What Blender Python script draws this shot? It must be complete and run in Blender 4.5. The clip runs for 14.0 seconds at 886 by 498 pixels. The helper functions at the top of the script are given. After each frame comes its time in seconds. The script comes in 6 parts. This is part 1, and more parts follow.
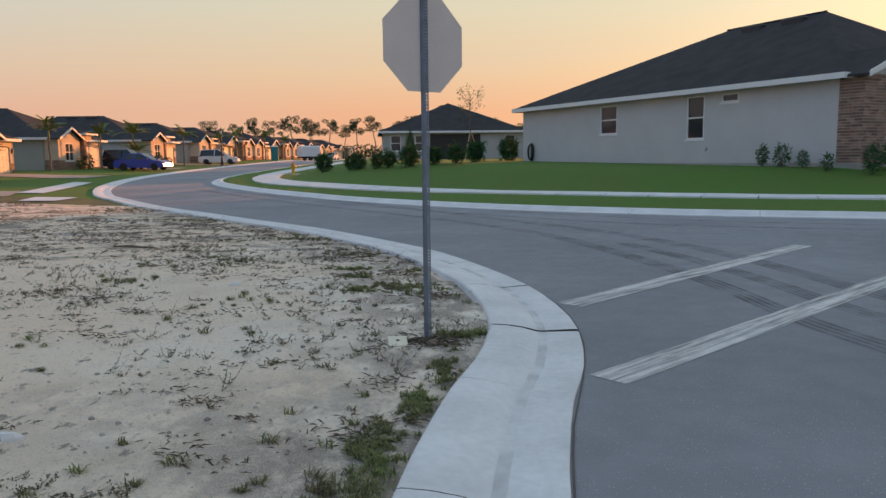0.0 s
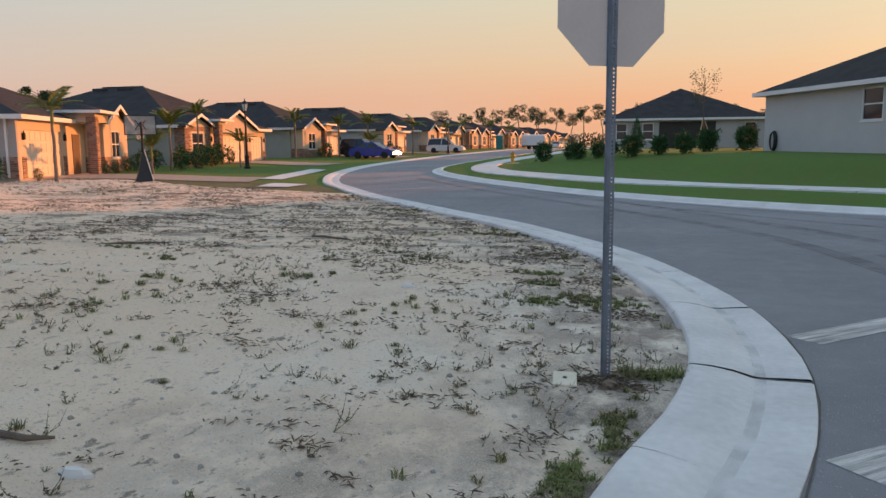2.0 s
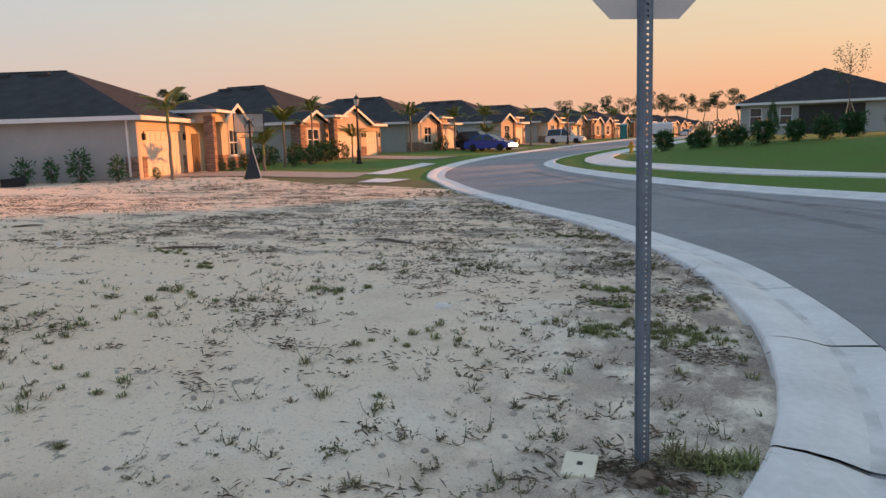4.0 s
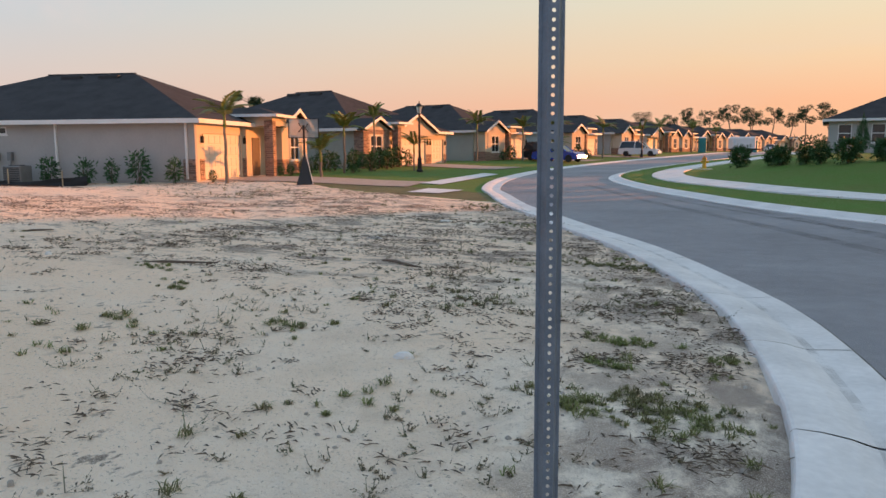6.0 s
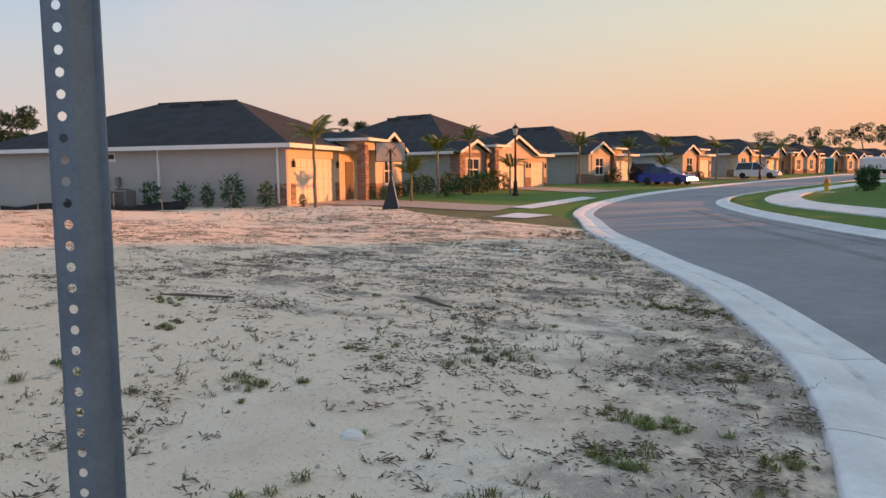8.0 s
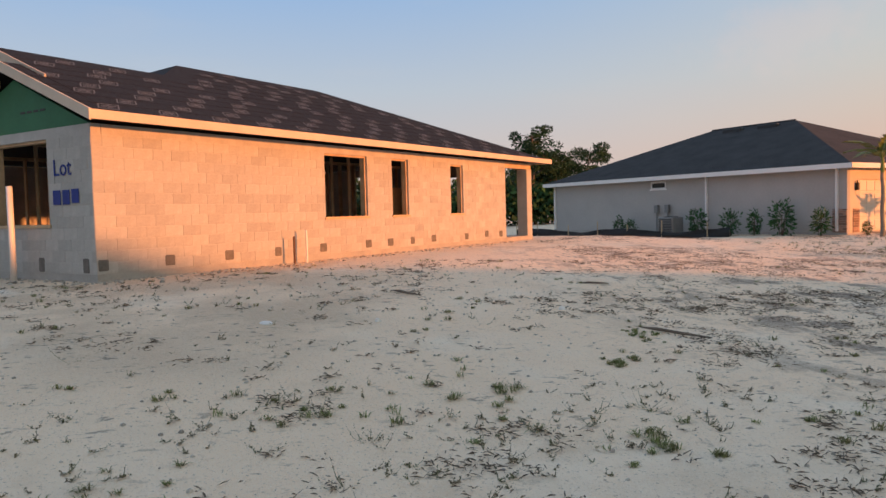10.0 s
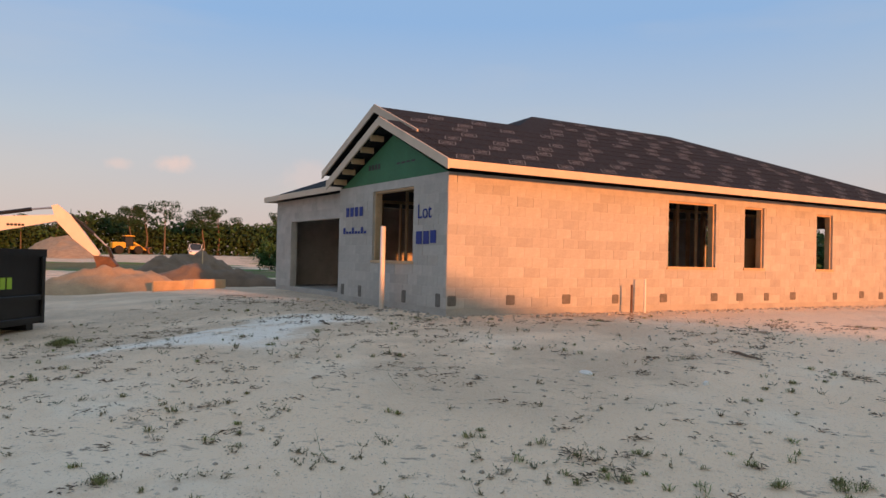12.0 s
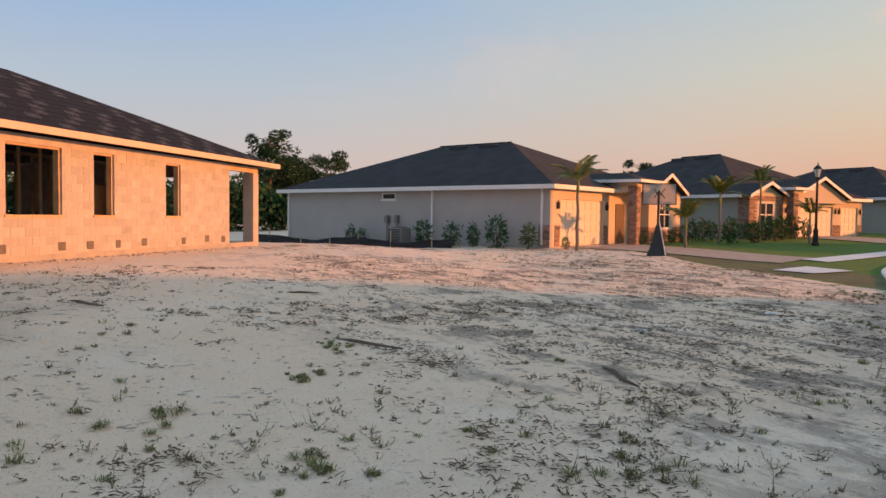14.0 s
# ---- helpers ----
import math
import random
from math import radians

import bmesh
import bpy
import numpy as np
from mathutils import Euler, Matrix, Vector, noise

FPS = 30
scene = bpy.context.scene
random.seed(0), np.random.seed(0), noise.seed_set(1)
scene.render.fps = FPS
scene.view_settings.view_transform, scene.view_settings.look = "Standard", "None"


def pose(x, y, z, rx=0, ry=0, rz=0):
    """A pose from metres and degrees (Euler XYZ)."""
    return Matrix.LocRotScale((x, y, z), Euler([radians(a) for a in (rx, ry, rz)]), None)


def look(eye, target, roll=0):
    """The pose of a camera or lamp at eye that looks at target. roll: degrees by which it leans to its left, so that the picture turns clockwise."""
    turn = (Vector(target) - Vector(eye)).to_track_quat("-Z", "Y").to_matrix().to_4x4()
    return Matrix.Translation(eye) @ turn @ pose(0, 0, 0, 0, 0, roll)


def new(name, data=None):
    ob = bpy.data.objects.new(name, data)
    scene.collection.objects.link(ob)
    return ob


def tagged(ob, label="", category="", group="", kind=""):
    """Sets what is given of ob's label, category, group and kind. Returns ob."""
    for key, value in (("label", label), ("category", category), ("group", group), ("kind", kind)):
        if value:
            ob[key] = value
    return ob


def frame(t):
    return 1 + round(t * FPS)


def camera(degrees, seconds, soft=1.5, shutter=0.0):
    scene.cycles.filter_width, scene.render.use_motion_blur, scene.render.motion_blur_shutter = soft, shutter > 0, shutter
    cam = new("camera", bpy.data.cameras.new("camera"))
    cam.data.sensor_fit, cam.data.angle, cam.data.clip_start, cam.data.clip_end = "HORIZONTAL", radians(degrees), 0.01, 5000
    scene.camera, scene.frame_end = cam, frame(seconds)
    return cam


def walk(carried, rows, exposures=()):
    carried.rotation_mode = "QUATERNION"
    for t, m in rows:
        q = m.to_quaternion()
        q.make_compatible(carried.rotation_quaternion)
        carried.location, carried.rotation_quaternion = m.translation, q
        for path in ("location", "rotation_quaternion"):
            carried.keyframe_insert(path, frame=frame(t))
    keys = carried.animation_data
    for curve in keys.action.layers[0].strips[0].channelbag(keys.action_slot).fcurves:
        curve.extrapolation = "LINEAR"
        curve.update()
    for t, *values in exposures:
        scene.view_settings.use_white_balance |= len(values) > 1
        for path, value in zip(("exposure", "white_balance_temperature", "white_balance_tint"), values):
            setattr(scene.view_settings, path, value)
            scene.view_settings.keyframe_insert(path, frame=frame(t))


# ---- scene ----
cam = camera(61.5, 14.0)
PATH = [
    (0, (-0.019, 0.19, 1.575), (-0.007, 2.175, 1.331), -0.6),
    (0.5, (0.005, 0.365, 1.558), (-0.175, 2.341, 1.31), 0.1),
    (1, (0.024, 0.667, 1.562), (-0.294, 2.628, 1.326), -0.4),
    (1.5, (0.145, 1.019, 1.573), (-0.339, 2.943, 1.317), -0.8),
    (2, (0.251, 1.371, 1.596), (-0.323, 3.268, 1.328), -0.5),
    (2.5, (0.339, 1.764, 1.599), (-0.226, 3.665, 1.345), -1.4),
    (3, (0.466, 2.145, 1.595), (-0.296, 3.979, 1.357), -2.3),
    (5.5, (0.658, 4.01, 1.608), (-0.304, 5.734, 1.286), -1.4),
    (6, (0.759, 4.35, 1.65), (-0.295, 6.03, 1.392), -0.3),
    (6.5, (0.785, 4.729, 1.645), (-0.354, 6.359, 1.432), -0.2),
    (7, (0.854, 5.111, 1.643), (-0.361, 6.686, 1.44), -0.4),
    (9.5, (0.724, 6.918, 1.679), (-0.984, 7.954, 1.578), -0.9),
    (10, (0.698, 7.111, 1.664), (-1.282, 7.377, 1.566), -1.5),
    (10.5, (0.551, 7.242, 1.657), (-1.428, 6.977, 1.543), -0.9),
    (11, (0.503, 7.308, 1.673), (-1.434, 6.816, 1.582), 0.4),
    (11.5, (0.544, 7.387, 1.707), (-1.353, 6.753, 1.663), 1.1),
    (12, (0.552, 7.389, 1.718), (-1.34, 6.741, 1.741), 1.3),
    (12.5, (0.548, 7.347, 1.708), (-1.362, 6.754, 1.754), 1.6),
    (13, (0.487, 7.323, 1.689), (-1.494, 7.044, 1.705), 1.1),
    (13.5, (0.468, 7.47, 1.676), (-1.502, 7.812, 1.622), 0.0),
    (14, (0.569, 7.701, 1.681), (-1.206, 8.619, 1.596), 0.7),
]
walk(cam, [(t, look(eye, target, roll)) for t, eye, target, roll in PATH],
     [(0, -0.04), (3, -0.02), (5.5, 0.14), (7, 0.14), (9.5, 0.0), (11, -0.05), (14, -0.06)])

# ---- world, sun ----
SUN_AZ, SUN_EL = 33.0, 6.8          # degrees from +y towards +x, and above the horizon
world = bpy.data.worlds.new("sky")
scene.world = world
world.use_nodes = True
wn = world.node_tree.nodes
sky = wn.new("ShaderNodeTexSky")
sky.sky_type = "NISHITA"
sky.sun_disc = False
sky.sun_elevation = radians(SUN_EL)
sky.sun_rotation = radians(SUN_AZ)
sky.altitude, sky.air_density, sky.dust_density, sky.ozone_density = 0, 1.0, 1.5, 1.5
# hazy dusk: warm low bands towards the sun, clear blue away from it, over a trace of the clear-air sky
wl = world.node_tree.links
coord = wn.new("ShaderNodeTexCoord")
split = wn.new("ShaderNodeSeparateXYZ")
wl.new(coord.outputs["Generated"], split.inputs[0])
facing = wn.new("ShaderNodeVectorMath")
facing.operation = "DOT_PRODUCT"
wl.new(coord.outputs["Generated"], facing.inputs[0])
facing.inputs[1].default_value = (math.sin(radians(SUN_AZ)), math.cos(radians(SUN_AZ)), 0)
side = wn.new("ShaderNodeMapRange")
side.interpolation_type = "SMOOTHSTEP"
wl.new(facing.outputs["Value"], side.inputs[0])
side.inputs[1].default_value, side.inputs[2].default_value = -0.6, 1.0


def band(stops):
    r = wn.new("ShaderNodeValToRGB")
    while len(r.color_ramp.elements) < len(stops):
        r.color_ramp.elements.new(0.5)
    for e, (p, c) in zip(r.color_ramp.elements, stops):
        e.position, e.color = p, (*c, 1)
    wl.new(split.outputs["Z"], r.inputs[0])
    return r


warm = band([(0.0, (0.8, 0.4, 0.24)), (0.06, (0.84, 0.42, 0.24)), (0.11, (0.81, 0.54, 0.32)), (0.185, (0.74, 0.64, 0.44)), (0.3, (0.61, 0.65, 0.56)), (0.55, (0.5, 0.56, 0.58)), (1.0, (0.44, 0.53, 0.64))])
cool = band([(0.0, (0.66, 0.5, 0.46)), (0.07, (0.6, 0.53, 0.52)), (0.16, (0.48, 0.54, 0.62)), (0.3, (0.28, 0.45, 0.72)), (0.55, (0.3, 0.46, 0.7)), (1.0, (0.4, 0.52, 0.66))])
mix = wn.new("ShaderNodeMix")
mix.data_type = "RGBA"
wl.new(side.outputs[0], mix.inputs["Factor"])
wl.new(cool.outputs[0], mix.inputs["A"])
wl.new(warm.outputs[0], mix.inputs["B"])
# thin uneven haze, drawn out along the horizon
drift = wn.new("ShaderNodeMapping")
drift.inputs["Scale"].default_value = (1, 1, 5)
wl.new(coord.outputs["Generated"], drift.inputs[0])
haze = wn.new("ShaderNodeTexNoise")
haze.inputs["Scale"].default_value, haze.inputs["Detail"].default_value = 2.6, 5
wl.new(drift.outputs[0], haze.inputs["Vector"])
thin = wn.new("ShaderNodeMapRange")
thin.inputs[1].default_value, thin.inputs[2].default_value, thin.inputs[4].default_value = 0.5, 0.78, 0.22
wl.new(haze.outputs["Fac"], thin.inputs[0])
veil = wn.new("ShaderNodeMix")
veil.data_type = "RGBA"
wl.new(thin.outputs[0], veil.inputs["Factor"])
wl.new(mix.outputs["Result"], veil.inputs["A"])
veil.inputs["B"].default_value = (0.64, 0.58, 0.53, 1)
last_sky = veil.outputs["Result"]
puff = wn.new("ShaderNodeTexNoise")
puff.inputs["Scale"].default_value, puff.inputs["Detail"].default_value, puff.inputs["Roughness"].default_value = 34, 6, 0.6
wl.new(coord.outputs["Generated"], puff.inputs["Vector"])
# a few small pink clouds
for centre, size, thick in (((-0.772, -0.627, 0.111), 0.03, 0.75), ((-0.730, -0.675, 0.106), 0.022, 0.5), ((-0.868, -0.487, 0.102), 0.05, 0.3), ((-0.507, 0.83, 0.236), 0.042, 0.7), ((-0.455, 0.86, 0.243), 0.03, 0.5), ((-0.83, 0.53, 0.2), 0.12, 0.16)):
    off = wn.new("ShaderNodeVectorMath")
    off.operation = "SUBTRACT"
    wl.new(coord.outputs["Generated"], off.inputs[0])
    off.inputs[1].default_value = centre
    flat = wn.new("ShaderNodeVectorMath")
    flat.operation = "MULTIPLY"
    wl.new(off.outputs[0], flat.inputs[0])
    flat.inputs[1].default_value = (1 / size, 1 / size, 2.1 / size)
    far = wn.new("ShaderNodeVectorMath")
    far.operation = "LENGTH"
    wl.new(flat.outputs[0], far.inputs[0])
    ragged = wn.new("ShaderNodeMath")
    ragged.operation = "MULTIPLY_ADD"
    wl.new(puff.outputs["Fac"], ragged.inputs[0])
    ragged.inputs[1].default_value = -1.6
    wl.new(far.outputs["Value"], ragged.inputs[2])
    body = wn.new("ShaderNodeMapRange")
    body.interpolation_type = "SMOOTHSTEP"
    wl.new(ragged.outputs[0], body.inputs[0])
    for i, v in enumerate((0.25, -0.65, 0.0, thick)):
        body.inputs[i + 1].default_value = v
    cloud = wn.new("ShaderNodeMix")
    cloud.data_type = "RGBA"
    wl.new(body.outputs[0], cloud.inputs["Factor"])
    wl.new(last_sky, cloud.inputs["A"])
    cloud.inputs["B"].default_value = (0.82, 0.6, 0.54, 1)
    last_sky = cloud.outputs["Result"]
glow = wn.new("ShaderNodeMix")
glow.data_type, glow.blend_type = "RGBA", "ADD"
glow.inputs["Factor"].default_value = 0.012
wl.new(last_sky, glow.inputs["A"])
wl.new(sky.outputs[0], glow.inputs["B"])
wl.new(glow.outputs["Result"], wn["Background"].inputs[0])
wn["Background"].inputs["Strength"].default_value = 1.0
sun_data = bpy.data.lights.new("sun", "SUN")
sun_data.energy, sun_data.angle, sun_data.color = 6.4, radians(0.9), (1.0, 0.31, 0.08)
sun = new("sun", sun_data)
sun.matrix_world = look((0, 0, 60), (-math.sin(radians(SUN_AZ)), -math.cos(radians(SUN_AZ)), 60 - math.tan(radians(SUN_EL))))


# ---- materials ----
def material(name, colour, rough=0.8, metal=0.0, vary=0.25, scale=3.0, bump=0.15, bump_scale=40.0, colour2=None, speck=0.0, island=0.0):
    """A surface with two scales of variation and fine relief."""
    m = bpy.data.materials.new(name)
    m.use_nodes = True
    nt = m.node_tree
    bs = nt.nodes["Principled BSDF"]
    bs.inputs["Roughness"].default_value, bs.inputs["Metallic"].default_value = rough, metal
    co = nt.nodes.new("ShaderNodeTexCoord")
    def noise_node(s, detail=5.0):
        n = nt.nodes.new("ShaderNodeTexNoise")
        n.inputs["Scale"].default_value, n.inputs["Detail"].default_value = s, detail
        nt.links.new(co.outputs["Object"], n.inputs["Vector"])
        return n
    a, b = noise_node(scale), noise_node(scale * 11)
    add = nt.nodes.new("ShaderNodeMath")
    add.operation = "MULTIPLY_ADD"
    nt.links.new(b.outputs["Fac"], add.inputs[0])
    add.inputs[1].default_value = 0.5
    nt.links.new(a.outputs["Fac"], add.inputs[2])
    ramp = nt.nodes.new("ShaderNodeValToRGB")
    ramp.color_ramp.elements[0].position, ramp.color_ramp.elements[1].position = 0.5, 1.0
    c2 = colour2 or [c * (1 - vary) for c in colour]
    ramp.color_ramp.elements[0].color = (*c2, 1)
    ramp.color_ramp.elements[1].color = (*[min(1, c * (1 + vary * 0.4)) for c in colour], 1)
    nt.links.new(add.outputs[0], ramp.inputs[0])
    out = ramp.outputs[0]
    if island:
        geo = nt.nodes.new("ShaderNodeNewGeometry") if island > 0 else nt.nodes.new("ShaderNodeObjectInfo")
        hsv = nt.nodes.new("ShaderNodeHueSaturation")
        mr = nt.nodes.new("ShaderNodeMapRange")
        mr.inputs[3].default_value, mr.inputs[4].default_value = 1 - abs(island), 1 + abs(island)
        nt.links.new(geo.outputs["Random Per Island" if island > 0 else "Random"], mr.inputs[0])
        nt.links.new(mr.outputs[0], hsv.inputs["Value"])
        nt.links.new(out, hsv.inputs["Color"])
        out = hsv.outputs[0]
    nt.links.new(out, bs.inputs["Base Color"])
    if bump:
        bp = nt.nodes.new("ShaderNodeBump")
        bp.inputs["Strength"].default_value, bp.inputs["Distance"].default_value = bump, 0.02
        n = noise_node(bump_scale, 6.0)
        nt.links.new(n.outputs["Fac"], bp.inputs["Height"])
        nt.links.new(bp.outputs[0], bs.inputs["Normal"])
    return m


def worn(m, amount, scale, streak=None):
    """Lets what lies beneath show through where a coat has worn away."""
    nt = m.node_tree
    co = nt.nodes.new("ShaderNodeTexCoord")
    n = nt.nodes.new("ShaderNodeTexNoise")
    n.inputs["Scale"].default_value, n.inputs["Detail"].default_value, n.inputs["Roughness"].default_value = scale, 8, 0.75
    src = co.outputs["Object"]
    if streak is not None:
        turn = nt.nodes.new("ShaderNodeMapping")
        turn.inputs["Rotation"].default_value = (0, 0, radians(-streak))
        drawn = nt.nodes.new("ShaderNodeMapping")
        drawn.inputs["Scale"].default_value = (0.12, 2.6, 1)
        nt.links.new(src, turn.inputs[0])
        nt.links.new(turn.outputs[0], drawn.inputs[0])
        src = drawn.outputs[0]
    nt.links.new(src, n.inputs["Vector"])
    r = nt.nodes.new("ShaderNodeMapRange")
    r.inputs[1].default_value, r.inputs[2].default_value = amount[0], amount[1]
    r.inputs[3].default_value, r.inputs[4].default_value = amount[2], amount[3]
    nt.links.new(n.outputs["Fac"], r.inputs[0])
    nt.links.new(r.outputs[0], nt.nodes["Principled BSDF"].inputs["Alpha"])
    return m


def glass_material(name, tint=(0.03, 0.035, 0.04)):
    m = material(name, tint, 0.06, 0, 0.1, 2, 0, 1)
    m.node_tree.nodes["Principled BSDF"].inputs["Specular IOR Level"].default_value = 0.5
    return m


def asphalt_material():
    """Grey asphalt with pale stone chips, worn lanes and old tyre polish."""
    m = material("asphalt", (0.28, 0.284, 0.305), 0.85, 0, 0.25, 0.3, 0.7, 110)
    nt = m.node_tree
    bs = nt.nodes["Principled BSDF"]
    src = bs.inputs["Base Color"].links[0].from_socket
    co = nt.nodes.new("ShaderNodeTexCoord")
    vor = nt.nodes.new("ShaderNodeTexVoronoi")
    vor.inputs["Scale"].default_value = 48
    nt.links.new(co.outputs["Object"], vor.inputs["Vector"])
    lim = nt.nodes.new("ShaderNodeMapRange")
    lim.inputs[1].default_value, lim.inputs[2].default_value, lim.inputs[3].default_value, lim.inputs[4].default_value = 0.16, 0.24, 0.75, 0.0
    nt.links.new(vor.outputs["Distance"], lim.inputs[0])
    pick = nt.nodes.new("ShaderNodeSeparateColor")
    nt.links.new(vor.outputs["Color"], pick.inputs[0])
    some = nt.nodes.new("ShaderNodeMath")
    some.operation = "GREATER_THAN"
    some.inputs[1].default_value = 0.7
    nt.links.new(pick.outputs[0], some.inputs[0])
    both = nt.nodes.new("ShaderNodeMath")
    both.operation = "MULTIPLY"
    nt.links.new(some.outputs[0], both.inputs[0])
    nt.links.new(lim.outputs[0], both.inputs[1])
    x = nt.nodes.new("ShaderNodeMix")
    x.data_type = "RGBA"
    nt.links.new(both.outputs[0], x.inputs["Factor"])
    nt.links.new(src, x.inputs["A"])
    x.inputs["B"].default_value = (0.54, 0.52, 0.5, 1)
    nt.links.new(x.outputs["Result"], bs.inputs["Base Color"])
    return m


def sand_material():
    """Pale lot sand: whitish and buff fields, dark crumbs of old roots and bark, pitted by feet and rain."""
    m = bpy.data.materials.new("lot_sand")
    m.use_nodes = True
    nt = m.node_tree
    bs = nt.nodes["Principled BSDF"]
    bs.inputs["Roughness"].default_value = 0.95
    co = nt.nodes.new("ShaderNodeTexCoord")
    def tex(s, detail=4.0, stretch=(1, 1, 1), rough=0.6):
        mp = nt.nodes.new("ShaderNodeMapping")
        mp.inputs["Scale"].default_value = stretch
        nt.links.new(co.outputs["Object"], mp.inputs[0])
        n = nt.nodes.new("ShaderNodeTexNoise")
        n.inputs["Scale"].default_value, n.inputs["Detail"].default_value, n.inputs["Roughness"].default_value = s, detail, rough
        nt.links.new(mp.outputs[0], n.inputs["Vector"])
        return n.outputs["Fac"]
    def step(v, a, b):
        r = nt.nodes.new("ShaderNodeMapRange")
        r.interpolation_type = "SMOOTHSTEP"
        r.inputs[1].default_value, r.inputs[2].default_value = a, b
        nt.links.new(v, r.inputs[0])
        return r.outputs[0]
    def blend(fac, a, b):
        x = nt.nodes.new("ShaderNodeMix")
        x.data_type = "RGBA"
        nt.links.new(fac, x.inputs["Factor"])
        for key, val in (("A", a), ("B", b)):
            if isinstance(val, tuple):
                x.inputs[key].default_value = (*val, 1)
            else:
                nt.links.new(val, x.inputs[key])
        return x.outputs["Result"]
    def times(a, b):
        x = nt.nodes.new("ShaderNodeMath")
        x.operation = "MULTIPLY"
        nt.links.new(a, x.inputs[0])
        nt.links.new(b, x.inputs[1])
        return x.outputs[0]
    def mark(name):
        n = nt.nodes.new("ShaderNodeAttribute")
        n.attribute_name = name
        return n.outputs["Fac"]
    c = blend(step(tex(0.22, 5), 0.38, 0.6), (0.84, 0.66, 0.49), (0.87, 0.78, 0.65))
    c = blend(step(tex(0.4, 6, (1, 0.7, 1)), 0.55, 0.72), c, (0.6, 0.48, 0.36))
    c = blend(step(tex(1.7, 6), 0.52, 0.7), c, (0.7, 0.56, 0.42))
    c = blend(times(mark("buff"), step(tex(0.5, 5), 0.2, 0.55)), c, (0.88, 0.66, 0.47))
    c = blend(times(mark("earthy"), step(tex(0.7, 5), 0.25, 0.6)), c, (0.53, 0.39, 0.27))
    # spilt white sand before the unfinished house
    c = blend(times(step(mark("spill"), 0.2, 0.62), step(tex(2.6, 6, (1, 1, 1), 0.7), 0.3, 0.52)), c, (0.92, 0.86, 0.79))
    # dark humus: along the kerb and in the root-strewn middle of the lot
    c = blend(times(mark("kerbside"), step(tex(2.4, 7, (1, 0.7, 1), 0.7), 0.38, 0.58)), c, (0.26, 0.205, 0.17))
    c = blend(times(mark("rooty"), step(tex(1.1, 7, (0.75, 1.25, 1), 0.7), 0.5, 0.6)), c, (0.24, 0.18, 0.14))
    c = blend(times(mark("rooty"), step(tex(3.6, 7, (0.7, 1.3, 1), 0.7), 0.55, 0.64)), c, (0.3, 0.23, 0.17))
    c = blend(times(step(tex(10, 6, (1, 0.55, 1)), 0.58, 0.66), step(tex(0.6, 4), 0.42, 0.6)), c, (0.22, 0.17, 0.13))
    c = blend(step(tex(38, 5, (1, 1, 1), 0.75), 0.58, 0.64), c, (0.36, 0.29, 0.22))
    c = blend(step(tex(150, 2), 0.45, 0.8), c, (0.86, 0.77, 0.65))
    nt.links.new(c, bs.inputs["Base Color"])
    last = None
    for s, strength, dist in ((3.0, 0.5, 0.07), (13, 0.7, 0.035), (45, 0.8, 0.018), (150, 0.7, 0.007)):
        b = nt.nodes.new("ShaderNodeBump")
        b.inputs["Strength"].default_value, b.inputs["Distance"].default_value = strength, dist
        nt.links.new(tex(s, 5), b.inputs["Height"])
        if last:
            nt.links.new(last.outputs[0], b.inputs["Normal"])
        last = b
    nt.links.new(last.outputs[0], bs.inputs["Normal"])
    return m


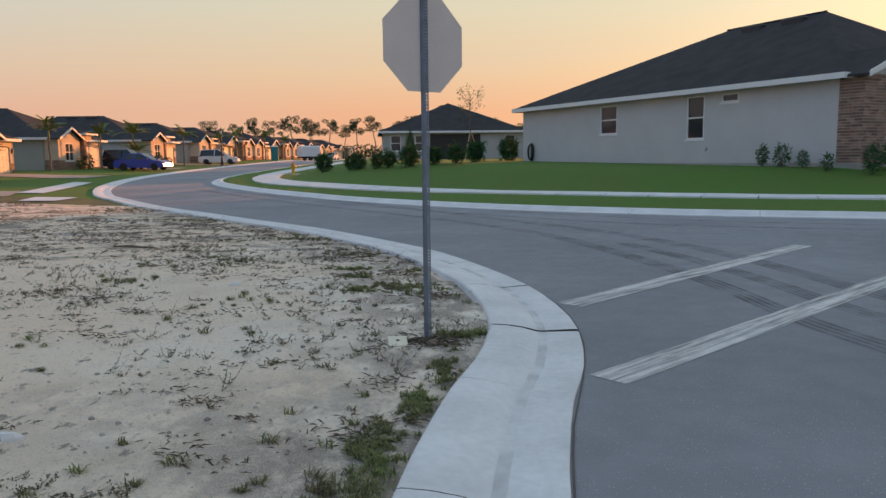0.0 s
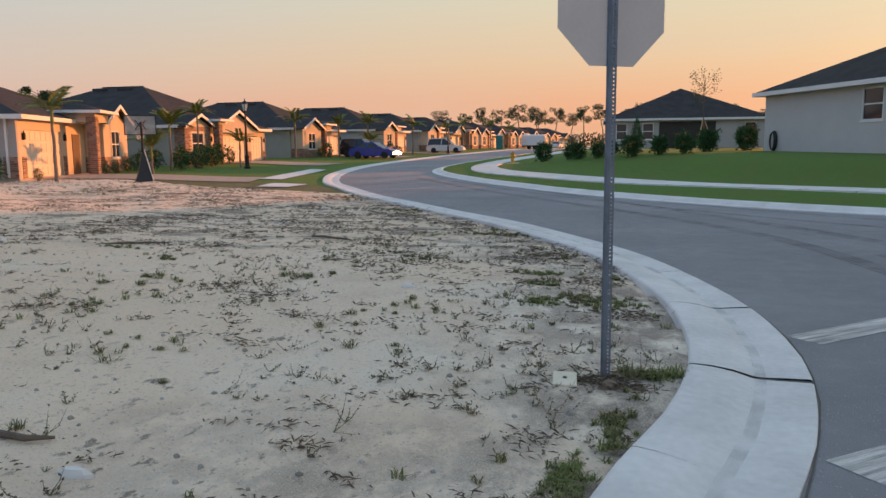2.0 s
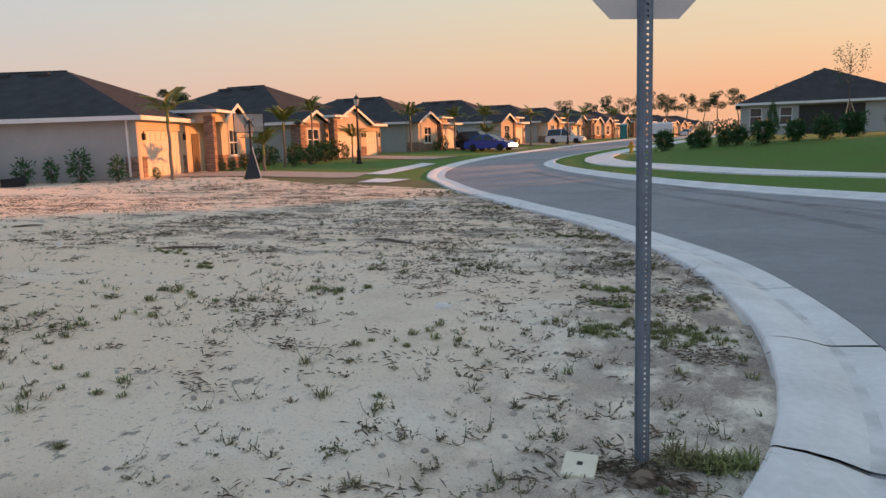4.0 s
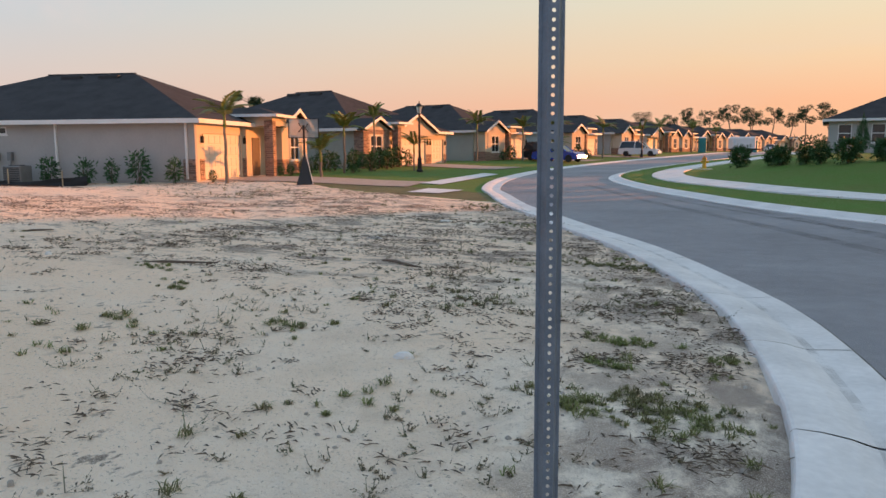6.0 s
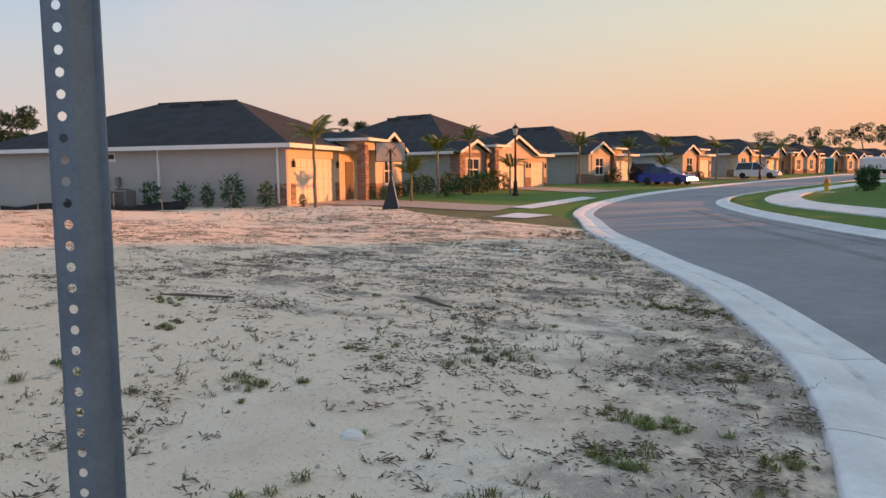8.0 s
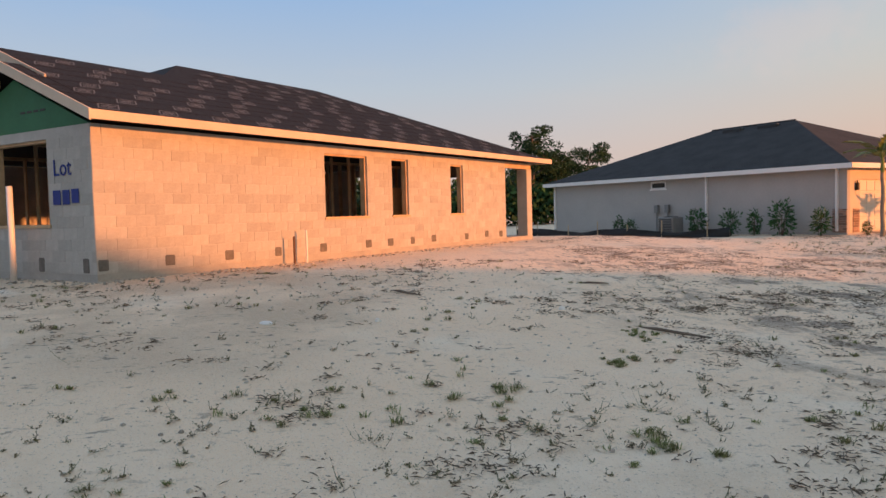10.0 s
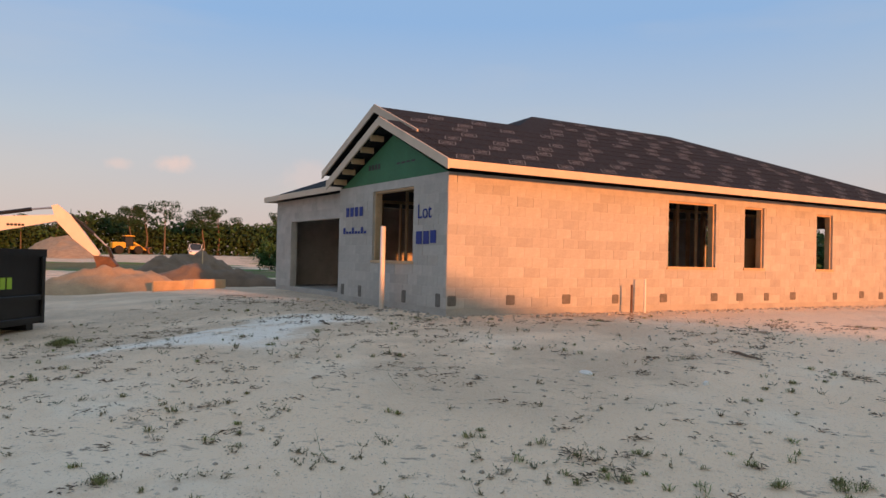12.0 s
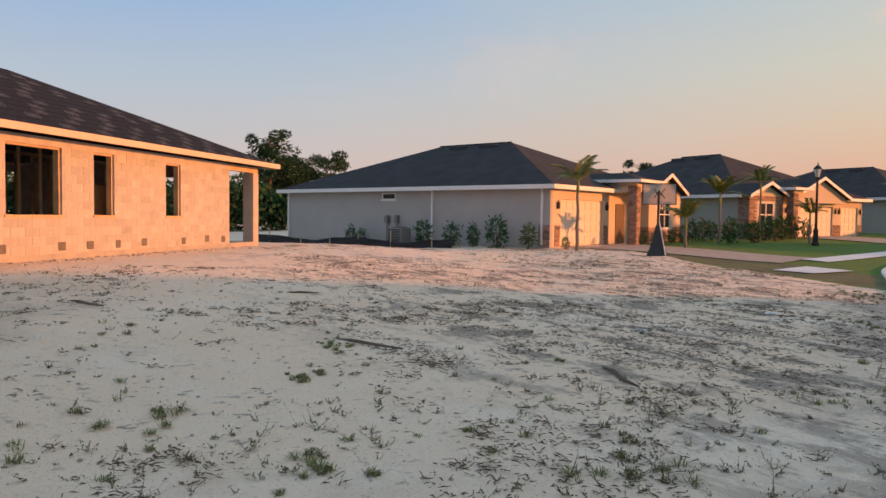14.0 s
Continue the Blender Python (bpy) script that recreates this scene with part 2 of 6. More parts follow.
M = {
    "asphalt": asphalt_material(),
    "concrete": material("concrete", (0.74, 0.73, 0.72), 0.85, 0, 0.2, 1.6, 0.2, 60),
    "joint": material("joint", (0.12, 0.11, 0.1), 0.95),
    "paint_line": material("worn_line_paint", (0.72, 0.7, 0.67), 0.7, 0, 0.2, 5, 0.3, 70),
    "skid": material("skid_rubber", (0.028, 0.027, 0.03), 0.8, 0, 0.3, 3),
    "sand": sand_material(),
    "lawn": material("lawn_grass", (0.06, 0.15, 0.012), 0.95, 0, 0.5, 0.6, 1.0, 70, (0.1, 0.15, 0.02)),
    "verge": material("dry_verge_grass", (0.14, 0.14, 0.055), 0.95, 0, 0.4, 0.8, 0.9, 60),
    "stucco_white": material("pale_stucco", (0.56, 0.54, 0.53), 0.9, 0, 0.08, 0.8, 0.25, 90),
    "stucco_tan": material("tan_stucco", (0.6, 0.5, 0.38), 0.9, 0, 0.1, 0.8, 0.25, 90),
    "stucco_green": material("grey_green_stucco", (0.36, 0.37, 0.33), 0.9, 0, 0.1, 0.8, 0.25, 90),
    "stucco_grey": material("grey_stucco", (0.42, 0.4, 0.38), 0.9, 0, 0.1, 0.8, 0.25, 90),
    "trim": material("white_trim_paint", (0.78, 0.76, 0.74), 0.6, 0, 0.06, 1, 0.05, 40),
    "shingle": material("dark_shingle", (0.055, 0.053, 0.056), 0.9, 0, 0.3, 1.2, 0.5, 60, island=0.25),
    "underlay": material("roof_underlay", (0.024, 0.025, 0.029), 0.85, 0, 0.45, 9, 0.3, 50, island=0.25),
    "block": material("concrete_block", (0.45, 0.43, 0.4), 0.95, 0, 0.18, 2.5, 0.35, 80, island=-0.1),
    "blockwall": material("concrete_block_joined", (0.45, 0.43, 0.4), 0.95, 0, 0.18, 2.5, 0.35, 80, island=0.1),
    "mortar": material("mortar", (0.47, 0.45, 0.42), 0.95, 0, 0.2, 3, 0.3, 80),
    "stain": material("damp_grout", (0.17, 0.155, 0.14), 0.95, 0, 0.35, 8, 0.3, 60),
    "lumber": material("raw_lumber", (0.55, 0.4, 0.25), 0.8, 0, 0.25, 3, 0.15, 60),
    "fascia_wood": material("primed_fascia", (0.6, 0.49, 0.38), 0.7, 0, 0.12, 2, 0.1, 50),
    "sheathing": material("green_sheathing", (0.035, 0.16, 0.075), 0.7, 0, 0.2, 2, 0.05, 40),
    "osb": material("osb_board", (0.5, 0.34, 0.18), 0.8, 0, 0.3, 25, 0.2, 60),
    "slab": material("slab_concrete", (0.4, 0.38, 0.35), 0.9, 0, 0.2, 2, 0.2, 60),
    "brick": material("red_brown_brick", (0.3, 0.175, 0.125), 0.9, 0, 0.35, 4, 0.3, 60, (0.2, 0.15, 0.13), island=0.4),
    "glass": glass_material("window_glass"),
    "garage": material("garage_door_paint", (0.66, 0.6, 0.5), 0.6, 0, 0.06, 1, 0.05, 30),
    "door": material("door_paint", (0.09, 0.06, 0.045), 0.5),
    "dark": material("porch_shade", (0.05, 0.045, 0.04), 0.9),
    "steel": material("galvanised_steel", (0.2, 0.23, 0.27), 0.55, 0.4, 0.25, 12, 0.1, 80),
    "sign_back": material("aluminium_sign_back", (0.66, 0.57, 0.51), 0.5, 0.0, 0.08, 3, 0.03, 40),
    "black_metal": material("black_metal", (0.015, 0.015, 0.016), 0.45, 0.3),
    "black_plastic": material("black_plastic", (0.02, 0.02, 0.022), 0.5),
    "silt": material("black_silt_cloth", (0.02, 0.02, 0.022), 0.8, 0, 0.3, 4, 0.3, 20),
    "white_plastic": material("white_plastic", (0.75, 0.72, 0.68), 0.45, 0, 0.08),
    "blue_paint": material("blue_spray_paint", (0.01, 0.03, 0.22), 0.7),
    "lime_paint": material("lime_paint", (0.35, 0.55, 0.05), 0.6),
    "bark": material("bark", (0.16, 0.12, 0.09), 0.95, 0, 0.4, 6, 0.6, 30),
    "palm_bark": material("palm_bark", (0.22, 0.19, 0.15), 0.95, 0, 0.3, 8, 0.5, 25),
    "leaf": material("leaf", (0.03, 0.1, 0.024), 0.7, 0, 0.35, 4, 0, 1, island=0.35),
    "pine": material("pine_needles", (0.018, 0.06, 0.022), 0.9, 0, 0.4, 2, 0, 1, island=0.4),
    "palm": material("palm_frond", (0.16, 0.2, 0.045), 0.6, 0, 0.3, 3, 0, 1, island=0.3),
    "weed": material("weed", (0.1, 0.12, 0.055), 0.85, 0, 0.4, 3, 0, 1, (0.16, 0.115, 0.075), island=0.5),
    "grass_tuft": material("grass_tuft", (0.15, 0.19, 0.05), 0.85, 0, 0.4, 1.3, 0, 1, (0.15, 0.12, 0.06), island=0.45),
    "dry": material("dry_litter", (0.16, 0.12, 0.085), 0.95, 0, 0.4, 5, 0, 1, island=0.5),
    "soil": material("orange_soil", (0.42, 0.3, 0.19), 0.95, 0, 0.3, 2, 0.9, 20),
    "soil_dark": material("dark_soil", (0.2, 0.145, 0.105), 0.95, 0, 0.35, 2, 0.9, 20),
    "paver": material("driveway_paver", (0.42, 0.33, 0.27), 0.9, 0, 0.25, 3, 0.3, 30, island=0.2),
    "blue_car": material("blue_car_paint", (0.015, 0.07, 0.42), 0.2, 0.3, 0.05),
    "white_car": material("white_car_paint", (0.7, 0.7, 0.7), 0.25, 0, 0.04),
    "dark_car": material("dark_car_paint", (0.03, 0.03, 0.035), 0.25, 0.2, 0.05),
    "tyre": material("tyre_rubber", (0.02, 0.02, 0.02), 0.85),
    "rim": material("wheel_rim", (0.4, 0.4, 0.42), 0.35, 0.8),
    "red_lens": material("red_lens", (0.3, 0.01, 0.01), 0.3),
    "yellow": material("yellow_machine_paint", (0.6, 0.36, 0.03), 0.5, 0, 0.15),
    "bone": material("offwhite_machine_paint", (0.72, 0.66, 0.58), 0.5, 0, 0.12),
    "orange": material("orange_paint", (0.55, 0.2, 0.03), 0.55),
    "teal": material("teal_plastic", (0.02, 0.2, 0.2), 0.5),
    "felt_print": material("felt_print", (0.15, 0.15, 0.16), 0.75, 0, 0.5, 14, 0.1, 40),
    "rust": material("rusty_steel", (0.16, 0.09, 0.06), 0.7, 0.4, 0.4, 6, 0.3, 40),
    "frosted": material("frosted_glass", (0.7, 0.68, 0.64), 0.3, 0, 0.05),
    "clear_board": material("clear_board", (0.5, 0.48, 0.45), 0.25, 0, 0.08),
    "ac_grey": material("grey_sheet_metal", (0.22, 0.22, 0.22), 0.6, 0.2, 0.15),
    "cream": material("cream_card", (0.8, 0.72, 0.55), 0.8, 0, 0.12, 6),
    "scrub": material("scrub_foliage", (0.02, 0.07, 0.02), 0.95, 0, 0.4, 0.12, 0, 1, (0.028, 0.05, 0.016), island=0.5),
    "lawn_blade": material("lawn_blade", (0.08, 0.19, 0.018), 0.9, 0, 0.4, 0.4, 0, 1, (0.13, 0.19, 0.03), island=0.3),
    "gutter_dirt": material("gutter_dirt", (0.2, 0.18, 0.16), 0.95, 0, 0.3, 4, 0.2, 60),
    "stone": material("pale_stone", (0.42, 0.38, 0.33), 0.9, 0, 0.3, 8, 0.4, 30, island=0.3),
}

worn(M["paint_line"], (0.4, 0.62, 1.0, 0.25), 6, 42)
worn(M["clear_board"], (0.3, 0.7, 0.45, 0.55), 3)
for key in ("underlay", "shingle", "felt_print"):
    M[key].node_tree.nodes["Principled BSDF"].inputs["Specular IOR Level"].default_value = 0.12
worn(M["gutter_dirt"], (0.45, 0.75, 0.0, 0.4), 2.2)
worn(M["skid"], (0.36, 0.74, 0.0, 0.6), 1.6)


# ---- mesh helpers ----
class Geo:
    """Collects vertices and faces of one mesh."""

    def __init__(self):
        self.v, self.f = [], []

    def add(self, verts, faces):
        n = len(self.v)
        self.v += [tuple(p) for p in verts]
        self.f += [tuple(i + n for i in q) for q in faces]
        return self

    def box(self, x0, x1, y0, y1, z0, z1):
        return self.add([(x, y, z) for z in (z0, z1) for x, y in ((x0, y0), (x1, y0), (x1, y1), (x0, y1))],
                        [(3, 2, 1, 0), (4, 5, 6, 7), (0, 1, 5, 4), (1, 2, 6, 5), (2, 3, 7, 6), (3, 0, 4, 7)])

    def chamfer(self, x0, x1, y0, y1, z0, z1, c):
        """A box whose upright edges and top are bevelled."""
        def ring(x0, x1, y0, y1, z, c):
            return [(x0 + c, y0, z), (x1 - c, y0, z), (x1, y0 + c, z), (x1, y1 - c, z), (x1 - c, y1, z), (x0 + c, y1, z), (x0, y1 - c, z), (x0, y0 + c, z)]
        rings = [ring(x0, x1, y0, y1, z0, c), ring(x0, x1, y0, y1, z1 - c, c), ring(x0 + c, x1 - c, y0 + c, y1 - c, z1, c * 0.5)]
        return self.rings(rings)

    def rings(self, rings, close=True):
        k = len(rings[0])
        faces = [(r * k + i, r * k + (i + 1) % k, (r + 1) * k + (i + 1) % k, (r + 1) * k + i) for r in range(len(rings) - 1) for i in range(k)]
        if close:
            faces += [tuple(range(k - 1, -1, -1)), tuple(range((len(rings) - 1) * k, len(rings) * k))]
        return self.add([p for r in rings for p in r], faces)

    def tube(self, path, radii, k=8):
        """A round bar along a path."""
        rings = []
        pts = [Vector(p) for p in path]
        if isinstance(radii, (int, float)):
            radii = [radii] * len(pts)
        for i, p in enumerate(pts):
            d = (pts[min(i + 1, len(pts) - 1)] - pts[max(i - 1, 0)]).normalized()
            s = d.cross(Vector((0, 0, 1)) if abs(d.z) < 0.9 else Vector((1, 0, 0))).normalized()
            u = s.cross(d)
            rings.append([p + (s * math.cos(a) + u * math.sin(a)) * radii[i] for a in [2 * math.pi * j / k for j in range(k)]])
        return self.rings(rings)

    def lathe(self, profile, k=12, at=(0, 0, 0)):
        return self.rings([[(at[0] + r * math.cos(2 * math.pi * j / k), at[1] + r * math.sin(2 * math.pi * j / k), at[2] + z) for j in range(k)] for r, z in profile])

    def prism(self, outline, a, b, axis="y"):
        """An outline in two axes drawn out from a to b along the third."""
        def place(p, t):
            return (p[0], t, p[1]) if axis == "y" else (t, p[0], p[1]) if axis == "x" else (p[0], p[1], t)
        return self.rings([[place(p, a) for p in outline], [place(p, b) for p in outline]])

    def xform(self, m):
        self.v = [tuple(m @ Vector(p)) for p in self.v]
        return self

    def mesh(self, name, mat, smooth=False):
        me = bpy.data.meshes.new(name)
        me.from_pydata(self.v, [], self.f)
        me.materials.append(mat)
        me.validate()
        if smooth:
            me.polygons.foreach_set("use_smooth", [True] * len(me.polygons))
        return me


def part(name, geo, mat, parent=None, label="", smooth=False, fix=True):
    """One mesh object, under a thing or a part."""
    me = geo.mesh(name, M[mat], smooth)
    if fix:
        bm = bmesh.new()
        bm.from_mesh(me)
        bmesh.ops.recalc_face_normals(bm, faces=bm.faces)
        bm.to_mesh(me)
        bm.free()
    ob = new(name, me)
    if parent:
        ob.parent = parent
    return tagged(ob, label)


def thing(name, m, label, category, group="", kind=""):
    ob = new(name)
    ob.matrix_world = m
    return tagged(ob, label, category, group, kind)


# ---- the plan: road edges and heights ----
def smooth_line(pts, step=0.5):
    """A rounded line through the points, as an array."""
    p = np.array([pts[0], *pts, pts[-1]], float)
    out = []
    for i in range(1, len(p) - 2):
        a, b, c, d = p[i - 1], p[i], p[i + 1], p[i + 2]
        for t in np.linspace(0, 1, max(2, int(np.linalg.norm(c - b) / step)), endpoint=False):
            out.append(0.5 * (2 * b + (c - a) * t + (2 * a - 5 * b + 4 * c - d) * t * t + (3 * b - a - 3 * c + d) * t ** 3))
    return np.array([*out, p[-1]])


LEFT = smooth_line([(-20, -34), (-9, -15), (-2.4, -3.2), (-1.0, -0.6), (-0.55, 1.2), (-0.34, 2.6), (-0.17, 3.8), (0.06, 4.94), (0.26, 5.64), (0.42, 6.67), (0.41, 7.75), (0.15, 9.33),
                    (-0.72, 11.9), (-1.87, 13.97), (-3.4, 16.34), (-5.3, 18.7), (-7.2, 21.2), (-9.6, 24.3), (-12.4, 28.6), (-14.9, 32.5), (-18.0, 40), (-20.8, 51), (-22.6, 66),
                    (-23.6, 85), (-24, 110), (-23, 150), (-18, 220), (-6, 320)])
RIGHT = smooth_line([(70, -12), (40, 3.0), (20, 12.6), (10.32, 17.2), (6.13, 19.14), (2.05, 21.9), (-1.4, 25.3), (-4.6, 29.4), (-8.2, 34.4), (-11.5, 40.5), (-13.2, 46.4), (-14.0, 54),
                     (-14.3, 65), (-14.4, 85), (-14.3, 110), (-13.3, 150), (-8, 220), (4, 320)])
WALK = smooth_line([(75, -6), (45, 9.0), (24, 16.6), (12.3, 20.9), (7.3, 23.3), (2.6, 26.6), (-1.3, 29.8), (-4.8, 33.8), (-7.9, 38.0), (-9.8, 42.8), (-10.7, 49), (-10.9, 56), (-10.8, 66), (-10.8, 110)])


def side_distance(px, py, line):
    """Distance to a line, positive to its right."""
    a, b = line[:-1], line[1:]
    out = np.empty(len(px))
    for s in range(0, len(px), 4000):
        p = np.stack([px[s:s + 4000], py[s:s + 4000]], 1)[:, None, :]
        d = b - a
        t = np.clip(((p - a) * d).sum(2) / (d * d).sum(1), 0, 1)
        q = p - (a + t[..., None] * d)
        n = (q * q).sum(2)
        i = n.argmin(1)
        r = np.arange(len(i))
        cross = d[i][:, 0] * q[r, i][:, 1] - d[i][:, 1] * q[r, i][:, 0]
        out[s:s + 4000] = np.sqrt(n[r, i]) * np.where(cross < 0, 1, -1)
    return out


def ease(v):
    v = np.clip(v, 0, 1)
    return v * v * (3 - 2 * v)


def trend(y):
    return 0.014 * np.clip(y - 28, 0, 92)


def box_distance(x, y, ox, oy, rot, x0, x1, y0, y1):
    c, s = math.cos(radians(rot)), math.sin(radians(rot))
    lx, ly = (x - ox) * c + (y - oy) * s, -(x - ox) * s + (y - oy) * c
    dx, dy = np.maximum(np.maximum(x0 - lx, lx - x1), 0), np.maximum(np.maximum(y0 - ly, ly - y1), 0)
    return np.sqrt(dx * dx + dy * dy)


BLOCK_AT, BLOCK_ROT = (-12.86, 2.88), 49.93
GREY_AT, GREY_ROT = (-26.84, 27.25), 113.6
PALE_AT, PALE_ROT = (13.7, 25.9), 27.0


def road_height(x, y, dl):
    return 0.03 + 0.0053 * np.clip(dl, 0, 12) + trend(y)


def land(x, y):
    """Ground height, and which kind of ground: 0 sand, 1 lawn, 2 dry verge, 3 under the road."""
    x, y = np.atleast_1d(np.asarray(x, float)), np.atleast_1d(np.asarray(y, float))
    dl, dr = side_distance(x, y, LEFT), side_distance(x, y, RIGHT)
    lot = 0.062 + trend(y) * 1.0 + 0.06 * ease((-dl - 0.2) / 3)
    lot += np.maximum(0.48 * (1 - 0.6 * ease((x + 13) / 4) * ease((1 - y) / 3)) * (1 - ease((box_distance(x, y, *BLOCK_AT, BLOCK_ROT, -11.2, 0, 0, 17.4) - 2) / 9.3)), 0.38 * ease((-x - 9) / 8) * ease((1 - y) / 8))
    lot += 0.22 * ease((y - 20) / 8) * ease((-dl - 3) / 7)
    lot += 0.6 * ease((-x - 40) / 60) * ease((40 - y) / 60)
    hill = 0.8 - 0.35 * ease((y - 50) / 20)
    right = road_height(x, y, dl) + 0.1 + 0.12 * ease(dr / 3.5) + hill * ease((dr - 4.4) / 5.5)
    road = (dl > 0.4) & (dr < -0.3)
    lot = np.where(dl > -0.02, road_height(x, y, 0 * dl) - 0.03, lot)
    z = np.where(dr > 0.03, right, np.where(dl < 0.4, lot, road_height(x, y, dl) - 0.12))
    edge = (y - 27.3) * 0.95 + (x + 17) * 0.28
    kind = np.where(road, 3, np.where(dr > -0.3, 1, np.where(edge > 3.2, 1, np.where((edge > 0) & (x > -26), 2, 0))))
    kind = np.where((kind == 1) & (dr < 0) & (x < -60), 0, kind)
    patchy_ground = np.sin(x * 0.11 + 2 * np.sin(y * 0.07)) + np.sin(y * 0.13 + 1.5 * np.sin(x * 0.05)) > 0.1
    kind = np.where((kind == 0) & (x < -34) & (y < 14) & patchy_ground, 2, kind)
    return z, kind, dl, dr


def height(x, y):
    return float(land(x, y)[0][0])


# ---- ground, road, kerbs ----
def graded(a, b, step, far, grow=1.16):
    """Even steps from a to b, then ever longer ones."""
    mid = list(np.arange(a, b + step / 2, step))
    lo, hi, s = [], [], step
    while s < far:
        s *= grow
        lo.append((lo[-1] if lo else a) - s)
        hi.append((hi[-1] if hi else b) + s)
    return np.array(lo[::-1] + mid + hi)


def sheet(xs, ys):
    gx, gy = np.meshgrid(xs, ys)
    i = np.arange(len(xs) * len(ys)).reshape(len(ys), len(xs))
    return gx.ravel(), gy.ravel(), np.stack([i[:-1, :-1], i[:-1, 1:], i[1:, 1:], i[1:, :-1]], -1).reshape(-1, 4)


gx, gy, quads = sheet(graded(-24, 14, 0.28, 400), graded(-7, 44, 0.28, 400))
gz, kinds, gdl, gdr = land(gx, gy)
rough = np.array([noise.noise((x * 0.9, y * 0.9, 0)) * 0.6 + noise.noise((x * 2.7, y * 2.7, 5)) * 0.4 for x, y in zip(gx, gy)])
rise = ease((gy - 12) / 8) * ease((-gdl - 2) / 3) * (gy < 32)
gz = gz + np.where(kinds == 0, rough * (0.02 + 0.085 * rise), 0) * ease((-gdl - 0.2) / 0.8)
me = bpy.data.meshes.new("ground")
me.from_pydata(np.stack([gx, gy, gz], 1).tolist(), [], quads.tolist())
for name in ("sand", "lawn", "verge", "sand"):
    me.materials.append(M[name])
me.polygons.foreach_set("material_index", np.round(np.median(kinds[quads], axis=1)).astype(int))
me.polygons.foreach_set("use_smooth", [True] * len(me.polygons))
bend = np.array([noise.noise((x * 0.55, y * 0.55, 9)) + 0.5 * noise.noise((x * 1.6, y * 1.6, 2)) for x, y in zip(gx, gy)])
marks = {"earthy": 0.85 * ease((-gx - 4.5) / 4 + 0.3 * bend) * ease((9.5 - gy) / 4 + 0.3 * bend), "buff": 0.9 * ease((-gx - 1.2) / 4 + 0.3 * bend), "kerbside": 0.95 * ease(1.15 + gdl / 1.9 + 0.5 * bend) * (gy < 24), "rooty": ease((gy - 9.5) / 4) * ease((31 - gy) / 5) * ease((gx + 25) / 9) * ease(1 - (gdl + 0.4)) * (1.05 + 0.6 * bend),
         "spill": np.clip(1.1 - np.hypot((gx + 9.5) / 2.9, (gy - 0.75 + 0.16 * (gx + 9.5)) / 1.75) + 0.55 * bend, 0, 1)}
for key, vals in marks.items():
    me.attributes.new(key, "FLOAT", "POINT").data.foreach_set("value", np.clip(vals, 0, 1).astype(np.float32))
ground = tagged(new("ground", me), "bare sandy building lot running into mown lawns", "ground", kind="structure")

rx, ry, rq = sheet(graded(-26, 16, 0.3, 12, 1.2), graded(-10, 60, 0.3, 25, 1.2))
rdl, rdr = side_distance(rx, ry, LEFT), side_distance(rx, ry, RIGHT)
keep = ((rdl > 0.26) & (rdr < -0.2))[rq].all(1)
me = bpy.data.meshes.new("road")
me.from_pydata(np.stack([rx, ry, road_height(rx, ry, rdl)], 1).tolist(), [], rq[keep].tolist())
me.materials.append(M["asphalt"])
me.polygons.foreach_set("use_smooth", [True] * len(me.polygons))
road = tagged(new("road", me), "grey asphalt street curving between the houses", "road", kind="structure")


def strip(line, profile, lift=0.0, base="road"):
    """A band along a line; profile: rows of (offset to the right, height)."""
    d = np.gradient(line, axis=0)
    d /= np.linalg.norm(d, axis=1)[:, None]
    nrm = np.stack([d[:, 1], -d[:, 0]], 1)
    cols = []
    if base == "road":
        z0 = road_height(line[:, 0], line[:, 1], np.maximum(side_distance(line[:, 0], line[:, 1], LEFT), 0))
    for off, h in profile:
        p = line + nrm * off
        z = z0 + h if base == "road" else land(p[:, 0], p[:, 1])[0] + h
        cols.append(np.column_stack([p, z]))
    k, n = len(profile), len(line)
    v = np.stack(cols, 1).reshape(-1, 3)
    i = np.arange(n - 1)[:, None] * k + np.arange(k - 1)[None, :]
    f = np.stack([i, i + 1, i + 1 + k, i + k], -1).reshape(-1, 4)
    return Geo().add(v.tolist(), f.tolist())


def along(line):
    return np.concatenate([[0], np.cumsum(np.linalg.norm(np.diff(line, axis=0), axis=1))])


def cut(line, s0, s1, n=8):
    s = along(line)
    t = np.linspace(s0, s1, n)
    return np.stack([np.interp(t, s, line[:, 0]), np.interp(t, s, line[:, 1])], 1)


def kerb(name, line, profile, cuts, label, wide=None):
    """A kerb of cast lengths with joints between them, one of them gaping; the far rest in one piece."""
    top = tagged(new(name), label, "kerb", kind="structure")
    for a, b in zip(cuts, cuts[1:]):
        ga, gb = [0.011 if c == wide else 0.004 for c in (a, b)]
        part("section", strip(cut(line, a + ga, b - gb, 9), profile), "concrete", top)
        part("joint", strip(cut(line, b - gb - 0.002, b + gb + 0.002, 3), [(o, h - 0.012) for o, h in profile[2:-2]]), "joint", top)
    part("far_run", strip(cut(line, cuts[-1], along(line)[-1], 260), profile), "concrete", top)
    return top


